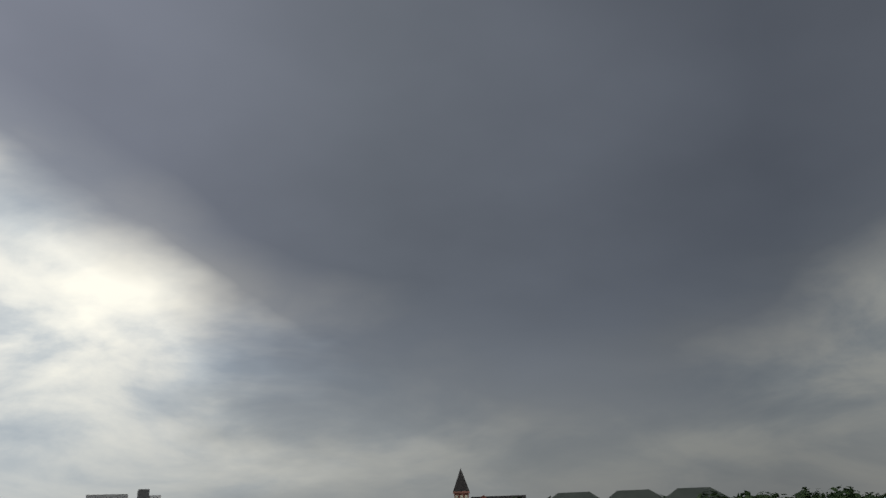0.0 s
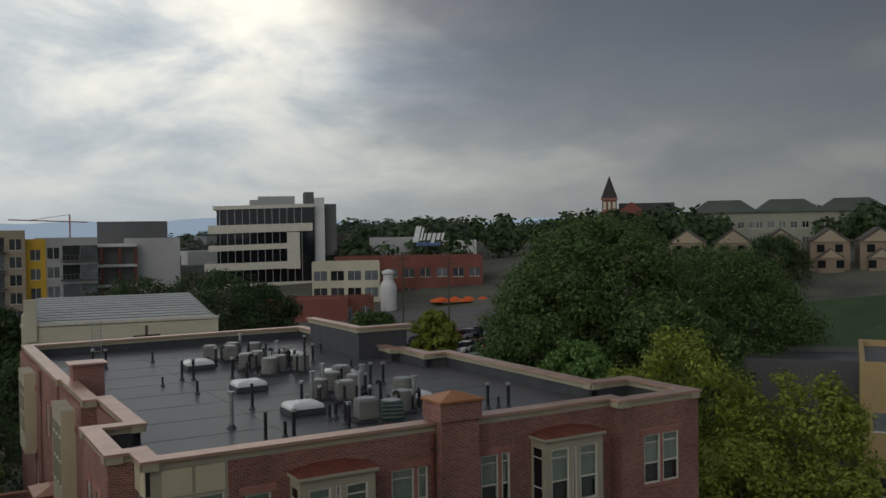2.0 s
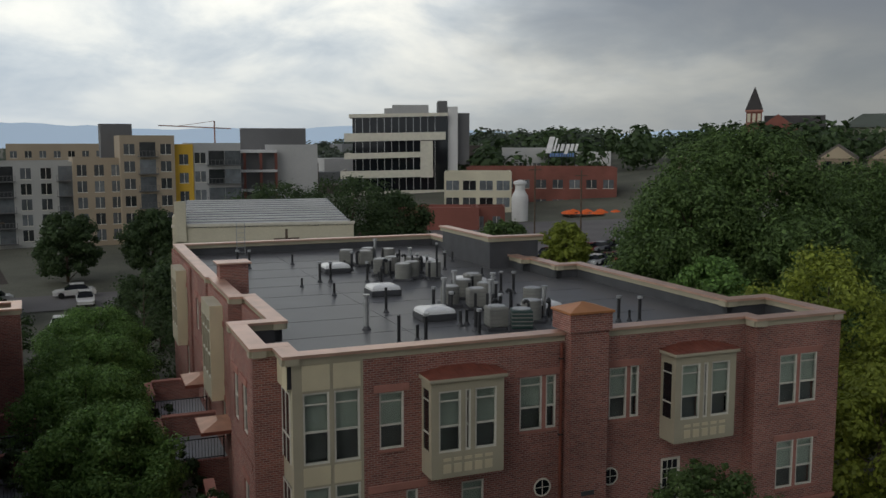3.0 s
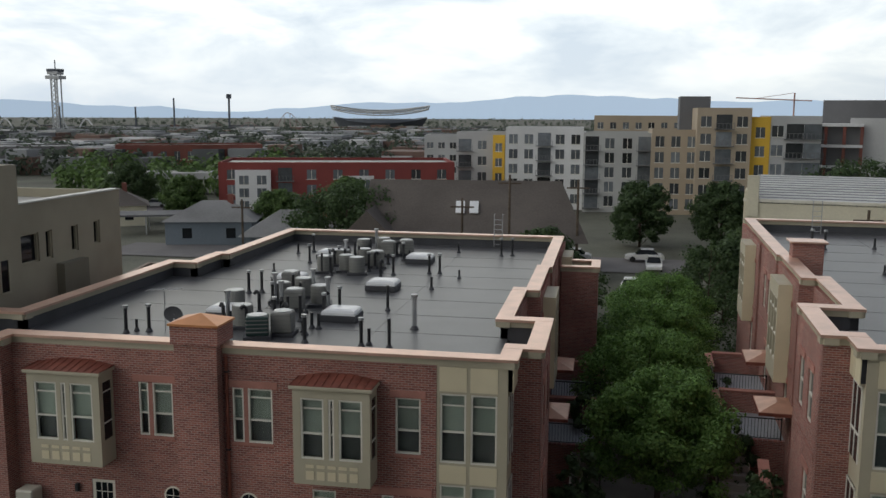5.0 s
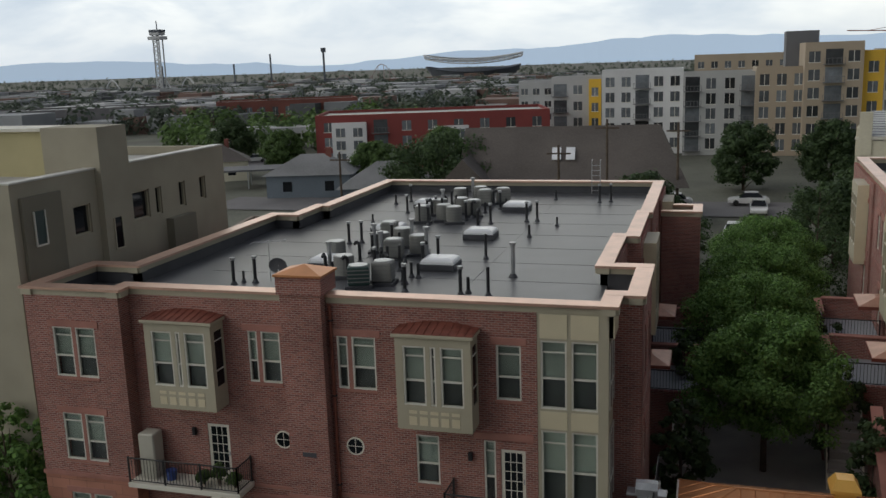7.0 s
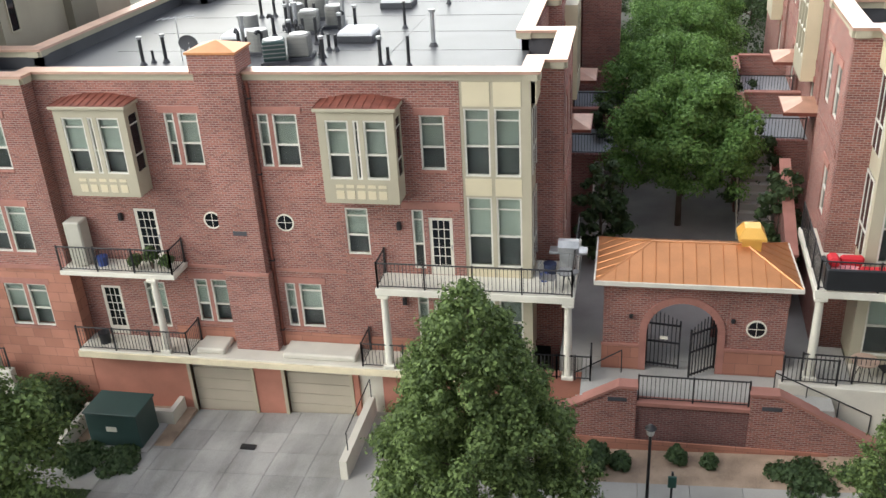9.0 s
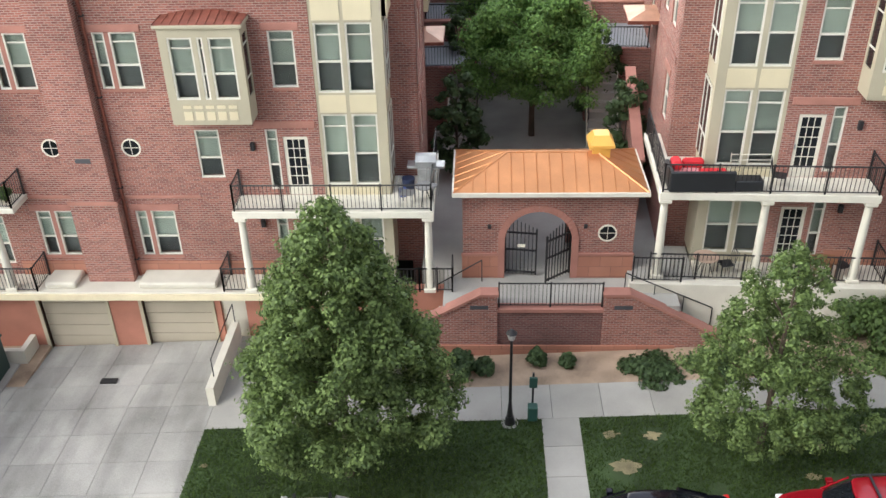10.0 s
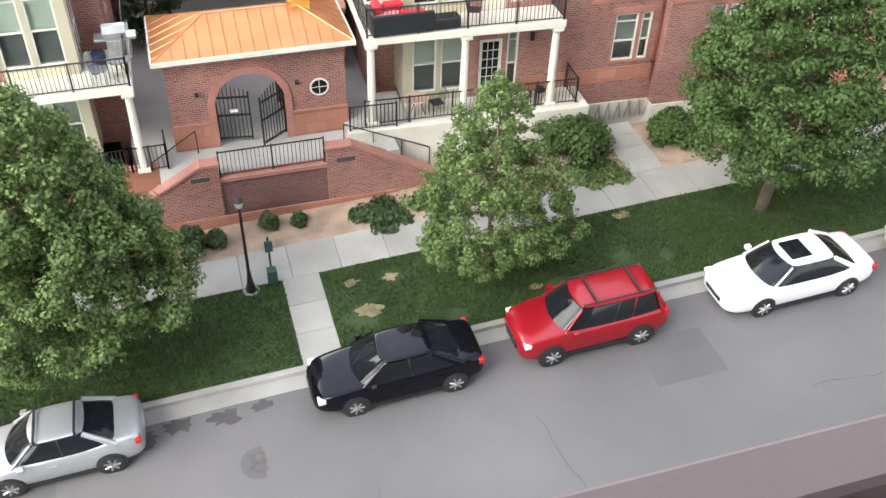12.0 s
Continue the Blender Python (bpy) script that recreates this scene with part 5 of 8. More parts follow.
for zb_ in (11.95, 8.8, 5.6):
    wn_ = new("window")
    wn_.parent = oc
    bpart("pane", DARKGLASS, wn_, (-24.74, -24.68, 33.55, 34.05, zb_, zb_ + 1.32))
    bpart("window_frame", TRIM, wn_, (-24.7, -24.64, 33.49, 33.55, zb_, zb_ + 1.32), (-24.7, -24.64, 34.05, 34.11, zb_, zb_ + 1.32), (-24.7, -24.64, 33.49, 34.11, zb_ - 0.06, zb_))

# ---- the camera's own building ----
ob_ = thing("own_building", pose(0, 0, 0), "mauve stucco balcony parapet of the viewing building", "building")
MAUVE = mat("mauve_parapet", (0.12, 0.09, 0.092), 0.75, var=0.08, bump=0.05)
bpart("parapet", MAUVE, ob_, (-6, 6, 0.885, 0.99, 16.9, 18.16), bev=0.01)
bpart("floor_slab", CONC_WALL, ob_, (-6, 6, -1.2, 0.99, 16.7, 16.9))
bpart("wall", MAUVE, ob_, (-14, 14, -1.6, -1.2, -1, 24), (-14, 14, -9, -1.6, 23.6, 24))

# ---- pavement slabs and driveway ----
STAINED = mat("oil_stained_concrete", (0.32, 0.31, 0.29), 0.88, var=0.3, scale=1.5, fine=30, bump=0.12, pieces=0.10)
# tyre marks: dark streaks drawn out along the drive
st_ = STAINED.node_tree
sg_, sm_, sn_, sr_, sx_ = [st_.nodes.new("ShaderNode" + k) for k in ("NewGeometry", "Mapping", "TexNoise", "MapRange", "VectorMath")]
sm_.inputs["Scale"].default_value = (1.0, 0.24, 0.2)
sm_.inputs["Rotation"].default_value = (0, 0, 0.12)
sn_.inputs["Scale"].default_value, sn_.inputs["Detail"].default_value = 1.0, 5.0
sr_.inputs[1].default_value, sr_.inputs[2].default_value, sr_.inputs[3].default_value, sr_.inputs[4].default_value = 0.36, 0.56, 0.74, 1.05
sx_.operation = "SCALE"
st_.links.new(sg_.outputs["Position"], sm_.inputs["Vector"])
st_.links.new(sm_.outputs[0], sn_.inputs["Vector"])
st_.links.new(sn_.outputs[0], sr_.inputs[0])
sb_ = st_.nodes["Principled BSDF"].inputs["Base Color"]
st_.links.new(sb_.links[0].from_socket, sx_.inputs[0])
st_.links.new(sr_.outputs[0], sx_.inputs["Scale"])
st_.links.new(sx_.outputs[0], sb_)
pav = thing("pavement", pose(0, 0, 0), "pale concrete pavement slabs along the street", "pavement", kind="structure")
drv = thing("driveway", pose(0, 0, 0), "stained concrete driveway slabs before the garages", "driveway", kind="structure")


def slab(parent, x0, x1, y0, y1, zf, material=None, g=0.007):
    bm = bmesh.new()
    q = [bm.verts.new((x, y, zf(x, y) - d)) for d in (0.0, 0.12) for x, y in ((x0 + g, y0 + g), (x1 - g, y0 + g), (x1 - g, y1 - g), (x0 + g, y1 - g))]
    for f in ((0, 1, 2, 3), (0, 4, 5, 1), (1, 5, 6, 2), (2, 6, 7, 3), (3, 7, 4, 0)):
        bm.faces.new([q[k] for k in f])
    return part("slab", bm, material or CONCRETE, parent)


def pav_z(x, y):
    return street_z(x) + 0.145


def drv_z(x, y):
    return street_z(x) + 0.03 + 0.11 * smooth(17.6, 20, y) - 0.25 * smooth(22.5, 26.3, y)


for i in range(40):
    slab(pav, -8.6 + 1.55 * i, -8.6 + 1.55 * (i + 1), 21.5, 23.1, pav_z)
for i in range(20):
    slab(pav, -17.2 - 1.55 * (i + 1), -17.2 - 1.55 * i, 21.5, 23.1, pav_z)
for i in range(3):
    slab(pav, 1.9, 3.05, 17.85 + 1.22 * i, 17.85 + 1.22 * (i + 1), pav_z)
for i in range(6):
    for j in range(7):
        y0, y1 = 17.66 + 1.25 * j, 17.66 + 1.25 * (j + 1)
        if y1 > 26.4:
            y1 = 26.5
        slab(drv, -17.2 + 1.433 * i, -17.2 + 1.433 * (i + 1), y0, y1, drv_z, STAINED)
slab(pav, -8.55, -6.9, 23.1, 26.4, lambda x, y: street_z(x) + 0.1)
for k in range(4):
    slab(pav, 14.4, 15.7, 23.1 + 0.75 * k, 23.1 + 0.75 * (k + 1), lambda x, y: street_z(x) + 0.15 + 0.02 * (y - 23))
bm = bmesh.new()
box(bm, -8.75, -8.5, 22.6, 26.3, -0.7, 0.45)
cheek = part("driveway_cheek_wall", bm, CONC_WALL)
tagged(cheek, "low pale concrete cheek wall with an iron handrail", "wall")
bm = bmesh.new()
tube(bm, (-8.62, 23.2, 0.4), (-8.62, 23.2, 1.15), 0.02, n=6)
tube(bm, (-8.62, 23.2, 1.15), (-8.62, 26.2, 1.2), 0.02, n=6)
tube(bm, (-8.62, 26.2, 0.4), (-8.62, 26.2, 1.2), 0.02, n=6)
part("handrail", bm, IRON, cheek)
tagged(bpart("drain_grate", IRON, None, (-12.9, -12.35, 24.0, 24.25, -0.56, -0.515)), "dark iron drain grate in the driveway", "drain")
bm = bmesh.new()
tube(bm, (0.29, 15.08, -0.03), (0.29, 15.08, 0.022), 0.33, n=24)
mh = part("manhole_cover", bm, mat("worn_iron", (0.13, 0.115, 0.11), 0.7, 0.3, var=0.3, scale=20))
tagged(mh, "worn round iron manhole cover in the asphalt", "manhole cover")
bm = bmesh.new()
tube(bm, (0.29, 15.08, -0.03), (0.29, 15.08, 0.019), 0.5, n=24)
part("collar", bm, mat("asphalt_patch", (0.12, 0.115, 0.115), 0.95, var=0.2), mh)

bm = bmesh.new()
tube(bm, (-10.85, 14.99, -0.6), (-10.85, 14.99, -0.536), 0.33, n=24)
tagged(part("manhole_cover", bm, mat("worn_iron", (0.13, 0.115, 0.11), 0.7, 0.3)), "worn round iron manhole cover before the driveway", "manhole cover")

# grass blades on the verge
rng = np.random.default_rng(7)
gx = np.concatenate([rng.uniform(-8.6, 1.9, 26000), rng.uniform(3.05, 26, 52000), rng.uniform(-34, -17.2, 16000)])
gy = rng.uniform(17.87, 21.48, len(gx))
bare = np.zeros(len(gx), bool)
for px, py, pr in ((4.0, 19.2, 0.55), (5.2, 20.6, 0.4), (9.9, 18.6, 0.5), (12.2, 19.2, 0.4), (10.6, 20.4, 0.35), (13.6, 18.9, 0.3), (6.6, 18.4, 0.35)):
    bare |= (gx - px) ** 2 + (gy - py) ** 2 < (pr * rng.uniform(0.5, 1.3, len(gx))) ** 2
gx, gy = gx[~bare], gy[~bare]
gz = 0.05 * np.clip(gx, -30, 45) + 0.135
n = len(gx)
a = rng.uniform(0, 2 * np.pi, n)
hh, ww = rng.uniform(0.05, 0.11, n), rng.uniform(0.012, 0.022, n)
dx, dy = np.cos(a), np.sin(a)
lean = rng.normal(0, 0.04, (n, 2))
P = np.stack([np.stack([gx - dx * ww, gy - dy * ww, gz], 1), np.stack([gx + dx * ww, gy + dy * ww, gz], 1), np.stack([gx + lean[:, 0], gy + lean[:, 1], gz + hh], 1)], 1).reshape(-1, 3)
me = bpy.data.meshes.new("grass")
me.vertices.add(n * 3)
me.vertices.foreach_set("co", P.ravel())
me.loops.add(n * 3)
me.loops.foreach_set("vertex_index", np.arange(n * 3, dtype=np.int32))
me.polygons.add(n)
me.polygons.foreach_set("loop_start", (np.arange(n) * 3).astype(np.int32))
me.update(calc_edges=True)
me.materials.append(leaf_mat("grass_blade", (0.055, 0.10, 0.022), 0.4))
tagged(new("grass", me), "short green grass with worn brown patches", "grass", kind="stuff")

# bare dry patches in the verge and repairs in the road
DRY = mat("dry_soil", (0.21, 0.18, 0.10), 0.95, var=0.4, scale=8, fine=50, bump=0.5)


def blotch(name, x, y, r, lift, material, label, cat, seed, stretch=1.0):
    rg = random.Random(seed)
    bm = bmesh.new()
    ring = []
    for i in range(22):
        a = 2 * math.pi * i / 22
        k = r * rg.uniform(0.55, 1.15)
        px, py = x + k * stretch * math.cos(a), min(21.4, y + k * math.sin(a))
        ring.append(bm.verts.new((px, py, street_z(px) + lift)))
    bm.faces.new(ring)
    tagged(part(name, bm, material), label, cat, kind="structure")


for k, (x, y, r) in enumerate(((4.16, 19.4, 0.3), (5.1, 20.6, 0.2), (3.9, 20.7, 0.18), (9.65, 20.0, 0.18), (11.3, 20.6, 0.2), (13.1, 21.1, 0.22), (9.2, 18.8, 0.16), (-8.2, 19.9, 0.1))):
    blotch("dry_patch", x, y, r, 0.17, DRY, "bare dry patch in the green lawn", "dry patch", k, 1.5)
tagged(slope_slab("road_patch", -6.05, -4.7, 15.3, 16.1, 0.004, 0.02, PATCHM, "", xstep=0.5), "square asphalt repair beside the silver car", "road patch", kind="structure")
for k, (x, y, r) in enumerate(((-2.6, 16.7, 0.35), (-1.6, 16.9, 0.3), (-0.4, 16.8, 0.3), (0.6, 16.9, 0.2))):
    blotch("oil_stain", x, y, r, 0.003, TAR, "dark oil stain on the asphalt by the gutter", "stain", 30 + k, 1.6)

# ---- cars ----


def loft(bm, rings, close=True):
    vs = [[bm.verts.new(p) for p in r] for r in rings]
    n = len(vs[0])
    for a, b in zip(vs, vs[1:]):
        for i in range(n if close else n - 1):
            bm.faces.new((a[i], a[(i + 1) % n], b[(i + 1) % n], b[i]))
    return vs


def smooth_mesh(ob):
    sm = ob.modifiers.new("rounding", "SUBSURF")
    sm.levels, sm.render_levels = 1, 2
    for p in ob.data.polygons:
        p.use_smooth = True
    return ob


def paint(name, color, metal=0.3, rough=0.22):
    m = mat(name, color, rough, metal, var=0.03, bump=0.0)
    m.node_tree.nodes["Principled BSDF"].inputs["Coat Weight"].default_value = 0.2
    return m


def car(m, L, W, H, paintm, label, suv=False, rack=False, sunroof=False, wb=2.7):
    c = thing("car", m, label, "car", "parked cars")
    hw = W / 2
    if suv:
        st = [(0.0, 0.60, 0.44, 0.76), (0.01, 0.76, 0.33, 0.85), (0.035, 0.87, 0.28, 0.93), (0.08, 0.95, 0.26, 0.99), (0.15, 0.985, 0.25, 1.04), (0.26, 1.0, 0.25, 1.10), (0.5, 1.0, 0.25, 1.12), (0.8, 1.0, 0.26, 1.14), (0.93, 0.975, 0.30, 1.14), (0.985, 0.93, 0.36, 1.10), (1.0, 0.86, 0.42, 0.98)]
        gb, gt = (0.245, 0.975), (0.39, 0.92)
        belt = 1.08
    else:
        st = [(0.0, 0.50, 0.36, 0.60), (0.008, 0.68, 0.27, 0.68), (0.03, 0.82, 0.22, 0.755), (0.07, 0.925, 0.20, 0.815), (0.13, 0.975, 0.19, 0.865), (0.20, 0.99, 0.19, 0.905), (0.28, 1.0, 0.19, 0.945), (0.5, 1.0, 0.19, 0.965), (0.72, 1.0, 0.19, 1.0), (0.84, 0.985, 0.21, 1.03), (0.92, 0.955, 0.25, 1.03), (0.965, 0.91, 0.29, 1.01), (0.99, 0.82, 0.34, 0.93), (1.0, 0.66, 0.40, 0.80)]
        gb, gt = (0.25, 0.89), (0.40, 0.70)
        belt = 0.945
    rings = []
    for f, w, zb, zt in st:
        x, w = (f - 0.5) * L, w * hw
        half = [(w * 0.86, zb), (w * 0.97, zb + 0.10), (w, zb + (zt - zb) * 0.45), (w * 0.985, zb + (zt - zb) * 0.75), (w * 0.93, zt - 0.035), (w * 0.80, zt), (w * 0.4, zt + 0.025)]
        ring = [(x, -y, z) for y, z in half] + [(x, 0, zt + 0.035)] + [(x, y, z) for y, z in reversed(half)]
        rings.append(ring)
    bm = bmesh.new()
    vs = loft(bm, rings)
    bm.faces.new(vs[0])
    bm.faces.new(vs[-1][::-1])
    smooth_mesh(part("body", bm, paintm, c))
    # cabin: glass shell, then roof and pillars in body colour
    b0, b1, t0, t1 = [(k - 0.5) * L for k in (*gb, *gt)]
    wb_, wt_ = hw * 0.90, hw * 0.68

    def outline(x0, x1, w, z, r, bow=0.06):
        return [(x0 + bow, -w + r, z), (x0 + r + bow, -w, z), ((x0 + x1) / 2, -w * 1.01, z), (x1 - r, -w, z), (x1, -w + r, z), (x1 + bow * 0.5, 0, z), (x1, w - r, z), (x1 - r, w, z), ((x0 + x1) / 2, w * 1.01, z), (x0 + r + bow, w, z), (x0 + bow, w - r, z), (x0 - bow, 0, z)]
    lo = outline(b0, b1, wb_, belt, 0.16, 0.10)
    mid = outline(b0 * 0.52 + t0 * 0.48, b1 * 0.52 + t1 * 0.48, wb_ * 0.56 + wt_ * 0.44, (belt + H - 0.09) * 0.5 + 0.02, 0.14, 0.09)
    hi = outline(t0, t1, wt_, H - 0.09, 0.10)
    bm = bmesh.new()
    loft(bm, [lo, mid, hi])
    smooth_mesh(part("cabin_glass", bm, DARKGLASS, c, "dark tinted car windows"))
    bm = bmesh.new()
    r1 = [(p[0], p[1], H - 0.095) for p in outline(t0 - 0.04, t1 + 0.05, wt_ + 0.03, 0, 0.1)]
    r2 = [(p[0], p[1], H - 0.05) for p in outline(t0 - 0.01, t1 + 0.02, wt_ + 0.005, 0, 0.1)]
    r3 = [(p[0] * 0.7 + (t0 + t1) * 0.15, p[1] * 0.6, H) for p in outline(t0, t1, wt_, 0, 0.1)]
    vs = loft(bm, [r1, r2, r3])
    bm.faces.new(vs[-1])
    bm.faces.new(vs[0][::-1])
    smooth_mesh(part("roof", bm, paintm, c))
    for sg in (-1, 1):
        for (xa, xb, r) in ((b0 + 0.16, t0 + 0.06, 0.035), ((b0 + b1) / 2 - 0.02, (t0 + t1) / 2 + 0.02, 0.032), (b1 - 0.14, t1 - 0.03, 0.085 if not suv else 0.06)) + ((((b1 * 0.66 + b0 * 0.34), (t1 * 0.72 + t0 * 0.28), 0.03),) if suv else ()):
            bm = bmesh.new()
            tube(bm, (xa, sg * wb_ * 0.985, belt - 0.03), (xb, sg * wt_ * 1.0, H - 0.08), r, r * 0.8, n=8)
            part("pillar", bm, paintm if r != 0.032 else BLACK, c)
        bm = bmesh.new()
        box(bm, b0 + 0.32, b0 + 0.50, sg * hw * 0.98, sg * (hw * 0.98 + 0.17), belt - 0.02, belt + 0.12)
        bevel(bm, 0.03, 2)
        part("wing_mirror", bm, paintm, c)
        bm = bmesh.new()
        box(bm, -0.475 * L, -0.43 * L, sg * hw * 0.62, sg * hw * 0.90, 0.62 if not suv else 0.76, 0.75 if not suv else 0.90)
        bevel(bm, 0.03, 2)
        part("headlight", bm, DOME, c)
        bm = bmesh.new()
        box(bm, 0.455 * L, 0.488 * L, sg * hw * 0.60, sg * hw * 0.935, 0.78 if not suv else 0.82, 0.93 if not suv else 1.08)
        bevel(bm, 0.025, 2)
        part("tail_light", bm, mat("red_lens", (0.45, 0.02, 0.02), 0.2, bump=0.0), c)
        for zz in (0.62 if not suv else 0.72,):
            for xx in (-0.02 * L, 0.2 * L):
                bpart("door_handle", paintm, c, (xx, xx + 0.18, sg * hw * 0.985, sg * (hw * 0.985 + 0.03), zz + 0.12, zz + 0.15))
        bpart("sill_trim", BLACK, c, (-0.28 * L, 0.27 * L, sg * hw * 0.90, sg * hw * 0.985, 0.19 if not suv else 0.25, 0.27 if not suv else 0.36))
        for sx in (-1, 1):
            x = sx * wb / 2 + (0.02 * L if not suv else 0.0)
            R = 0.33 if not suv else 0.36
            # solid black disc stands for the shaded hollow round the wheel
            bm = bmesh.new()
            tube(bm, (x, sg * hw * 0.72, R), (x, sg * (hw * 1.002), R), R + 0.05, n=24)
            part("wheel_arch", bm, BLACK, c)
            w = new("wheel")
            w.parent = c
            w.matrix_basis = pose(x, sg * (hw - 0.09), R)
            bm = bmesh.new()
            tube(bm, (0, -0.11, 0), (0, 0.11, 0), R, n=26)
            bevel(bm, 0.025, 2)
            part("tyre", bm, RUBBER, w)
            # dark disc: the shade between the spokes is put into its colour
            bm = bmesh.new()
            tube(bm, (0, sg * 0.09, 0), (0, sg * 0.118, 0), R * 0.66, R * 0.62, n=22)
            part("rim", bm, mat("rim_shadow", (0.06, 0.06, 0.065), 0.5, 0.5, bump=0.0), w)
            for k in range(7):
                a0 = 2 * math.pi * k / 7
                bm = bmesh.new()
                tube(bm, (0, sg * 0.125, 0), (R * 0.62 * math.cos(a0), sg * 0.122, R * 0.62 * math.sin(a0)), 0.035, 0.028, n=5)
                part("spoke", bm, ALLOY, w)
    bm = bmesh.new()
    box(bm, -0.5 * L - 0.012, -0.485 * L, -0.42 * hw, 0.42 * hw, 0.46, 0.60 if not suv else 0.72)
    bevel(bm, 0.01)
    part("grille", bm, BLACK, c)
    bpart("number_plate", WHITE, c, (0.5 * L - 0.01, 0.5 * L + 0.012, -0.16, 0.16, 0.6, 0.74))
    if rack:
        for xx in (t0 + 0.15, t1 - 0.2):
            bpart("roof_bar", BLACK, c, (xx, xx + 0.06, -wt_ * 1.05, wt_ * 1.05, H + 0.05, H + 0.085), (xx, xx + 0.06, -wt_ * 1.05, -wt_ * 0.98, H - 0.08, H + 0.05), (xx, xx + 0.06, wt_ * 0.98, wt_ * 1.05, H - 0.08, H + 0.05))
    if suv:
        for sg in (-1, 1):
            bm = bmesh.new()
            tube(bm, (t0 + 0.1, sg * wt_ * 0.92, H + 0.04), (t1 - 0.05, sg * wt_ * 0.92, H + 0.04), 0.025, n=6)
            part("roof_rail", bm, BLACK, c)
        for xx in (t0 + 0.5, t1 - 0.55):
            bpart("roof_bar", BLACK, c, (xx, xx + 0.06, -wt_ * 0.92, wt_ * 0.92, H + 0.03, H + 0.06))
    if sunroof:
        bpart("sunroof", DARKGLASS, c, (t0 + 0.18, t0 + 0.85, -0.38, 0.38, H - 0.012, H + 0.008))
    return c


SILVER = paint("silver_paint", (0.50, 0.52, 0.54), 0.6, 0.28)
CARBLACK = paint("black_paint", (0.004, 0.004, 0.007), 0.0, 0.07)
CARBLACK.node_tree.nodes["Principled BSDF"].inputs["Specular IOR Level"].default_value = 0.3
CARBLACK.node_tree.nodes["Principled BSDF"].inputs["Coat Weight"].default_value = 0.0
CARRED = paint("red_paint", (0.30, 0.008, 0.016), 0.1, 0.16)
CARWHITE = paint("white_paint", (0.78, 0.78, 0.77), 0.0, 0.2)


def on_street(x, y):
    return pose(x, y, street_z(x) + 0.004, 0, -math.degrees(math.atan(0.05)), 0)


car(on_street(-4.55, 16.75), 4.35, 1.70, 1.47, SILVER, "silver sedan with black roof bars parked at the kerb", rack=True, wb=2.42)
car(on_street(4.25, 16.68), 4.72, 1.82, 1.47, CARBLACK, "glossy black sedan parked at the kerb", wb=2.73)
car(on_street(9.85, 16.72), 4.45, 1.82, 1.70, CARRED, "red sport utility car with black roof rails", suv=True, wb=2.66)
car(on_street(16.35, 16.62), 4.95, 1.84, 1.50, CARWHITE, "white sedan with a dark sunroof parked at the kerb", sunroof=True, wb=2.8)
car(on_street(22.6, 16.62), 4.8, 1.84, 1.50, CARWHITE, "white car parked at the kerb behind another", wb=2.8)

# ---- street furniture ----
lp = thing("street_lamp", pose(0.93, 21.35, street_z(0.93) + 0.14), "slim black iron street lamp beside the pavement", "lamp")
bm = bmesh.new()
tube(bm, (0, 0, 0.75), (0, 0, 3.2), 0.05, 0.04, n=10)
part("pole", bm, IRON, lp)
bm = bmesh.new()
tube(bm, (0, 0, 0), (0, 0, 0.3), 0.17, 0.12, n=10)
tube(bm, (0, 0, 0.3), (0, 0, 0.8), 0.10, 0.055, n=10)
part("base", bm, IRON, lp)
bm = bmesh.new()
tube(bm, (0, 0, 3.2), (0, 0, 3.42), 0.09, 0.14, n=10)
part("lantern", bm, mat("lamp_glass", (0.5, 0.5, 0.48), 0.3, bump=0.0), lp)
bm = bmesh.new()
tube(bm, (0, 0, 3.42), (0, 0, 3.56), 0.17, 0.03, n=10)
part("cap", bm, IRON, lp)
bm = bmesh.new()
tube(bm, (0, 0, -0.02), (0, 0, 0.02), 0.26, n=14)
part("footing", bm, CONCRETE, lp)
GREEN_B = mat("dark_green_plastic", (0.02, 0.07, 0.055), 0.5, bump=0.0)
bn = thing("litter_bin", pose(1.62, 21.45, street_z(1.6) + 0.145), "small dark green litter bin on a post", "bin")
bpart("body", GREEN_B, bn, (-0.15, 0.15, -0.14, 0.14, 0.05, 0.6), bev=0.03)
bpart("post", IRON, bn, (-0.03, 0.03, 0.14, 0.2, 0, 1.7))
bpart("dispenser", GREEN_B, bn, (-0.12, 0.12, 0.06, 0.14, 1.2, 1.6), bev=0.02)
tb = thing("transformer_box", pose(-17.5, 24.4, -0.8), "dark green metal transformer box on a concrete pad", "utility box")
TEAL = mat("dark_green_metal", (0.025, 0.055, 0.05), 0.5, var=0.15, bump=0.03)
bpart("cabinet", TEAL, tb, (-1.0, 1.0, -0.65, 0.65, 0.1, 1.45), bev=0.03)
bpart("lid", TEAL, tb, (-1.05, 1.05, -0.7, 0.7, 1.452, 1.53), bev=0.02)
bpart("pad", CONCRETE, tb, (-1.25, 1.25, -0.85, 0.85, -0.3, 0.1))
bpart("warning_sign", WHITE, tb, (-0.25, 0.15, -0.665, -0.648, 0.75, 0.95))
bm = bmesh.new()
box(bm, -20.6, -19.9, 22.9, 23.5, -1.1, -0.4)
bevel(bm, 0.06, 2)
tagged(part("utility_pedestal", bm, mat("pale_green_plastic", (0.13, 0.22, 0.17), 0.5, bump=0.0)), "pale green utility pedestal in the planting bed", "utility box")
bm = bmesh.new()
box(bm, -19.6, -16.0, 25.3, 25.5, -1.2, -0.2)
box(bm, -16.2, -16.0, 25.5, 26.3, -1.2, -0.2)
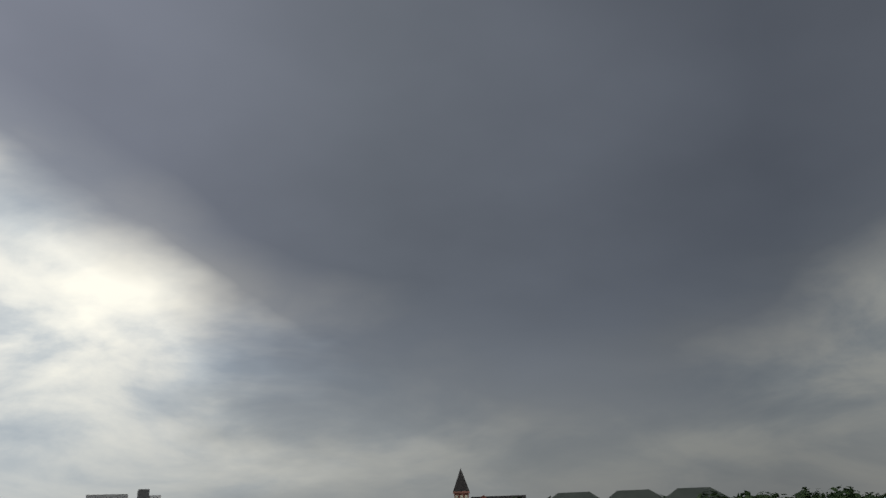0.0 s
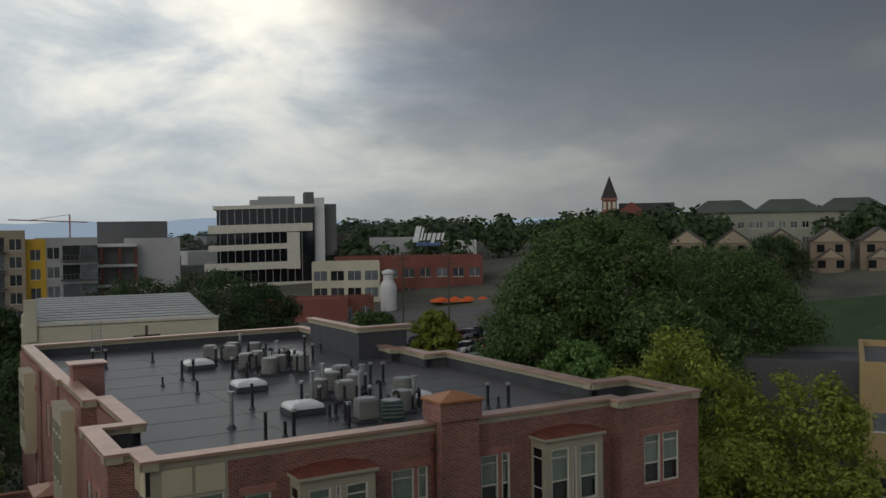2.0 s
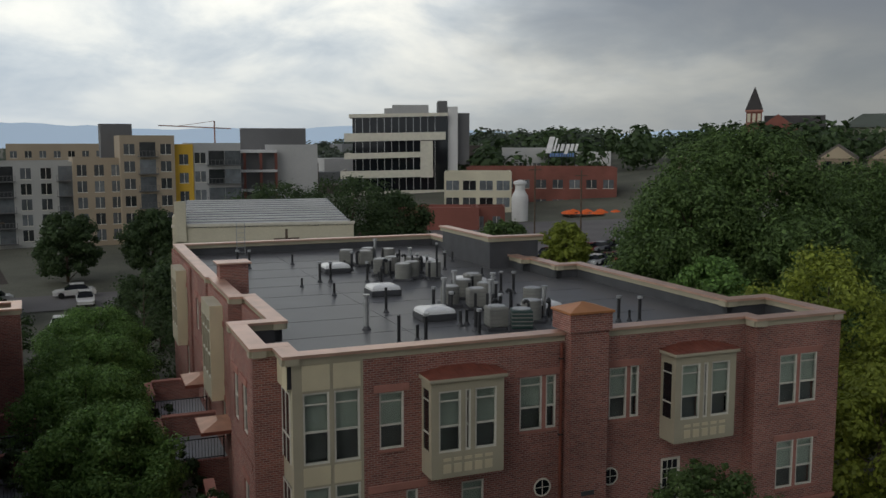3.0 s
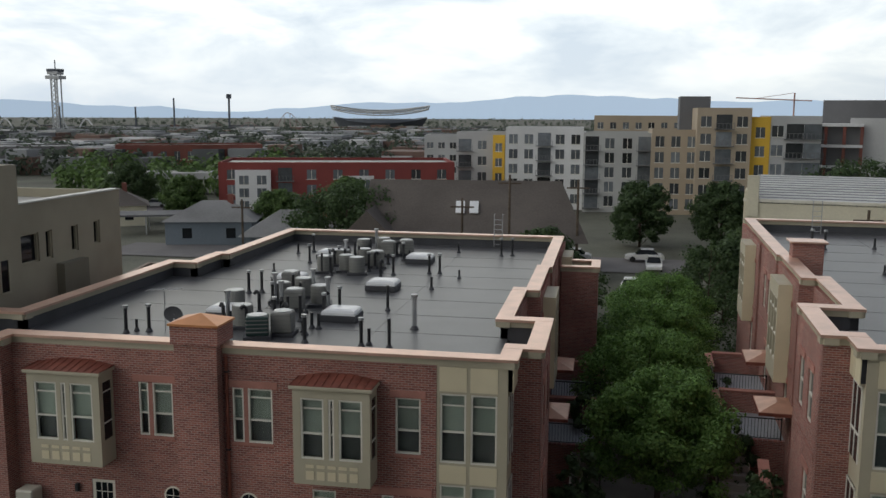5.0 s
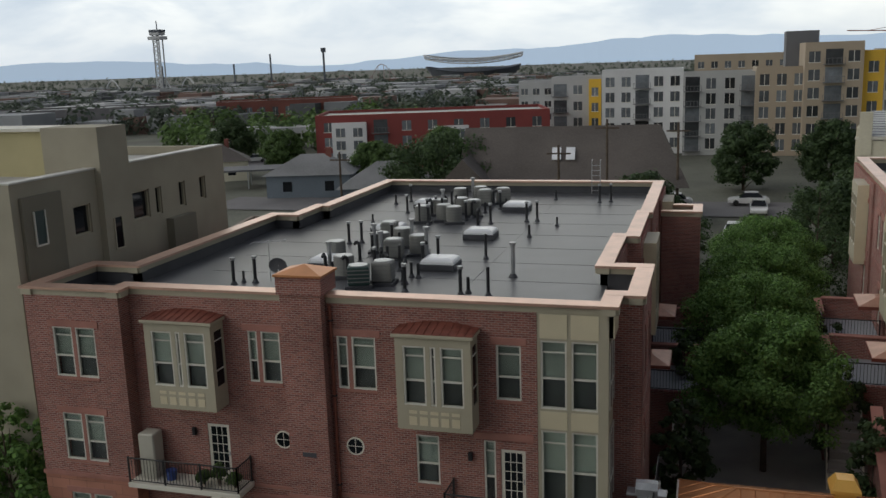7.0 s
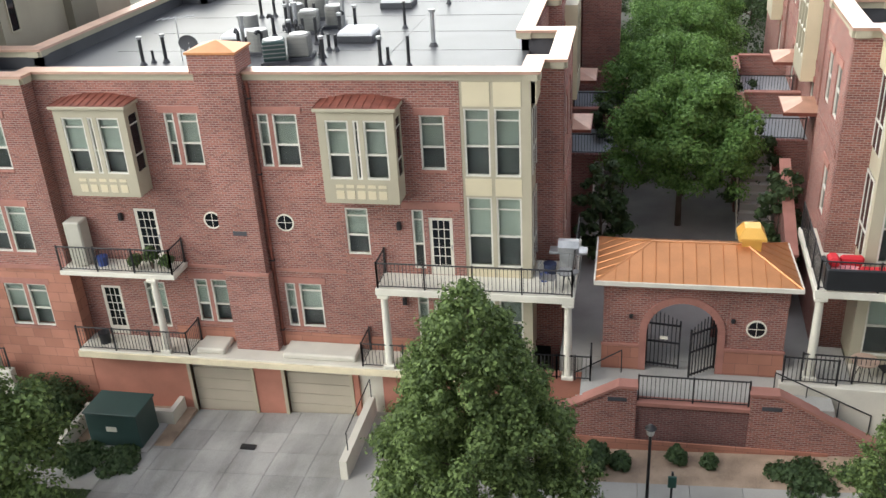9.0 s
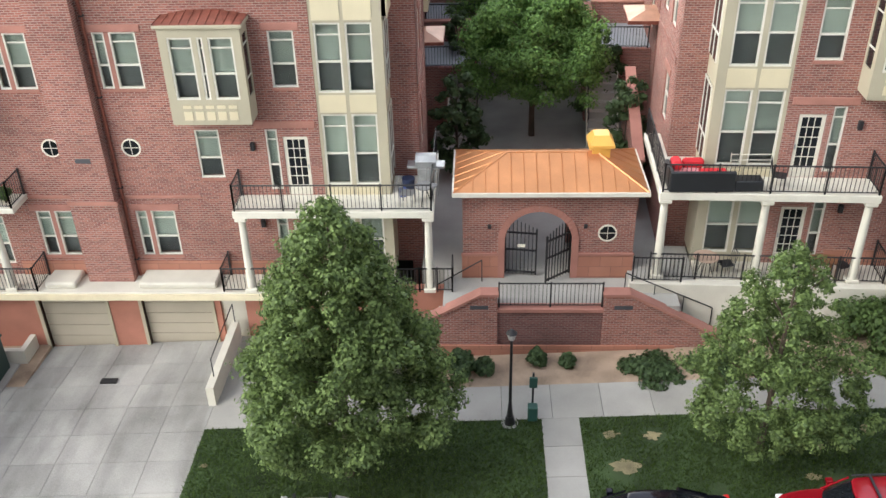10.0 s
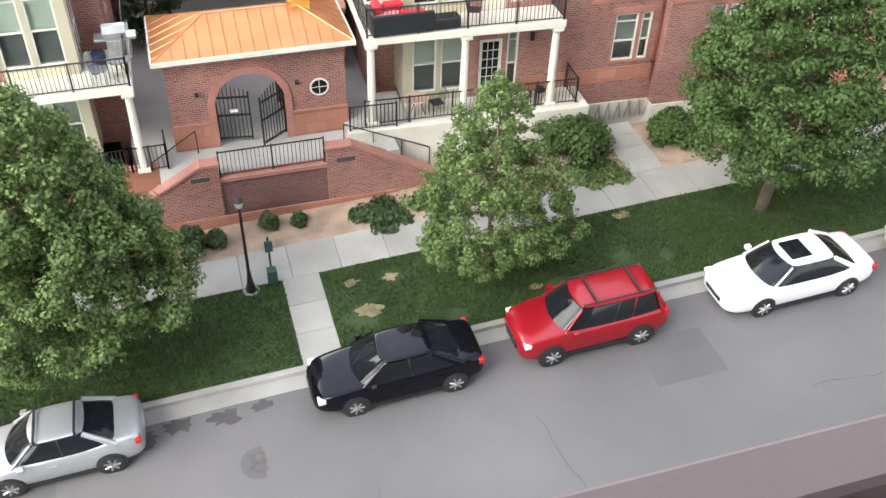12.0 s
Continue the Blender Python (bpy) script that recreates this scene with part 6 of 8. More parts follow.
box(bm, -19.6, -19.4, 23.4, 25.3, -1.2, -0.3)
tagged(part("planter_wall", bm, CONC_WALL), "low pale concrete wall round the transformer box", "wall")
fw = thing("garden_wall", pose(0, 0, 0), "pale concrete garden wall with a black railing", "wall")
bpart("wall", CONC_WALL, fw, (-34, -22.6, 25.6, 25.9, -1.5, 0.9), bev=0.02)
railing(fw, [(-34, 25.75), (-22.7, 25.75)], 0.9)


def bush(name, x, y, z, r, h, material, label, seed, leaves=5000, leaf=0.13, group="bushes"):
    rng = np.random.default_rng(seed)
    t = thing(name, pose(x, y, z), label, "bush", group)
    lob = 26
    ang, f = rng.random(lob) * 6.28, rng.random(lob) ** 0.5
    cen = np.stack([r * 0.7 * f * np.cos(ang), r * 0.7 * f * np.sin(ang), h * (0.25 + 0.4 * (1 - f ** 2) * rng.uniform(0.7, 1.2, lob))], 1)
    size = rng.uniform(0.3, 0.45, lob) * r
    k = rng.integers(0, lob, leaves)
    d = rng.normal(size=(leaves, 3))
    d /= np.linalg.norm(d, axis=1)[:, None]
    pos = cen[k] + d * (size[k] * rng.random(leaves) ** 0.3)[:, None] * np.array([1, 1, min(1.0, h / r)])
    pos[:, 2] = np.maximum(pos[:, 2], 0.02)
    nrm = d + rng.normal(0, 0.5, (leaves, 3)) + np.array([0, 0, 0.5])
    side = np.cross(nrm, rng.normal(size=(leaves, 3)))
    side /= np.linalg.norm(side, axis=1)[:, None] + 1e-9
    nrm /= np.linalg.norm(nrm, axis=1)[:, None] + 1e-9
    fwd = np.cross(nrm, side)
    sz = leaf * rng.uniform(0.6, 1.3, leaves)[:, None]
    verts = np.stack([pos - fwd * sz * 0.6, pos + side * sz * 0.4, pos + fwd * sz * 0.6, pos - side * sz * 0.4], 1).reshape(-1, 3)
    me = bpy.data.meshes.new("foliage")
    me.from_pydata(verts.tolist(), [], (np.arange(leaves)[:, None] * 4 + np.arange(4)).tolist())
    me.materials.append(material)
    o = new("foliage", me)
    o.parent = t
    bm = bmesh.new()
    for i in range(7):
        tube(bm, (0, 0, -0.1), (r * 0.5 * math.cos(i * 0.9), r * 0.5 * math.sin(i * 0.9), h * 0.5), 0.025, 0.01, n=5)
    part("stems", bm, BARK, t)
    return t


for k, (x, y, r, h, mt, n) in enumerate(((13.0, 24.6, 1.5, 1.7, LEAF_MID, 7000), (16.9, 24.6, 1.1, 1.4, LEAF_MID, 5000), (18.8, 24.3, 1.3, 1.5, LEAF_MID, 5000), (-21.5, 24.8, 2.2, 1.9, LEAF_DARK, 9000), (-24.5, 24.2, 1.6, 1.6, LEAF_DARK, 6000), (-18.6, 22.9, 1.1, 0.5, LEAF_DARK, 3500), (-17.0, 22.9, 0.9, 0.45, LEAF_DARK, 3000), (-0.6, 23.7, 0.6, 1.3, LEAF_DARK, 2500), (0.2, 23.9, 0.4, 0.7, LEAF_DARK, 1500), (1.9, 24.2, 0.35, 0.8, LEAF_DARK, 1200), (2.9, 24.1, 0.3, 0.6, LEAF_DARK, 1000), (5.6, 23.6, 1.1, 0.35, LEAF_DARK, 2600), (7.6, 23.7, 1.0, 0.4, LEAF_DARK, 2600), (13.5, 23.5, 1.2, 0.25, LEAF_GREY, 2500))):
    bush("bush", x, y, street_z(x) + 0.1, r, h, mt, "leafy green bush in the planting bed" if h > 0.6 else "low spreading shrub in the gravel bed", 70 + k, n)

# cycle racks by the second building
rk = thing("cycle_rack", pose(14.2, 26.75, 0.75), "grey metal cycle rack against the base wall", "rack")
for i in range(12):
    bm = bmesh.new()
    x = 0.42 * i
    tube(bm, (x, 0, 0), (x + 0.12, -0.05, 0.75), 0.03, n=6)
    tube(bm, (x + 0.12, -0.05, 0.75), (x + 0.26, 0, 0), 0.03, n=6)
    part("hoop", bm, METAL, rk)

# ---- balcony furniture ----
gr = thing("barbecue_grill", pose(-1.75, 27.55, 5.1), "stainless barbecue grill on the balcony", "grill")
bpart("cart", METAL, gr, (-0.28, 0.28, -0.24, 0.24, 0.05, 0.78), bev=0.02)
bpart("shelf", METAL, gr, (-0.62, 0.62, -0.24, 0.24, 0.78, 0.86), bev=0.01)
bm = bmesh.new()
prism(bm, [(-0.25, 0.862), (0.25, 0.862), (0.25, 1.05), (0.12, 1.2), (-0.12, 1.2), (-0.25, 1.02)], "x", -0.34, 0.34)
part("hood", bm, METAL, gr)


def bucket(x, y, z, r, h, m_, label, cat):
    bm = bmesh.new()
    tube(bm, (x, y, z), (x, y, z + h), r * 0.85, r, n=14)
    tagged(part(cat, bm, m_), label, cat.replace("_", " "))


BLUE = mat("blue_plastic", (0.03, 0.06, 0.22), 0.45, bump=0.0)
bucket(-2.35, 27.4, 5.1, 0.22, 0.4, mat("navy_plastic", (0.02, 0.03, 0.07), 0.5, bump=0.0), "dark blue bucket on the balcony floor", "bucket")
bucket(-2.5, 26.9, 5.1, 0.15, 0.25, BLUE, "small blue pot on the balcony floor", "pot")
bucket(-18.2, 26.5, 5.18, 0.2, 0.35, BLUE, "blue plastic bucket on the balcony", "bucket")
bucket(-18.8, 26.4, 1.95, 0.22, 0.45, BLACK, "black plant pot on the porch", "pot")


def chair(m, mt, label):
    c = thing("chair", m, label, "chair", "outdoor chairs")
    bpart("seat", mt, c, (-0.22, 0.22, -0.22, 0.22, 0.42, 0.45), bev=0.01)
    bm = bmesh.new()
    for i in range(5):
        x = -0.2 + 0.1 * i
        tube(bm, (x, 0.2, 0.45), (x * 1.05, 0.3, 0.92), 0.012, n=5)
    tube(bm, (-0.22, 0.3, 0.92), (0.22, 0.3, 0.92), 0.016, n=5)
    part("backrest", bm, mt, c)
    for x in (-0.2, 0.2):
        for y in (-0.2, 0.2):
            bm = bmesh.new()
            tube(bm, (x, y, 0), (x, y, 0.43), 0.014, n=5)
            part("leg", bm, mt, c)
    return c


def table(m, r, h, mt, label):
    c = thing("table", m, label, "table")
    bm = bmesh.new()
    tube(bm, (0, 0, h - 0.03), (0, 0, h), r, n=24)
    part("tabletop", bm, mt, c)
    for k in range(3):
        a0 = k * 2.09
        bm = bmesh.new()
        tube(bm, (0.05 * math.cos(a0), 0.05 * math.sin(a0), h - 0.03), (r * 0.7 * math.cos(a0), r * 0.7 * math.sin(a0), 0), 0.014, n=5)
        part("leg", bm, IRON, c)


WIRE = mat("grey_wire", (0.28, 0.28, 0.27), 0.5, 0.5, bump=0.0)
table(pose(-1.75, 26.3, 5.1), 0.3, 0.68, WIRE, "small round wire table on the balcony")
chair(pose(-2.3, 26.3, 5.1, 0, 0, 80), WIRE, "grey wire chair on the balcony")
chair(pose(-1.6, 26.75, 5.1, 0, 0, -20), WIRE, "grey wire chair beside a wire table")
table(pose(7.6, 26.5, 2.266), 0.42, 0.72, mat("tan_stone_top", (0.42, 0.30, 0.23), 0.6, bump=0.0), "round tan patio table on the porch")
chair(pose(8.3, 26.5, 2.266, 0, 0, -80), BLACK, "black metal chair beside the patio table")
chair(pose(10.8, 26.4, 2.266, 0, 0, 60), BLACK, "black metal chair on the porch")
chair(pose(12.1, 26.4, 2.266, 0, 0, -70), BLACK, "black metal chair by a wooden table")
tb2 = thing("side_table", pose(11.5, 26.4, 2.266), "brown wooden side table on the porch", "table")
WOODB = mat("brown_wood", (0.22, 0.10, 0.05), 0.6, var=0.2, scale=10)
bpart("tabletop", WOODB, tb2, (-0.4, 0.4, -0.3, 0.3, 0.62, 0.66), bev=0.01)
for x in (-0.35, 0.35):
    for y in (-0.25, 0.25):
        bpart("leg", WOODB, tb2, (x - 0.03, x + 0.03, y - 0.03, y + 0.03, 0, 0.62))
chair(pose(9.5, 26.5, 5.565, 0, 0, 70), BLACK, "black mesh chair on the upper balcony")
LOUNGE = mat("red_cushion", (0.55, 0.02, 0.03), 0.8, bump=0.05)
PINK = mat("pink_print_cushion", (0.60, 0.22, 0.24), 0.8, var=0.35, scale=14)
sf = thing("outdoor_sofa", pose(6.75, 26.5, 5.565), "black outdoor sofa with red and pink cushions", "sofa")
bpart("frame", BLACK, sf, (-0.75, 1.3, -0.42, -0.3, 0.05, 0.75), (-0.75, -0.62, -0.3, 0.6, 0.05, 0.75), (1.3, 2.2, -0.4, 0.1, 0.05, 0.42), bev=0.03)
bpart("seat_cushion", PINK, sf, (-0.6, 0.3, -0.28, 0.5, 0.3, 0.5), bev=0.06)
bpart("seat_cushion", LOUNGE, sf, (0.3, 1.2, -0.28, 0.5, 0.3, 0.48), bev=0.06)
bpart("back_cushion", LOUNGE, sf, (-0.58, -0.25, 0.2, 0.75, 0.5, 0.8), (-0.2, 0.5, 0.5, 0.75, 0.4, 0.75), bev=0.08)
dr = thing("drying_rack", pose(8.7, 26.95, 5.565), "white folding drying rack on the balcony", "rack")
bm = bmesh.new()
for z in (0.55, 0.75, 0.95):
    tube(bm, (-0.65, 0, z), (0.65, 0, z), 0.014, n=5)
for x in (-0.65, 0.65):
    tube(bm, (x, -0.15, 0), (x, 0.05, 1.0), 0.016, n=5)
part("frame", bm, WHITE, dr)
lk = thing("storage_locker", pose(-19.0, 26.6, 5.18), "tall beige plastic storage locker on the balcony", "locker")
bpart("body", mat("beige_plastic", (0.45, 0.43, 0.36), 0.5, var=0.05, bump=0.0), lk, (-0.32, 0.32, -0.3, 0.3, 0, 1.7), bev=0.05)
for k, (x, z) in enumerate(((-16.2, 5.18), (-16.8, 5.18), (-15.6, 5.18))):
    bush("potted_plant", x, 26.35, z + 0.12, 0.32, 0.55 if k else 1.0, LEAF_MID, "leafy potted plant on the balcony", 120 + k, 700, 0.09, "balcony plants")

# ---- roof equipment ----


def ac_unit(m, r, h, mt, box_shape, label):
    c = thing("air_conditioner", m, label, "air conditioner", "roof air conditioners")
    bm = bmesh.new()
    if box_shape:
        box(bm, -r, r, -r, r, 0.12, h)
        bevel(bm, 0.06, 2)
    else:
        tube(bm, (0, 0, 0.12), (0, 0, h), r, n=20)
    part("casing", bm, mt, c)
    for k in range(4):
        z = 0.25 + (h - 0.35) * k / 3.3
        bm = bmesh.new()
        if box_shape:
            box(bm, -r - 0.008, r + 0.008, -r - 0.008, r + 0.008, z, z + 0.04)
        else:
            tube(bm, (0, 0, z), (0, 0, z + 0.04), r + 0.008, n=20)
        part("louvre", bm, mat("louvre_grey", (0.20, 0.20, 0.19), 0.6, bump=0.0), c)
    bm = bmesh.new()
    tube(bm, (0, 0, h), (0, 0, h + 0.03), r * 0.86, n=20)
    part("fan_guard", bm, METAL, c)
    bpart("plinth", DARKWALL, c, (-r - 0.1, r + 0.1, -r - 0.1, r + 0.1, 0, 0.12))
    return c


def skylight(m, label):
    c = thing("skylight", m, label, "skylight", "roof skylights")
    bpart("curb", DARKWALL, c, (-0.72, 0.72, -0.6, 0.6, 0, 0.26), bev=0.02)
    bm = bmesh.new()
    q = []
    for k in range(5):
        t = k / 4
        w = 1 - t ** 3 * 0.75
        q.append([(-0.68 * w, -0.56 * w, 0.262 + 0.25 * math.sin(t * 1.57)), (0.68 * w, -0.56 * w, 0.262 + 0.25 * math.sin(t * 1.57)), (0.68 * w, 0.56 * w, 0.262 + 0.25 * math.sin(t * 1.57)), (-0.68 * w, 0.56 * w, 0.262 + 0.25 * math.sin(t * 1.57))])
    vs = loft(bm, q)
    bm.faces.new(vs[-1])
    part("dome", bm, DOME, c)
    return c


def vent(m, h, r, cap, mt):
    c = thing("vent_pipe", m, "grey metal roof vent pipe" if mt is METAL else "black plastic roof vent pipe", "vent pipe", "roof vent pipes")
    bm = bmesh.new()
    tube(bm, (0, 0, 0), (0, 0, h), r, n=10)
    part("pipe", bm, mt, c)
    bm = bmesh.new()
    tube(bm, (0, 0, 0), (0, 0, 0.14), r * 2.2, r * 1.1, n=10)
    part("boot", bm, DARKWALL, c)
    if cap == 1:
        bm = bmesh.new()
        tube(bm, (0, 0, h), (0, 0, h + 0.1), r * 1.6, r * 1.6, n=10)
        part("cowl", bm, METAL, c)
    elif cap == 2:
        bm = bmesh.new()
        tube(bm, (0, 0, h), (0.12, 0, h + 0.1), r, n=8)
        tube(bm, (0.12, 0, h + 0.1), (0.22, 0, h - 0.02), r, n=8)
        part("elbow", bm, mt, c)
    return c


acm = ac_unit(pose(0, 0, -50), 0.40, 0.85, ACPAINT, False, "round grey air conditioner on the roof")
acb = ac_unit(pose(0, 0, -50), 0.38, 0.88, ACPAINT, True, "square grey air conditioner on the roof")
acd = ac_unit(pose(0, 0, -50), 0.40, 0.82, TEAL, True, "dark square air conditioner on the roof")
skm = skylight(pose(0, 0, -50), "white domed skylight on a dark curb")
vm = [vent(pose(0, 0, -50), h, r, cp, mt) for h, r, cp, mt in ((0.95, 0.065, 1, BLACK), (0.6, 0.06, 0, BLACK), (1.25, 0.085, 1, METAL), (0.8, 0.07, 2, BLACK), (0.45, 0.05, 0, BLACK), (1.05, 0.06, 0, BLACK))]
AC_AT = [(-12.45, 30.9, 2), (-11.7, 31.5, 1), (-13.6, 32.3, 0), (-15.05, 35.0, 0), (-13.8, 37.0, 0), (-13.2, 38.2, 0), (-11.96, 36.7, 0), (-12.7, 35.6, 1), (-14.2, 44.4, 0), (-13.2, 44.9, 0), (-12.5, 44.3, 0), (-12.0, 46.4, 1), (-13.9, 46.6, 0), (-12.9, 47.2, 0), (-13.9, 50.8, 0), (-12.3, 50.2, 1), (-12.9, 51.6, 0), (-11.4, 50.9, 1), (-14.3, 39.6, 1)]
SK_AT = [(-10.3, 34.3), (-10.2, 40.6), (-10.1, 48.5), (-14.9, 41.3), (-15.3, 49.0), (-14.9, 33.9)]
rng = np.random.default_rng(11)
VENT_AT = [(-16.7, 30.9, 0), (-7.13, 33.2, 2), (-8.4, 30.3, 0), (-8.2, 30.6, 1), (-7.4, 30.3, 5), (-17.4, 30.5, 0), (-10.5, 30.4, 0), (-17.2, 30.9, 4), (-15.9, 38.5, 0), (-15.4, 38.8, 0), (-8.9, 36.2, 5), (-8.0, 41.0, 1), (-8.9, 45.0, 0), (-8.4, 45.2, 0), (-7.2, 44.0, 4), (-6.0, 51.5, 0), (-5.4, 51.8, 0), (-8.6, 52.3, 1), (-17.0, 51.0, 0), (-17.6, 50.0, 1), (-16.8, 44.0, 4), (-15.9, 47.0, 0)]
for y0, y1, n in ((31.0, 38.5, 26), (43.0, 52.0, 24)):
    for k in range(n):
        VENT_AT.append((float(rng.uniform(-14.4, -10.6)), float(rng.uniform(y0, y1)), int(rng.integers(0, 6))))


def on_roof(house, x, y, spin=0):
    """From a place on the first building's roof to the same place on either of them."""
    u, v = -2.0 - x, y - 27.0
    if house is house_a:
        return pose(x, y, 11.355, 0, 0, spin)
    return house_b.matrix_basis @ pose(u, v, 11.355, 0, 0, -spin)


for house in (house_a, house_b):
    for x, y, k in AC_AT:
        copy_thing((acm, acb, acd)[k], on_roof(house, x, y, (x * 37) % 20))
    for x, y in SK_AT:
        copy_thing(skm, on_roof(house, x, y))
    for x, y, k in VENT_AT:
        if house is house_b and abs(x + 7.13) < 0.01:
            k = 2
        copy_thing(vm[k], on_roof(house, x, y, (x * 91) % 360))
for o in (acm, acb, acd, skm, *vm):
    for q in (*o.children_recursive, o):
        bpy.data.objects.remove(q)
dish = thing("satellite_dish", on_roof(house_a, -15.6, 30.7), "dark grey satellite dish on the roof", "satellite dish")
bm = bmesh.new()
tube(bm, (0, 0, 0), (0, 0, 0.6), 0.03, n=6)
part("mast", bm, METAL, dish)
bm = bmesh.new()
rr = [[(r * math.cos(a), -0.12 - 0.3 * r * r + 0.14, 0.75 + 0.8 * r * math.sin(a)) for a in [2 * math.pi * i / 18 for i in range(18)]] for r in (0.02, 0.2, 0.38)]
loft(bm, rr)
part("reflector", bm, DARKWALL, dish)
ant = thing("roof_antenna", on_roof(house_a, -16.2, 31.2), "thin metal television antenna on the roof", "antenna")
bm = bmesh.new()
tube(bm, (0, 0, 0), (0, 0, 1.6), 0.02, n=6)
tube(bm, (-0.7, 0, 1.5), (0.7, 0.1, 1.6), 0.012, n=5)
for i in range(6):
    x = -0.6 + 0.24 * i
    tube(bm, (x, -0.3, 1.51 + 0.07 * (x + 0.7)), (x, 0.3, 1.51 + 0.07 * (x + 0.7)), 0.008, n=4)
part("aerial", bm, METAL, ant)
for house in (house_a, house_b):
    ld = thing("roof_ladder", on_roof(house, -6.6, 54.9 if house is house_a else 57.8), "metal ladder rails rising over the parapet", "ladder")
    bm = bmesh.new()
    for x in (-0.25, 0.25):
        tube(bm, (x, 0, 0), (x, 0, 2.0), 0.025, n=6)
        tube(bm, (x, 0, 2.0), (x, 0.4, 2.0), 0.025, n=6)
    for i in range(6):
        tube(bm, (-0.25, 0, 0.3 * i + 0.2), (0.25, 0, 0.3 * i + 0.2), 0.018, n=5)
    part("ladder_frame", bm, METAL, ld)

# ---- the city behind ----
def paintm(name, c, var=0.12):
    return mat(name, c, 0.85, var=var, scale=0.6, fine=6, bump=0.05)


def block(name, cx, cy, w, d, z0, z1, yaw, wall, label, rows=0, cols=0, ww=1.4, wh=1.5, base=1.2, glass=None, side=0, roof=None, balcony=(), cat="building", top=0.5, parent=None):
    """Far building: walls, flat roof with parapet, and windows sunk between proud frames. Its front (local -y) faces the camera."""
    if parent is None:
        b = thing(name, pose(cx, cy, z0, 0, 0, yaw), label, cat)
    else:
        b = new(name)
        b.parent = parent
        b.matrix_basis = pose(cx, cy, z0, 0, 0, yaw)
        if label:
            tagged(b, label)
    H = z1 - z0
    bpart("wall", wall, b, (-w / 2, w / 2, -d / 2, d / 2, -3, H))
    bpart("roof", roof or ROOF, b, (-w / 2 + 0.3, w / 2 - 0.3, -d / 2 + 0.3, d / 2 - 0.3, H, H + 0.06))
    bpart("parapet", wall, b, (-w / 2, w / 2, -d / 2, -d / 2 + 0.3, H, H + top), (-w / 2, w / 2, d / 2 - 0.3, d / 2, H, H + top), (-w / 2, -w / 2 + 0.3, -d / 2 + 0.3, d / 2 - 0.3, H, H + top), (w / 2 - 0.3, w / 2, -d / 2 + 0.3, d / 2 - 0.3, H, H + top))
    gl = glass or FARGLASS
    for r in range(rows):
        z = base + (H - base) * r / rows + 0.25
        for c in range(cols):
            x = -w / 2 + w * (c + 0.5) / cols
            if c in balcony:
                bpart("window", gl, b, (x - ww * 0.75, x + ww * 0.75, -d / 2 - 0.02, -d / 2 + 0.1, z - 0.3, z + wh + 0.3))
                bpart("balcony", WALLD, b, (x - ww * 0.95, x + ww * 0.95, -d / 2 - 0.9, -d / 2, z - 0.42, z - 0.3), (x - ww * 0.95, x + ww * 0.95, -d / 2 - 0.9, -d / 2 - 0.86, z + 0.5, z + 0.56), *[(x + ww * q - 0.03, x + ww * q + 0.03, -d / 2 - 0.9, -d / 2 - 0.86, z - 0.3, z + 0.5) for q in (-0.92, -0.55, -0.18, 0.18, 0.55, 0.92)])
            else:
                bpart("window", gl, b, (x - ww / 2, x + ww / 2, -d / 2 - 0.02, -d / 2 + 0.1, z, z + wh))
                bpart("window_frame", FRAME, b, (x - 0.04, x + 0.04, -d / 2 - 0.06, -d / 2 - 0.02, z, z + wh), (x - ww / 2 - 0.06, x + ww / 2 + 0.06, -d / 2 - 0.08, -d / 2 - 0.02, z - 0.1, z))
        for c in range(side):
            y = -d / 2 + d * (c + 0.5) / side
            for sx in (-1, 1):
                bpart("window", gl, b, (sx * (w / 2 + 0.02), sx * (w / 2 - 0.1), y - ww / 2, y + ww / 2, z, z + wh))
    return b


WALLW = paintm("white_stucco", (0.66, 0.66, 0.66))
WALLT = paintm("tan_stucco", (0.38, 0.31, 0.23))
WALLG = paintm("grey_stucco", (0.44, 0.44, 0.44))
WALLY = paintm("yellow_panel", (0.68, 0.42, 0.05))
WALLR = paintm("dark_red_panel", (0.23, 0.05, 0.045))
WALLD = paintm("dark_grey_panel", (0.14, 0.14, 0.145))
SHINGLE = paintm("brown_shingle", (0.105, 0.09, 0.08), 0.3)
FBRICK = paintm("far_brick", (0.20, 0.072, 0.055), 0.3)
CREAMW = paintm("pale_cream_stucco", (0.62, 0.58, 0.45))

FARGLASS = mat("far_window_glass", (0.10, 0.11, 0.12), 0.12, var=0.3, scale=3, bump=0.0, pieces=0.85)

# apartment row across the back street
block("apartment_block", -23.8, 175, 9.6, 12, 2.6, 15.5, 3, WALLG, "grey apartment block with yellow corner bays", 4, 3, 1.6, 1.6, balcony=(0,))
block("yellow_bay", -20.3, 168.6, 2.2, 1.0, 2.8, 15.0, 3, WALLY, "yellow stucco corner bay of an apartment block", 4, 1, 1.2, 1.5)
block("apartment_block", -11.5, 166, 13.4, 14, 2.6, 16.6, 2, WALLW, "white five-storey apartment block with dark balconies", 5, 5, 1.5, 1.6, balcony=(2,))
block("apartment_block", 1.2, 163, 11.6, 14, 2.6, 15.9, 1, paintm("pale_grey_stucco", (0.42, 0.42, 0.41)), "pale grey apartment block with stacked balconies", 5, 4, 1.5, 1.7, balcony=(0, 3))
block("apartment_block", 10.4, 160, 7.6, 14, 2.6, 16.5, 0, WALLT, "tan five-storey apartment block", 5, 3, 1.4, 1.7)
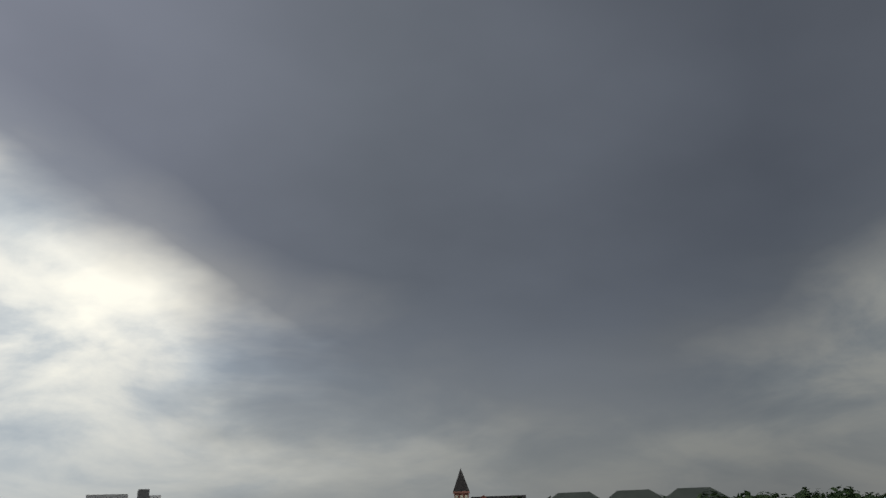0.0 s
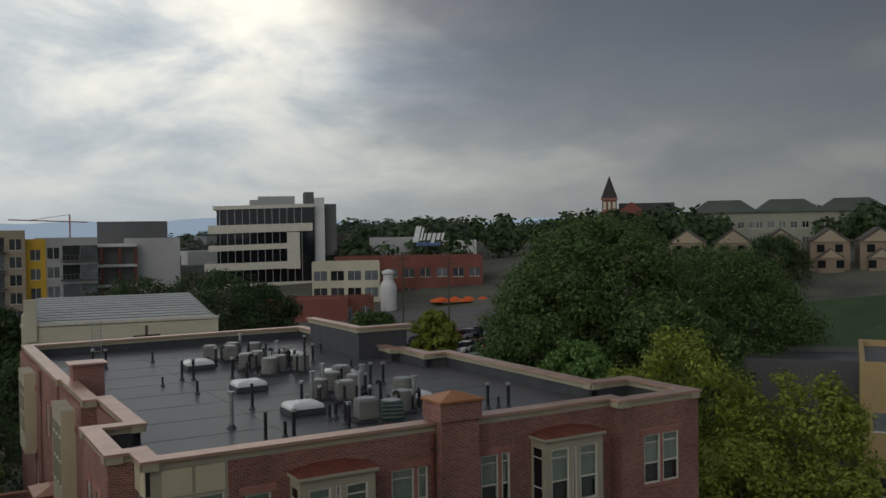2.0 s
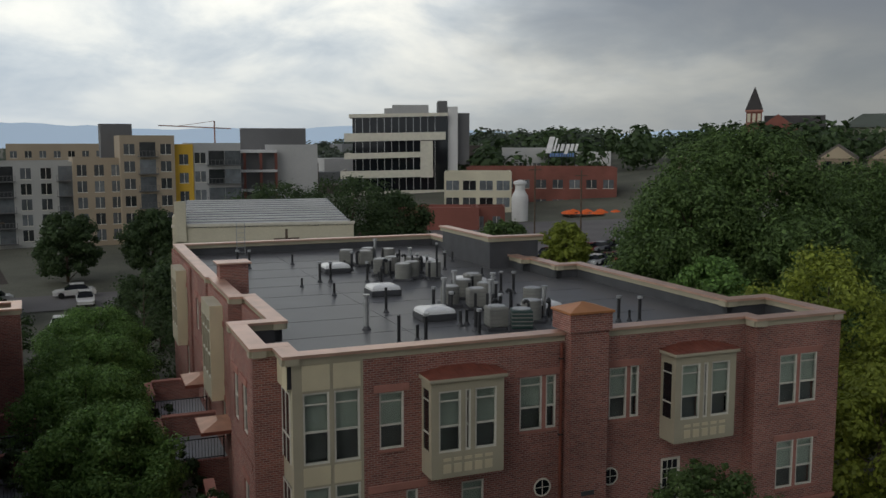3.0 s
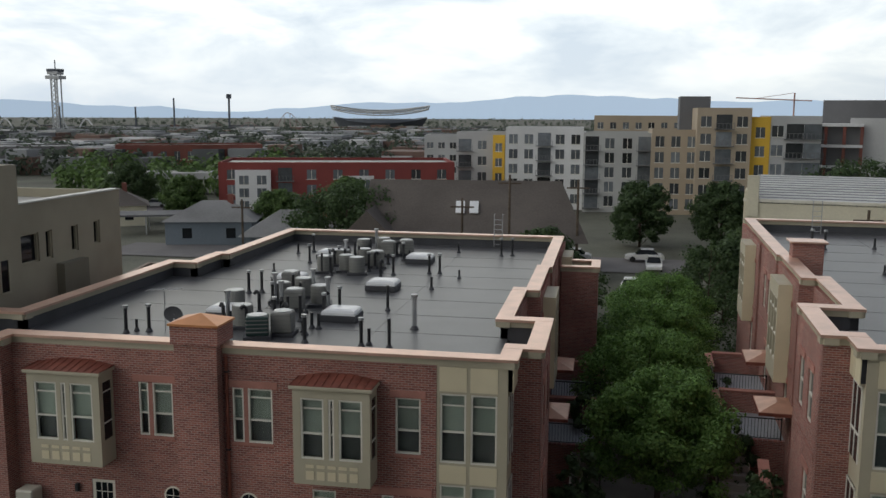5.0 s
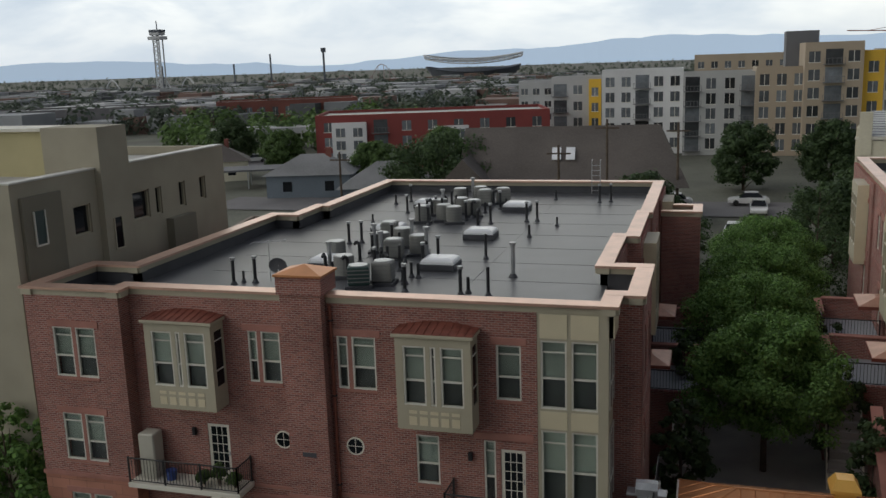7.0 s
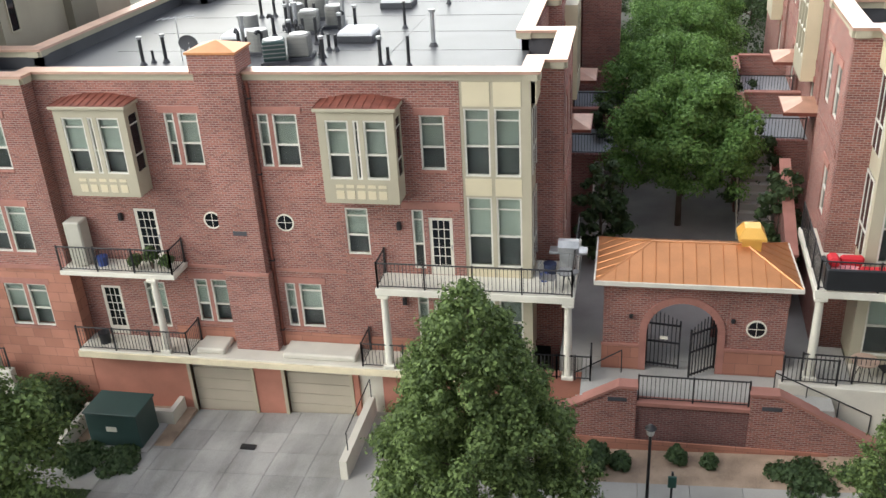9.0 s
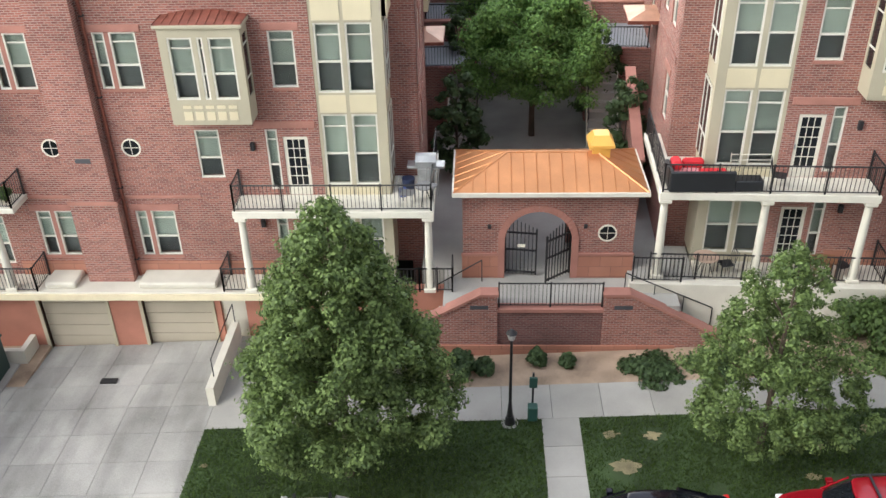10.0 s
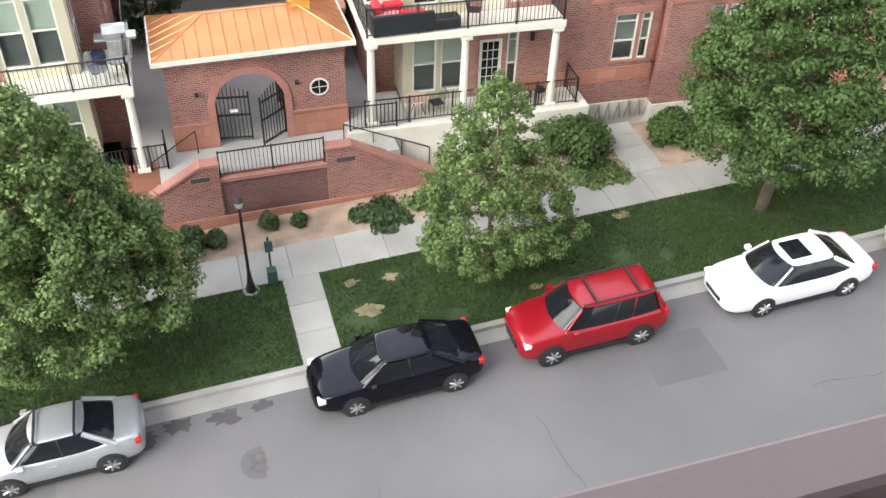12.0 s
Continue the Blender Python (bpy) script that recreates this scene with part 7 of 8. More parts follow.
block("apartment_block", 17.6, 158, 8.2, 16, 2.6, 20.0, -1, WALLT, "tall tan apartment block with balconies", 6, 3, 1.6, 1.6, balcony=(1,))
block("apartment_block", 23.2, 157, 3.0, 12, 2.6, 18.6, -1, WALLY, "yellow stucco apartment bay with windows", 5, 1, 1.4, 1.6)
block("apartment_block", 28.5, 157, 7.8, 12, 2.6, 18.8, -2, WALLG, "grey apartment block with glass balconies", 5, 3, 1.7, 1.7, balcony=(1, 2))
block("penthouse", 14.0, 165, 5, 5, 16, 22.0, 0, WALLD, "dark rooftop stair tower", 0, 0)
block("apartment_block", 8, 232, 24, 14, 3, 18.6, 0, WALLT, "tan apartment block behind the white row", 5, 8, 1.4, 1.5)
block("apartment_block", -34, 235, 26, 14, 3, 13.5, 6, WALLG, "grey terrace behind the apartment row", 3, 9, 1.6, 1.5)
block("red_building", -45.5, 150, 38, 16, 2.5, 11.0, 16, WALLR, "dark red building with white window bays", 3, 9, 1.5, 1.5, balcony=(2,))
for k, x in enumerate((-7.5, 9.0)):
    p = pose(-45.5, 150, 0, 0, 0, 16) @ Vector((x - 6, -8.4, 0))
    block("white_bay", p.x, p.y, 5.6, 0.9, 2.5, 9.8 if k == 0 else 8.8, 16, WALLW, "white stucco bay of the red building", 3, 2, 1.5, 1.4)
ld = thing("lodge", pose(-13.5, 95, 2.5, 0, 0, 6), "large brown shingled hall with skylights", "building")
bm = bmesh.new()
q = [bm.verts.new(p) for p in ((-11.5, -7, 4.4), (11.0, -7, 4.4), (11.0, 7, 4.4), (-11.5, 7, 4.4), (-11.5, 0, 10.0), (8.6, 0, 10.0))]
for f in ((0, 1, 5, 4), (1, 2, 5), (2, 3, 4, 5), (3, 0, 4), (3, 2, 1, 0)):
    bm.faces.new([q[i] for i in f])
part("roof", bm, SHINGLE, ld)
bpart("wall", paintm("brown_wood_wall", (0.20, 0.14, 0.09)), ld, (-10.5, 9, -6, 6, -1, 4.3))
for x in (-2.2, -0.8):
    bm = bmesh.new()
    prism(bm, [(-4.2, 6.95), (-2.9, 8.0), (-2.9, 8.08), (-4.2, 7.03)], "x", x, x + 0.9)
    part("skylight", bm, DOME, ld)
bm = bmesh.new()
prism(bm, [(-4, 3.6), (0, 7.6), (4, 3.6)], "y", -9, -2)
for v in bm.verts:
    v.co.x -= 10.5
part("gable_roof", bm, SHINGLE, ld)
bpart("gable_wall", CREAMW, ld, (-13.6, -7.4, -8, -6.2, -1, 3.7))
sh = thing("house", pose(-38, 105, 2.0, 0, 0, 12), "small house with a grey hipped roof", "building")
bpart("wall", paintm("blue_grey_siding", (0.16, 0.19, 0.22)), sh, (-5, 5, -4, 4, -1, 3))
bm = bmesh.new()
q = [(-5.6, -4.6, 3), (5.6, -4.6, 3), (5.6, 4.6, 3), (-5.6, 4.6, 3), (-1.2, 0, 5.8), (1.2, 0, 5.8)]
v = [bm.verts.new(p) for p in q]
for f in ((0, 1, 5, 4), (1, 2, 5), (2, 3, 4, 5), (3, 0, 4), (3, 2, 1, 0)):
    bm.faces.new([v[i] for i in f])
part("roof", bm, paintm("grey_shingle", (0.22, 0.22, 0.22), 0.25), sh)
def hip_house(x, y, w, d, yaw, wallm, roofm, label):
    c = thing("house", pose(x, y, ground_z(x, y), 0, 0, yaw), label, "building", "small houses")
    bpart("wall", wallm, c, (-w / 2, w / 2, -d / 2, d / 2, -1, 3.0))
    bm = bmesh.new()
    e = 0.5
    q = [bm.verts.new(p) for p in ((-w / 2 - e, -d / 2 - e, 3.0), (w / 2 + e, -d / 2 - e, 3.0), (w / 2 + e, d / 2 + e, 3.0), (-w / 2 - e, d / 2 + e, 3.0), (-w / 2 + d / 2, 0, 5.4), (w / 2 - d / 2, 0, 5.4))]
    for f in ((0, 1, 5, 4), (1, 2, 5), (2, 3, 4, 5), (3, 0, 4), (3, 2, 1, 0)):
        bm.faces.new([q[i] for i in f])
    part("roof", bm, roofm, c)
    for wx in (-w / 4, w / 4):
        bpart("window", DARKGLASS, c, (wx - 0.6, wx + 0.6, -d / 2 - 0.04, -d / 2 + 0.05, 0.9, 2.2))
    bpart("chimney", FBRICK, c, (w / 6, w / 6 + 0.7, -0.35, 0.35, 4.0, 6.2))


GREYSH = paintm("grey_shingle", (0.22, 0.22, 0.22), 0.25)
hip_house(-51, 112, 11, 8, 14, paintm("blue_grey_siding", (0.16, 0.19, 0.22)), GREYSH, "small blue-grey house with a grey hipped roof")
hip_house(-22, 117, 10, 7.5, 8, paintm("brown_wood_wall", (0.20, 0.14, 0.09)), SHINGLE, "small brown house with a dark hipped roof")
hip_house(-74, 126, 10, 7.5, 30, CREAMW, SHINGLE, "small cream house with a dark hipped roof")
cp = thing("carport", pose(-60, 120, ground_z(-60, 120), 0, 0, 24), "long dark flat-roofed carport on thin posts", "carport")
bpart("roof", WALLD, cp, (-9, 9, -3, 3, 2.5, 2.75))
for x in (-8.6, -4.3, 0.0, 4.3, 8.6):
    for y in (-2.7, 2.7):
        bpart("post", METAL, cp, (x - 0.08, x + 0.08, y - 0.08, y + 0.08, -0.3, 2.5))
block("low_building", -30, 66, 14, 10, 1.5, 6.5, 10, paintm("taupe_wall", (0.25, 0.2, 0.16)), "low building with a gravel roof beside the olive building", 0, 0, roof=GRAVEL)

# stucco shed with ribbed metal roof
sd = thing("warehouse", pose(21.6, 92, 2.5, 0, 0, -11), "old cream stucco warehouse with a ribbed metal roof", "building")
bpart("wall", CREAMW, sd, (-8.2, 8.2, -9, 12, -1, 9.4), (-8.2, -7.9, -9, 12, 9.4, 10.3))
bm = bmesh.new()
prism(bm, [(-9.0, 9.2), (-9.0, 9.45), (12, 10.45), (12, 9.2)], "x", -7.9, 8.0)
part("roof", bm, mat("dull_metal_roof", (0.17, 0.18, 0.20), 0.5, 0.3, var=0.2, scale=1.0, fine=6), sd)
bpart("coping", WHITE, sd, (-8.3, 8.3, -9.1, -8.8, 9.3, 9.55))
for i in range(11):
    y = -8.4 + 1.9 * i
    bpart("rib", WALLW, sd, (-7.6, 7.8, y, y + 0.3, 9.3, 9.57 + 0.0476 * (y + 9)))
for i in range(6):
    bpart("pilaster", CREAMW, sd, (-8.28, -8.18, -8 + 3.6 * i, -7.2 + 3.6 * i, 0, 9.9))
bpart("chimney", CREAMW, sd, (-8.0, -7.0, -9.2, -8.4, 8, 11.6))

# white office building with a folded facade
of = thing("office_building", pose(88, 214, 6, 0, 0, -22.5), "modern white and glass office building with folded bands", "building")
bpart("glass_body", DARKGLASS, of, (-13.5, 9.5, -9, 9, 0, 20))
for z0, z1, x0, x1 in ((19.2, 20.5, -14, 9.6), (13.5, 15.9, -15.2, 9.0), (9.3, 11.1, -15.2, 3.0), (4.6, 6.8, -16.2, 6.0), (0.0, 1.9, -15.2, 9.0)):
    bm = bmesh.new()
    prism(bm, [(x0, z0), (x1, z0 + 0.5), (x1, z1), (x0, z1 - 0.4)], "y", -9.7, -9.0)
    part("white_band", bm, WHITE, of)
    bpart("white_band", WHITE, of, (x0 - 0.3, x0, -9.7, 9, z0, z1 - 0.4))
bpart("white_band", WHITE, of, (2.9, 5.9, -9.8, -9.0, 4.9, 13.7))
bpart("stair_tower", WALLW, of, (9.6, 12.0, -8, 4, 0, 22.0))
bpart("stair_tower", WALLD, of, (7.2, 9.5, -7.5, 4, 18, 23.4), (12.0, 15.0, -6, 6, 8, 20.5))
bparts("roof_plant", WALLG, of, (-4, 5, -3, 5, 20, 22.6), (-6, -4, -2, 3, 20, 21.8))
for i in range(12):
    x = -12.8 + 1.75 * i
    bparts("mullion", METAL, of, (x - 0.06, x + 0.06, -9.12, -9.0, 0.4, 20))
block("office_block", 45.5, 168, 9.2, 18, 3.5, 18.5, -16, WALLG, "grey concrete building with open dark floors", 0, 0)
ob2 = thing("open_floor_building", pose(37.5, 165, 3.0, 0, 0, -14), "unfinished building with open floors and pale slabs", "building")
bpart("core", WALLD, ob2, (-3.5, 4, -5, 6, 0, 15))
for k in range(5):
    bpart("floor_slab", WALLW, ob2, (-4.2, 4.2, -6.2, 6, 1.0 + 3.4 * k, 1.45 + 3.4 * k))
for x in (-4, -1.4, 1.4, 4):
    bpart("column", FBRICK, ob2, (x - 0.25, x + 0.25, -6.1, -5.7, 0, 14.8))
block("roof_plant_room", 43, 172, 12, 8, 18, 21.5, -15, WALLD, "dark rooftop plant room", 0, 0)

# restaurant row, silo and the roof sign
block("brick_building", 103, 174, 32, 12, 4.0, 13.6, -30, FBRICK, "red brick restaurant building with dark windows", 2, 9, 2.2, 1.8)
block("cream_building", 84.5, 168, 13.5, 10, 5.0, 13.0, -27, CREAMW, "cream two-storey building with a dark window band", 2, 4, 2.6, 1.9)
block("low_red_building", 66, 150, 17, 8, 3.0, 7.5, -24, paintm("red_tile_roof", (0.25, 0.09, 0.07)), "low building with a red roof", 0, 0, roof=paintm("red_roof", (0.28, 0.11, 0.09)))
block("small_brick_shop", 76, 147, 6, 6, 2.8, 7.5, -27, FBRICK, "small brick shop with a white sign", 1, 2, 1.4, 2.0)
si = thing("milk_can_silo", pose(84.3, 150, 3.5), "white milk-can shaped silo beside the restaurant", "silo")
bm = bmesh.new()
prof = [(1.5, 0), (1.6, 5.2), (1.5, 5.9), (0.95, 6.9), (0.95, 7.9), (1.25, 8.1), (1.25, 8.5), (0.3, 8.9)]
loft(bm, [[(r * math.cos(2 * math.pi * i / 20), r * math.sin(2 * math.pi * i / 20), z) for i in range(20)] for r, z in prof])
part("body", bm, WALLW, si)
for k in range(9):
    um = thing("parasol", pose(94 + 2.3 * (k % 5) + k * 0.2, 148 + 4.0 * (k // 5) - (k % 3), 3.6), "orange parasol over a terrace table", "parasol", "orange parasols")
    bm = bmesh.new()
    loft(bm, [[(1.5 * r * math.cos(2 * math.pi * i / 8), 1.5 * r * math.sin(2 * math.pi * i / 8), z) for i in range(8)] for r, z in ((1, 2.2), (0.5, 2.55), (0.02, 2.8))])
    part("canopy", bm, mat("orange_canvas", (0.75, 0.13, 0.02), 0.8, bump=0.0), um)
    bm = bmesh.new()
    tube(bm, (0, 0, 0), (0, 0, 2.7), 0.03, n=6)
    part("pole", bm, METAL, um)
sg = thing("roof_sign", pose(111.4, 179, 14.0, 0, 0, -31.9), "large white slanted sign bars on a steel frame", "sign")
SIGNW = mat("white_sign_enamel", (0.85, 0.85, 0.85), 0.4, bump=0.0)
for x, w, za, zb in ((-3.6, 1.3, 2.9, 6.6), (-2.0, 0.45, 3.3, 6.3), (-1.2, 0.4, 3.4, 5.0), (-0.45, 0.8, 3.4, 5.0), (0.65, 0.8, 2.7, 5.0), (1.75, 0.75, 3.4, 5.0), (2.8, 0.6, 3.4, 5.0)):
    bm = bmesh.new()
    box(bm, x, x + w, -0.12, 0.12, za, zb)
    for v in bm.verts:
        v.co.x += 0.25 * (v.co.z - 3.4)
    part("letter_bar", bm, SIGNW, sg)
for i in range(10):
    bpart("small_letter_bar", mat("blue_sign_enamel", (0.12, 0.22, 0.45), 0.4, bump=0.0), sg, (-2.7 + 0.56 * i, -2.7 + 0.56 * i + 0.4, -0.1, 0.1, 2.1, 2.9))
bm = bmesh.new()
for x in (-3, 0, 3):
    tube(bm, (x, 0.4, -1), (x, 0.4, 5.4), 0.1, n=5)
tube(bm, (-3.3, 0.4, 2.0), (3.3, 0.4, 2.0), 0.08, n=5)
tube(bm, (-3.3, 0.4, 4.0), (3.3, 0.4, 4.0), 0.08, n=5)
part("steel_frame", bm, IRON, sg)
block("hill_house", 118, 205, 14, 10, 6, 17.5, -30, WALLG, "grey modern house on the hill", 2, 4, 1.8, 1.6)
block("hill_house", 134, 200, 9, 9, 6, 16.5, -34, WALLW, "white house on the hill", 2, 3, 1.4, 1.4)
block("hill_house", 96, 232, 16, 9, 7, 16.8, -24, WALLD, "dark house with a roof terrace", 2, 5, 1.5, 1.4)

# church with a pointed tower
ch = thing("church", pose(182, 190, 9, 0, 0, -44), "dark red brick church with a pointed tower", "church")
bpart("tower", FBRICK, ch, (-4.6, -0.6, -2, 2, 0, 18.5))
bparts("belfry_cornice", LINTEL, ch, (-4.9, -0.3, -2.3, 2.3, 18.5, 19.0), (-4.9, -0.3, -2.3, 2.3, 15.0, 15.4))
for x in (-3.9, -2.6, -1.3):
    bpart("belfry_opening", CREAMW, ch, (x - 0.4, x + 0.4, -2.06, -1.9, 15.7, 18.0))
bm = bmesh.new()
q = [bm.verts.new(p) for p in ((-4.9, -2.3, 19), (-0.3, -2.3, 19), (-0.3, 2.3, 19), (-4.9, 2.3, 19), (-2.6, 0, 25.4))]
for f in ((0, 1, 4), (1, 2, 4), (2, 3, 4), (3, 0, 4), (3, 2, 1, 0)):
    bm.faces.new([q[i] for i in f])
part("spire", bm, paintm("slate_spire", (0.05, 0.045, 0.045)), ch)
bm = bmesh.new()
prism(bm, [(-3, 13.0), (3.5, 17.8), (10, 13.0)], "y", -3, 3)
part("gable", bm, FBRICK, ch)
bpart("nave", FBRICK, ch, (-0.6, 15, -2.5, 9, 0, 13.0))
bm = bmesh.new()
prism(bm, [(-3.4, 13.0), (3.2, 17.6), (9.6, 13.0)], "x", 0, 15.5)
for v in bm.verts:
    v.co.y += 0.5
part("nave_roof", bm, paintm("slate_spire", (0.05, 0.045, 0.045)), ch)

# terraced houses with gables on the hill, and the long green-roofed block above them
for k in range(9):
    x, y = 128 + 9.2 * k * 0.62, 152 - 9.2 * k * 0.75
    tr = thing("gabled_house", pose(x, y, 7.0, 0, 0, -50), "beige terraced house with a brown gable roof", "house", "gabled houses")
    bpart("wall", paintm("beige_siding", (0.27, 0.205, 0.15)), tr, (-3.6, 3.6, -4, 4, -3, 9.5))
    for rr_, (yy, zz) in enumerate(((-4.2, 9.5), (-6.0, 6.4))):
        bm = bmesh.new()
        w = 3.7 if rr_ == 0 else 2.4
        prism(bm, [(-w, zz), (0, zz + w * 0.68), (w, zz), (w, zz - 0.3), (-w, zz - 0.3)], "y", yy, yy + (8 if rr_ == 0 else 3))
        part("roof", bm, SHINGLE, tr)
        bm = bmesh.new()
        prism(bm, [(-w * 0.86, zz - 0.25), (0, zz + w * 0.56), (w * 0.86, zz - 0.25)], "y", yy - 0.05, yy + 0.1)
        part("gable", bm, paintm("cream_gable", (0.38, 0.31, 0.22)), tr)
    bpart("porch", paintm("beige_siding", (0.27, 0.205, 0.15)), tr, (-2.3, 2.3, -5.8, -4, -3, 6.2))
    for zz in (1.2, 4.2, 7.2):
        for x0 in (-2.4, 0.9):
            bpart("window", DARKGLASS, tr, (x0, x0 + 1.4, -5.86 if zz < 6 else -4.06, -5.7 if zz < 6 else -3.9, zz, zz + 1.5))
for k in range(3):
    x, y = 187 + 15 * k * 0.64, 157 - 15 * k * 0.77
    b = block("long_apartment", x, y, 16, 10, 10, 22.5, -50, paintm("sage_siding", (0.30, 0.30, 0.24)), "sage apartment block with a green hipped roof", 3, 6, 1.4, 1.5, cat="building")
    bm = bmesh.new()
    q = [bm.verts.new(p) for p in ((-8.6, -5.6, 12.9), (8.6, -5.6, 12.9), (8.6, 5.6, 12.9), (-8.6, 5.6, 12.9), (-4, 0, 16.2), (4, 0, 16.2))]
    for f in ((0, 1, 5, 4), (1, 2, 5), (2, 3, 4, 5), (3, 0, 4), (3, 2, 1, 0)):
        bm.faces.new([q[i] for i in f])
    part("hipped_roof", bm, paintm("green_shingle", (0.085, 0.10, 0.085), 0.2), b)

# park, lots and back streets
def patch(name, x0, x1, y0, y1, lift, material, label, cat, yaw=0.0):
    bm = bmesh.new()
    n = 10
    cx, cy = (x0 + x1) / 2, (y0 + y1) / 2
    ca, sa = math.cos(radians(yaw)), math.sin(radians(yaw))
    g = []
    for j in range(n + 1):
        for i in range(n + 1):
            dx, dy = x0 + (x1 - x0) * i / n - cx, y0 + (y1 - y0) * j / n - cy
            x, y = cx + dx * ca - dy * sa, cy + dx * sa + dy * ca
            g.append(bm.verts.new((x, y, ground_z(x, y) + lift)))
    for j in range(n):
        for i in range(n):
            a0 = j * (n + 1) + i
            bm.faces.new((g[a0], g[a0 + 1], g[a0 + n + 2], g[a0 + n + 1]))
    tagged(part(name, bm, material), label, cat, kind="structure")


patch("park_lawn", 84, 150, 62, 105, 0.25, paintm("park_grass", (0.04, 0.075, 0.025), 0.3), "green park lawn below the terraced houses", "lawn", -35)
patch("back_road", -60, 60, 98, 108, 0.10, ASPHALT, "grey asphalt street behind the buildings", "road")
patch("car_park", 50, 92, 84, 150, 0.12, ASPHALT, "asphalt car park by the restaurant", "car park", -25)
patch("far_avenue", -118, -42, 143, 158, 0.12, ASPHALT, "asphalt avenue beyond the small houses", "road", 22)


def far_car(x, y, yaw, paintx, label):
    c = thing("car", pose(x, y, ground_z(x, y) + 0.13, 0, 0, yaw), label, "car", "far parked cars")
    bm = bmesh.new()
    loft(bm, [[(-2.2 + 4.4 * f, sgn * w, z) for sgn, z in ((-1, 0.3), (-1, zt), (1, zt), (1, 0.3))] for f, w, zt in ((0, 0.7, 0.6), (0.08, 0.86, 0.75), (0.5, 0.9, 0.92), (0.92, 0.86, 0.9), (1, 0.7, 0.7))])
    bm.faces.new([v for i, v in enumerate(bm.verts) if i < 4])
    part("body", bm, paintx, c)
    bm = bmesh.new()
    loft(bm, [[(-1.0, -0.78, 0.88), (1.5, -0.78, 0.88), (1.5, 0.78, 0.88), (-1.0, 0.78, 0.88)], [(-0.4, -0.6, 1.42), (0.95, -0.6, 1.42), (0.95, 0.6, 1.42), (-0.4, 0.6, 1.42)]])
    part("cabin_glass", bm, DARKGLASS, c)
    bpart("roof", paintx, c, (-0.45, 1.0, -0.62, 0.62, 1.42, 1.47))
    for sx in (-1.35, 1.35):
        for sy in (-0.8, 0.8):
            bm = bmesh.new()
            tube(bm, (sx, sy - 0.1, 0.32), (sx, sy + 0.1, 0.32), 0.32, n=12)
            part("wheel", bm, RUBBER, c)


far_car(-4.0, 104.5, 0, CARWHITE, "white car on the back street")
far_car(4.2, 106.0, 0, CARWHITE, "white pick-up car on the back street")
far_car(5.0, 100.5, 88, CARWHITE, "white car waiting at the junction")
far_car(2.2, 86, 85, SILVER, "silver car parked beside the trees")
rng = np.random.default_rng(5)
for k in range(27):
    bearing, dist = radians(30.6 + 0.66 * (k % 9) + 0.2 * (k // 9)), 104 + 13 * (k // 9) + 1.5 * (k % 9)
    x, y = dist * math.sin(bearing), dist * math.cos(bearing)
    far_car(x, y, 25 + float(rng.uniform(-6, 6)), (CARBLACK, SILVER, CARWHITE, CARBLACK, CARRED, SILVER)[k % 6], ("dark", "silver", "white", "black", "red", "grey")[k % 6] + " car in the car park")
for k in range(8):
    far_car(-104 + 6.2 * k, 139 + 2.5 * k + (3.5 if k % 2 else 0), 22 + (180 if k % 2 else 0), (SILVER, CARBLACK, CARWHITE, CARBLACK)[k % 4], ("silver", "black", "white", "black")[k % 4] + " car on the avenue")

# utility poles
for k, (x, y, h) in enumerate(((-9.5, 88, 11), (-13.5, 84, 9), (-3, 90, 10.5), (20, 76, 9.5), (70, 120, 13), (77, 118, 12), (-37, 88, 8), (28, 80, 8.5))):
    up_ = thing("utility_pole", pose(x, y, ground_z(x, y)), "brown wooden utility pole with crossarms", "pole", "utility poles")
    bm = bmesh.new()
    tube(bm, (0, 0, -0.3), (0, 0, h), 0.15, 0.11, n=8)
    part("pole", bm, BARK, up_)
    bpart("crossarm", BARK, up_, (-1.1, 1.1, -0.07, 0.07, h - 0.9, h - 0.76))

# amusement tower, masts, roller coaster, stadium, crane
FAR = paintm("far_pale_steel", (0.50, 0.51, 0.52))
FARD = paintm("far_dark_steel", (0.10, 0.11, 0.13))
tw = thing("observation_tower", pose(-492, 754, -6), "tall white lattice observation tower", "tower")
bm = bmesh.new()
for sx in (-3, 3):
    for sy in (-3, 3):
        tube(bm, (sx, sy, 0), (sx, sy, 58), 0.7, n=5)
for i in range(14):
    z = 4.0 * i + 2
    tube(bm, (-3, -3, z), (3, -3, z + 4), 0.4, n=4)
    tube(bm, (3, -3, z), (-3, -3, z + 4), 0.4, n=4)
part("lattice", bm, FAR, tw)
bpart("cabin", FAR, tw, (-6.5, 6.5, -6, 6, 54, 57), (-5, 5, -5, 5, 58, 60.5))
bpart("cabin_roof", FARD, tw, (-5.5, 5.5, -5, 5, 60.5, 63))
bm = bmesh.new()
tube(bm, (0, 0, 63), (0, 0, 71), 0.5, n=5)
part("mast", bm, FARD, tw)
for k, (x, y, z1, r, hd) in enumerate(((-518, 1193, 42, 1.6, 1), (-584, 1162, 38, 1.3, 0), (-628, 1139, 26, 1.3, 0), (-478, 736, 24, 0.6, 0))):
    ms = thing("mast", pose(x, y, -8), "tall dark ride mast far off", "mast")
    bm = bmesh.new()
    tube(bm, (0, 0, 0), (0, 0, z1 + 8), r, n=6)
    part("pole", bm, FARD, ms)
    if hd:
        bm = bmesh.new()
        tube(bm, (0, 0, z1 + 4), (0, 0, z1 + 10), 3.6, n=10)
        part("head", bm, FARD, ms)
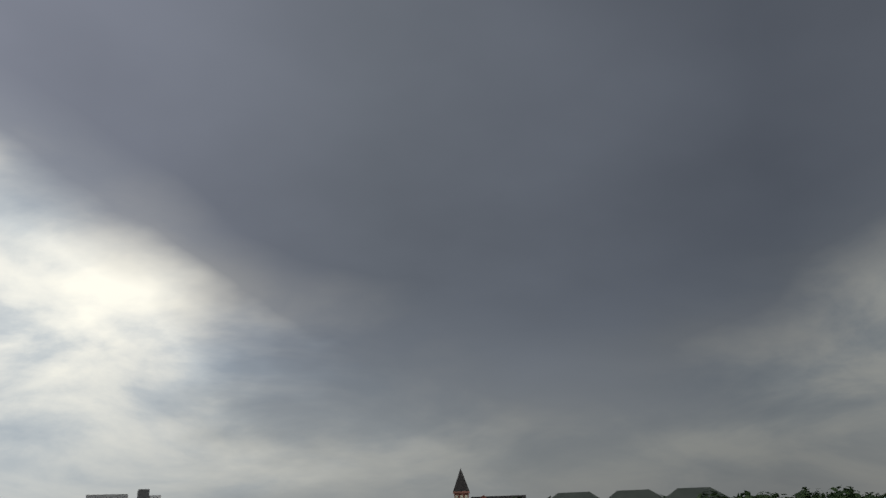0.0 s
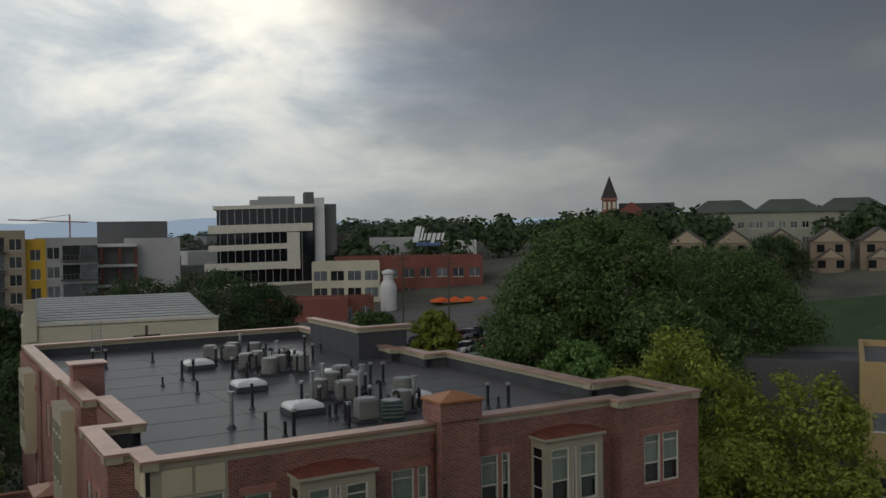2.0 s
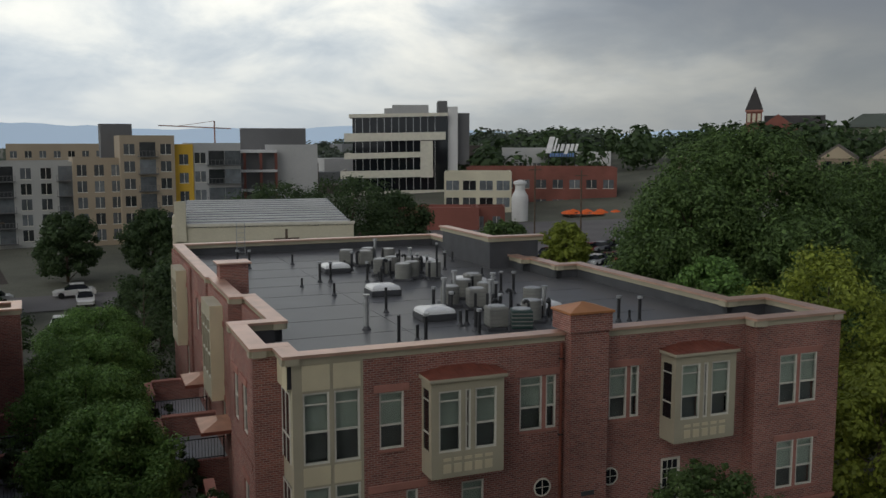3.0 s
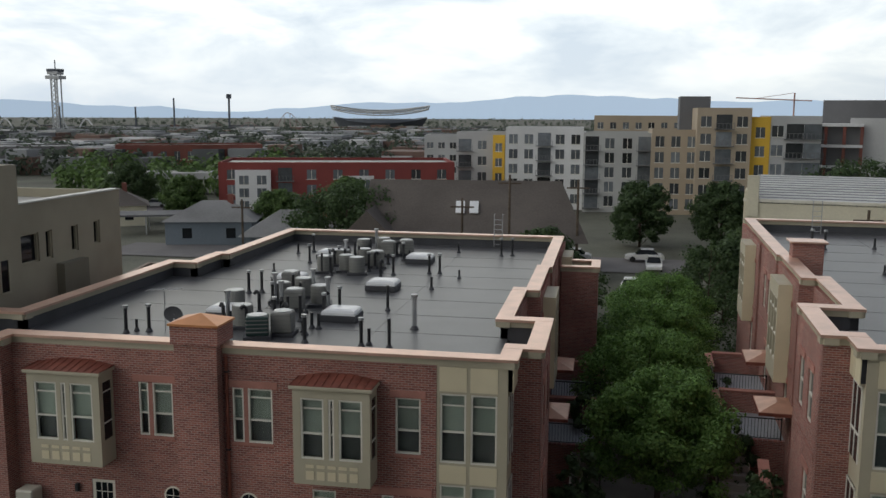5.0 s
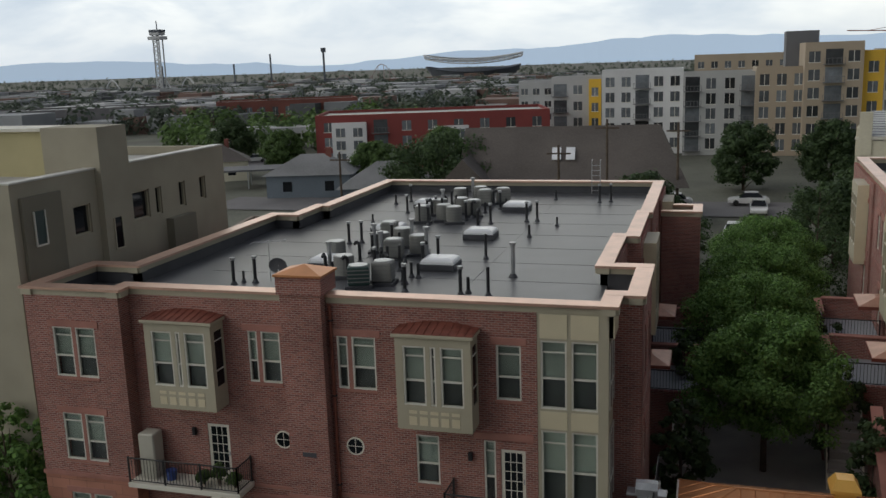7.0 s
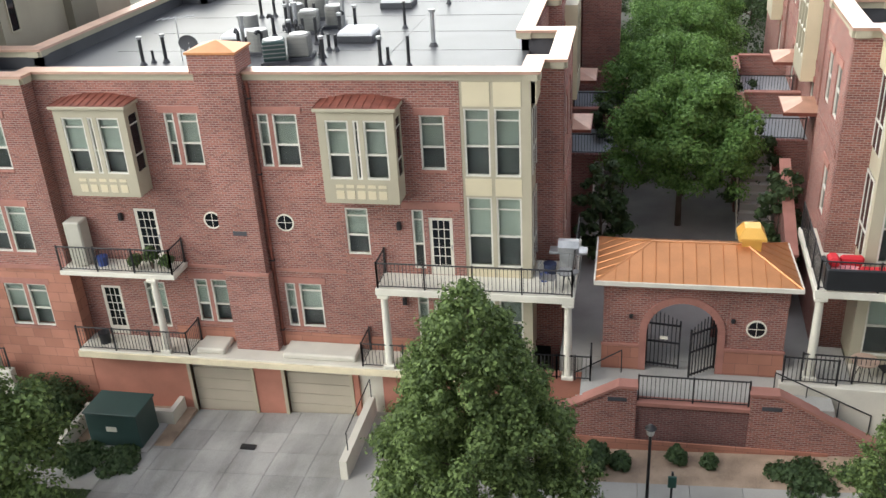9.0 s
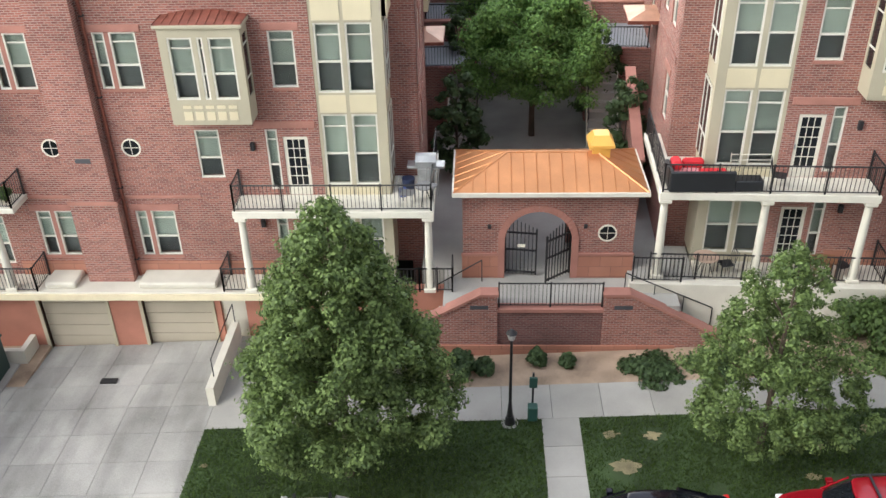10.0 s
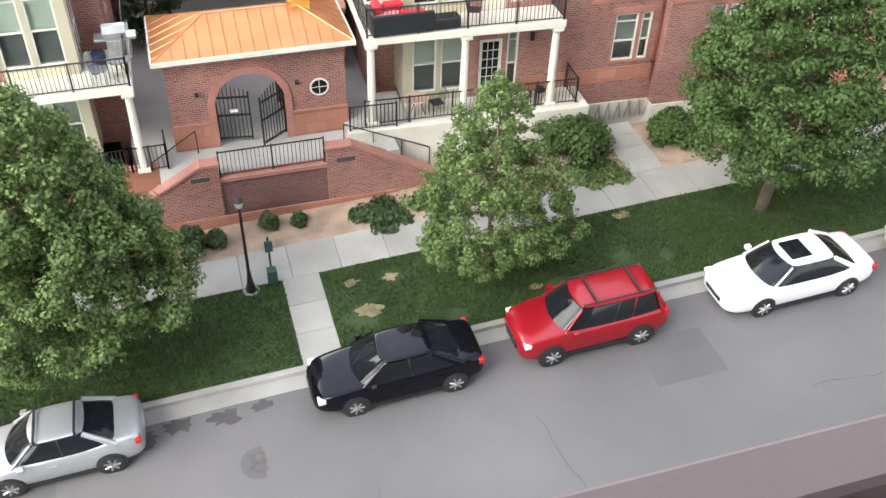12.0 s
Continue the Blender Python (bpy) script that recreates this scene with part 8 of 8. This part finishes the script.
rc = thing("roller_coaster", pose(-470, 1180, -8, 0, 0, 22), "pale roller coaster tracks far off", "roller coaster")
bm = bmesh.new()
pts = [(-70 + 4 * i, 0, 8 + 6 * math.sin(i * 0.55) + (17 if 24 < i < 33 else 0) * math.sin((i - 24) / 9 * math.pi)) for i in range(36)]
for a0, b0 in zip(pts, pts[1:]):
    tube(bm, a0, b0, 0.4, n=4)
for p in pts[::2]:
    tube(bm, (p[0], 0, 0), p, 0.35, n=4)
part("track", bm, paintm("far_orange_steel", (0.24, 0.17, 0.16)), rc)
rc2 = thing("roller_coaster", pose(-560, 840, -6, 0, 0, 34), "pale green coaster loops far off", "roller coaster")
bm = bmesh.new()
pts = [(-45 + 3 * i, 6 * math.sin(i), 10 + 8 * math.sin(i * 0.75)) for i in range(30)]
for a0, b0 in zip(pts, pts[1:]):
    tube(bm, a0, b0, 0.8, n=4)
part("track", bm, FAR, rc2)
sdm = thing("stadium", pose(-394, 1549, -6, 0, 0, 14), "large grey stadium bowl with a wavy steel rim", "stadium")
bm = bmesh.new()
ring = lambda r, zf: [(r * 82 * math.cos(2 * math.pi * i / 48), r * 70 * math.sin(2 * math.pi * i / 48), zf(2 * math.pi * i / 48)) for i in range(48)]
wave = lambda a: 27 + 4.5 * math.cos(2 * a) + 1.5 * math.sin(a)
loft(bm, [ring(0.86, lambda a: 0), ring(0.98, lambda a: 14), ring(1.0, lambda a: wave(a) - 13)])
part("bowl", bm, FARD, sdm)
bm = bmesh.new()
rp = ring(1.04, lambda a: wave(a) + 6)
rq = ring(1.02, lambda a: wave(a) + 0.5)
for i in range(48):
    tube(bm, rp[i], rp[(i + 1) % 48], 1.3, n=4)
    tube(bm, rq[i], rq[(i + 1) % 48], 1.0, n=4)
    tube(bm, rq[i], rp[i], 0.7, n=4)
part("steel_rim", bm, FAR, sdm)
crn = thing("tower_crane", pose(128, 690, 4, 0, 0, 0), "thin red tower crane on the skyline", "crane")
bm = bmesh.new()
tube(bm, (0, 0, 0), (0, 0, 31), 0.55, n=4)
tube(bm, (-40, 0, 27.5), (12, 0, 25.5), 0.4, n=4)
tube(bm, (0, 0, 31), (-26, 0, 27.2), 0.2, n=3)
part("jib", bm, paintm("crane_red", (0.42, 0.24, 0.20)), crn)
block("brick_warehouse", -120, 248, 40, 16, 1, 9.8, 27, FBRICK, "long red brick warehouse with arched windows", 2, 11, 1.6, 2.2)
block("brick_warehouse", -185, 225, 70, 20, 0, 9.2, 36, paintm("warehouse_grey", (0.20, 0.19, 0.19)), "long grey warehouse with a low roof", 0, 0)
bpart_ov = thing("overpass", pose(-80, 178, 0, 0, 0, 20), "concrete road overpass on piers", "bridge")
bpart("deck", WALLG, bpart_ov, (-22, 22, -4, 4, 6.0, 7.2))
for x in (-18, -6, 6, 18):
    bparts("pier", WALLG, bpart_ov, (x - 0.6, x + 0.6, -2, 2, -2, 6))
block("beige_building", 60, 31.5, 12, 12, 1.5, 10.6, -57, paintm("ochre_siding", (0.42, 0.30, 0.15)), "ochre lap-sided building with dark windows", 2, 4, 1.6, 1.1)
block("white_building", 71, 38.0, 7, 7, 1.5, 14.4, -62, WALLW, "white stucco building block", 0, 0)
block("grey_shed", 65, 47, 14, 9, 1.8, 8.6, -50, WALLD, "dark grey flat shed behind the trees", 0, 0)
block("grey_shed", 74, 62, 9, 7, 2.2, 9.0, -50, paintm("pale_metal_roof", (0.30, 0.30, 0.31)), "pale grey metal shed among trees", 0, 0)

# far town: houses and woods past counting
rng = np.random.default_rng(21)


def scatter_boxes(name, n, dist, az, size, high, cols, label, seed):
    rng = np.random.default_rng(seed)
    d = dist[0] * (dist[1] / dist[0]) ** rng.random(n)
    a = np.radians(rng.uniform(az[0], az[1], n))
    for k, col in enumerate(cols):
        bm = bmesh.new()
        for i in range(k, n, len(cols)):
            x, y = -d[i] * math.sin(a[i]), d[i] * math.cos(a[i])
            s = rng.uniform(*size) * (0.7 + d[i] / 900)
            h = rng.uniform(*high)
            z = ground_z(x, y) - 1
            box(bm, x - s / 2, x + s / 2, y - s / 2, y + s / 2, z, z + h)
        tagged(part(name, bm, col), label, "houses", kind="stuff")


scatter_boxes("far_houses", 900, (260, 1500), (2, 46), (6, 16), (3, 8), (paintm("far_white", (0.45, 0.45, 0.45)), paintm("far_brown", (0.16, 0.10, 0.08)), paintm("far_grey", (0.20, 0.21, 0.22)), paintm("far_dark", (0.09, 0.095, 0.10)), paintm("far_pale", (0.30, 0.31, 0.32))), "low far houses and sheds of the city", 1)
scatter_boxes("far_houses", 160, (230, 700), (-30, 2), (6, 14), (3, 9), (paintm("far_white", (0.45, 0.45, 0.45)), SHINGLE, FBRICK, paintm("far_grey", (0.20, 0.21, 0.22))), "low far houses behind the apartment row", 2)


def woods(name, n, dist, az, rad, seed, material, label, leaf=1.2, per=36, zf=None):
    rng = np.random.default_rng(seed)
    d = dist[0] * (dist[1] / dist[0]) ** rng.random(n)
    a = np.radians(rng.uniform(az[0], az[1], n))
    cx, cy = -d * np.sin(a), d * np.cos(a)
    cz = np.array([ground_z(float(x), float(y)) for x, y in zip(cx, cy)])
    r = rng.uniform(rad[0], rad[1], n)
    k = np.repeat(np.arange(n), per)
    m = len(k)
    v = rng.normal(size=(m, 3))
    v /= np.linalg.norm(v, axis=1)[:, None]
    pos = np.stack([cx[k], cy[k], cz[k] + r[k] * 0.95], 1) + v * (r[k] * rng.uniform(0.6, 1.05, m))[:, None]
    nrm = v + rng.normal(0, 0.4, (m, 3)) + np.array([0, 0, 0.4])
    s1 = np.cross(nrm, rng.normal(size=(m, 3)))
    s1 /= np.linalg.norm(s1, axis=1)[:, None]
    nrm /= np.linalg.norm(nrm, axis=1)[:, None]
    s2 = np.cross(nrm, s1)
    sz = (leaf * r[k] / 3.2 * rng.uniform(0.6, 1.3, m))[:, None]
    verts = np.stack([pos - s1 * sz, pos + s2 * sz * 0.7, pos + s1 * sz, pos - s2 * sz * 0.7], 1).reshape(-1, 3)
    me = bpy.data.meshes.new(name)
    me.from_pydata(verts.tolist(), [], (np.arange(m)[:, None] * 4 + np.arange(4)).tolist())
    me.materials.append(material)
    tagged(new(name, me), label, "trees", kind="stuff")


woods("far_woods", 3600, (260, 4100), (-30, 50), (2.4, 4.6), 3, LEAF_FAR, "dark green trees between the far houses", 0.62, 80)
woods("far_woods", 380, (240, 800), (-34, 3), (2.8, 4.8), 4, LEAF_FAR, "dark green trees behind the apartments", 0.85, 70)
woods("hill_woods", 330, (225, 420), (-76, -22), (3.0, 5.0), 5, LEAF_DARK, "dark trees on the hill", 0.7, 130)
woods("back_woods", 34, (175, 250), (17, 33), (2.4, 4.2), 6, LEAF_PARK, "green trees beyond the avenue", 0.5, 200)
for k, (x, y, h, r) in enumerate(((28, 108, 12, 7), (38, 112, 12.5, 7), (46, 116, 10, 5), (-27, 92, 9.5, 6), (-44, 118, 6.5, 3.2), (-66, 134, 7, 3.4), (-38, 130, 7.5, 3.6), (-84, 150, 8, 4), (-57, 160, 8, 4), (4, 118, 8.5, 3.6), (14, 118, 8.6, 3.6), (9.5, 76, 7.0, 3.0), (13, 88, 6.6, 3.0), (-5, 72, 8, 3), (58, 92, 7.6, 2.7), (52, 97, 7.4, 3.4), (128, 116, 9, 4.5), (142, 108, 10, 5.5), (104, 80, 9, 4))):
    tree("background_tree", x, y, ground_z(x, y), h, r, (LEAF_LIME if k == 14 else LEAF_PARK if k in (4, 5, 6, 15) else LEAF_DARK), "dark leafy tree behind the roofs" if k != 14 else "bright yellow-green tree by the car park", 200 + k, 14000, 0.32, 0.2, 0.1, 0.15, 80, "background trees")

# mountains, with the distance haze put into their colour and emission
bm = bmesh.new()
rows = []
for i in range(181):
    a = radians(-75 + i * 150 / 180)
    for_h = 40 + 40 * noise.fractal(Vector((i * 0.09, 1.7, 0.3)), 1.0, 2.0, 5) + 26 * smooth(-10, 25, i - 70) * (1 - smooth(40, 90, i - 70))
    rows.append([bm.verts.new((4200 * math.sin(a), 4200 * math.cos(a), -40)), bm.verts.new((4230 * math.sin(a), 4230 * math.cos(a), 14 + max(8, for_h)))])
for a, b in zip(rows, rows[1:]):
    bm.faces.new((a[0], b[0], b[1], a[1]))
mm = bpy.data.materials.new("painted_haze_mountains")
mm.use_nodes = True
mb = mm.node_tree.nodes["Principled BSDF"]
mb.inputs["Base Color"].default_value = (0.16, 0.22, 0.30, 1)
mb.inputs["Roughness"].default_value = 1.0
# emission stands for the pale blue haze in front of the range
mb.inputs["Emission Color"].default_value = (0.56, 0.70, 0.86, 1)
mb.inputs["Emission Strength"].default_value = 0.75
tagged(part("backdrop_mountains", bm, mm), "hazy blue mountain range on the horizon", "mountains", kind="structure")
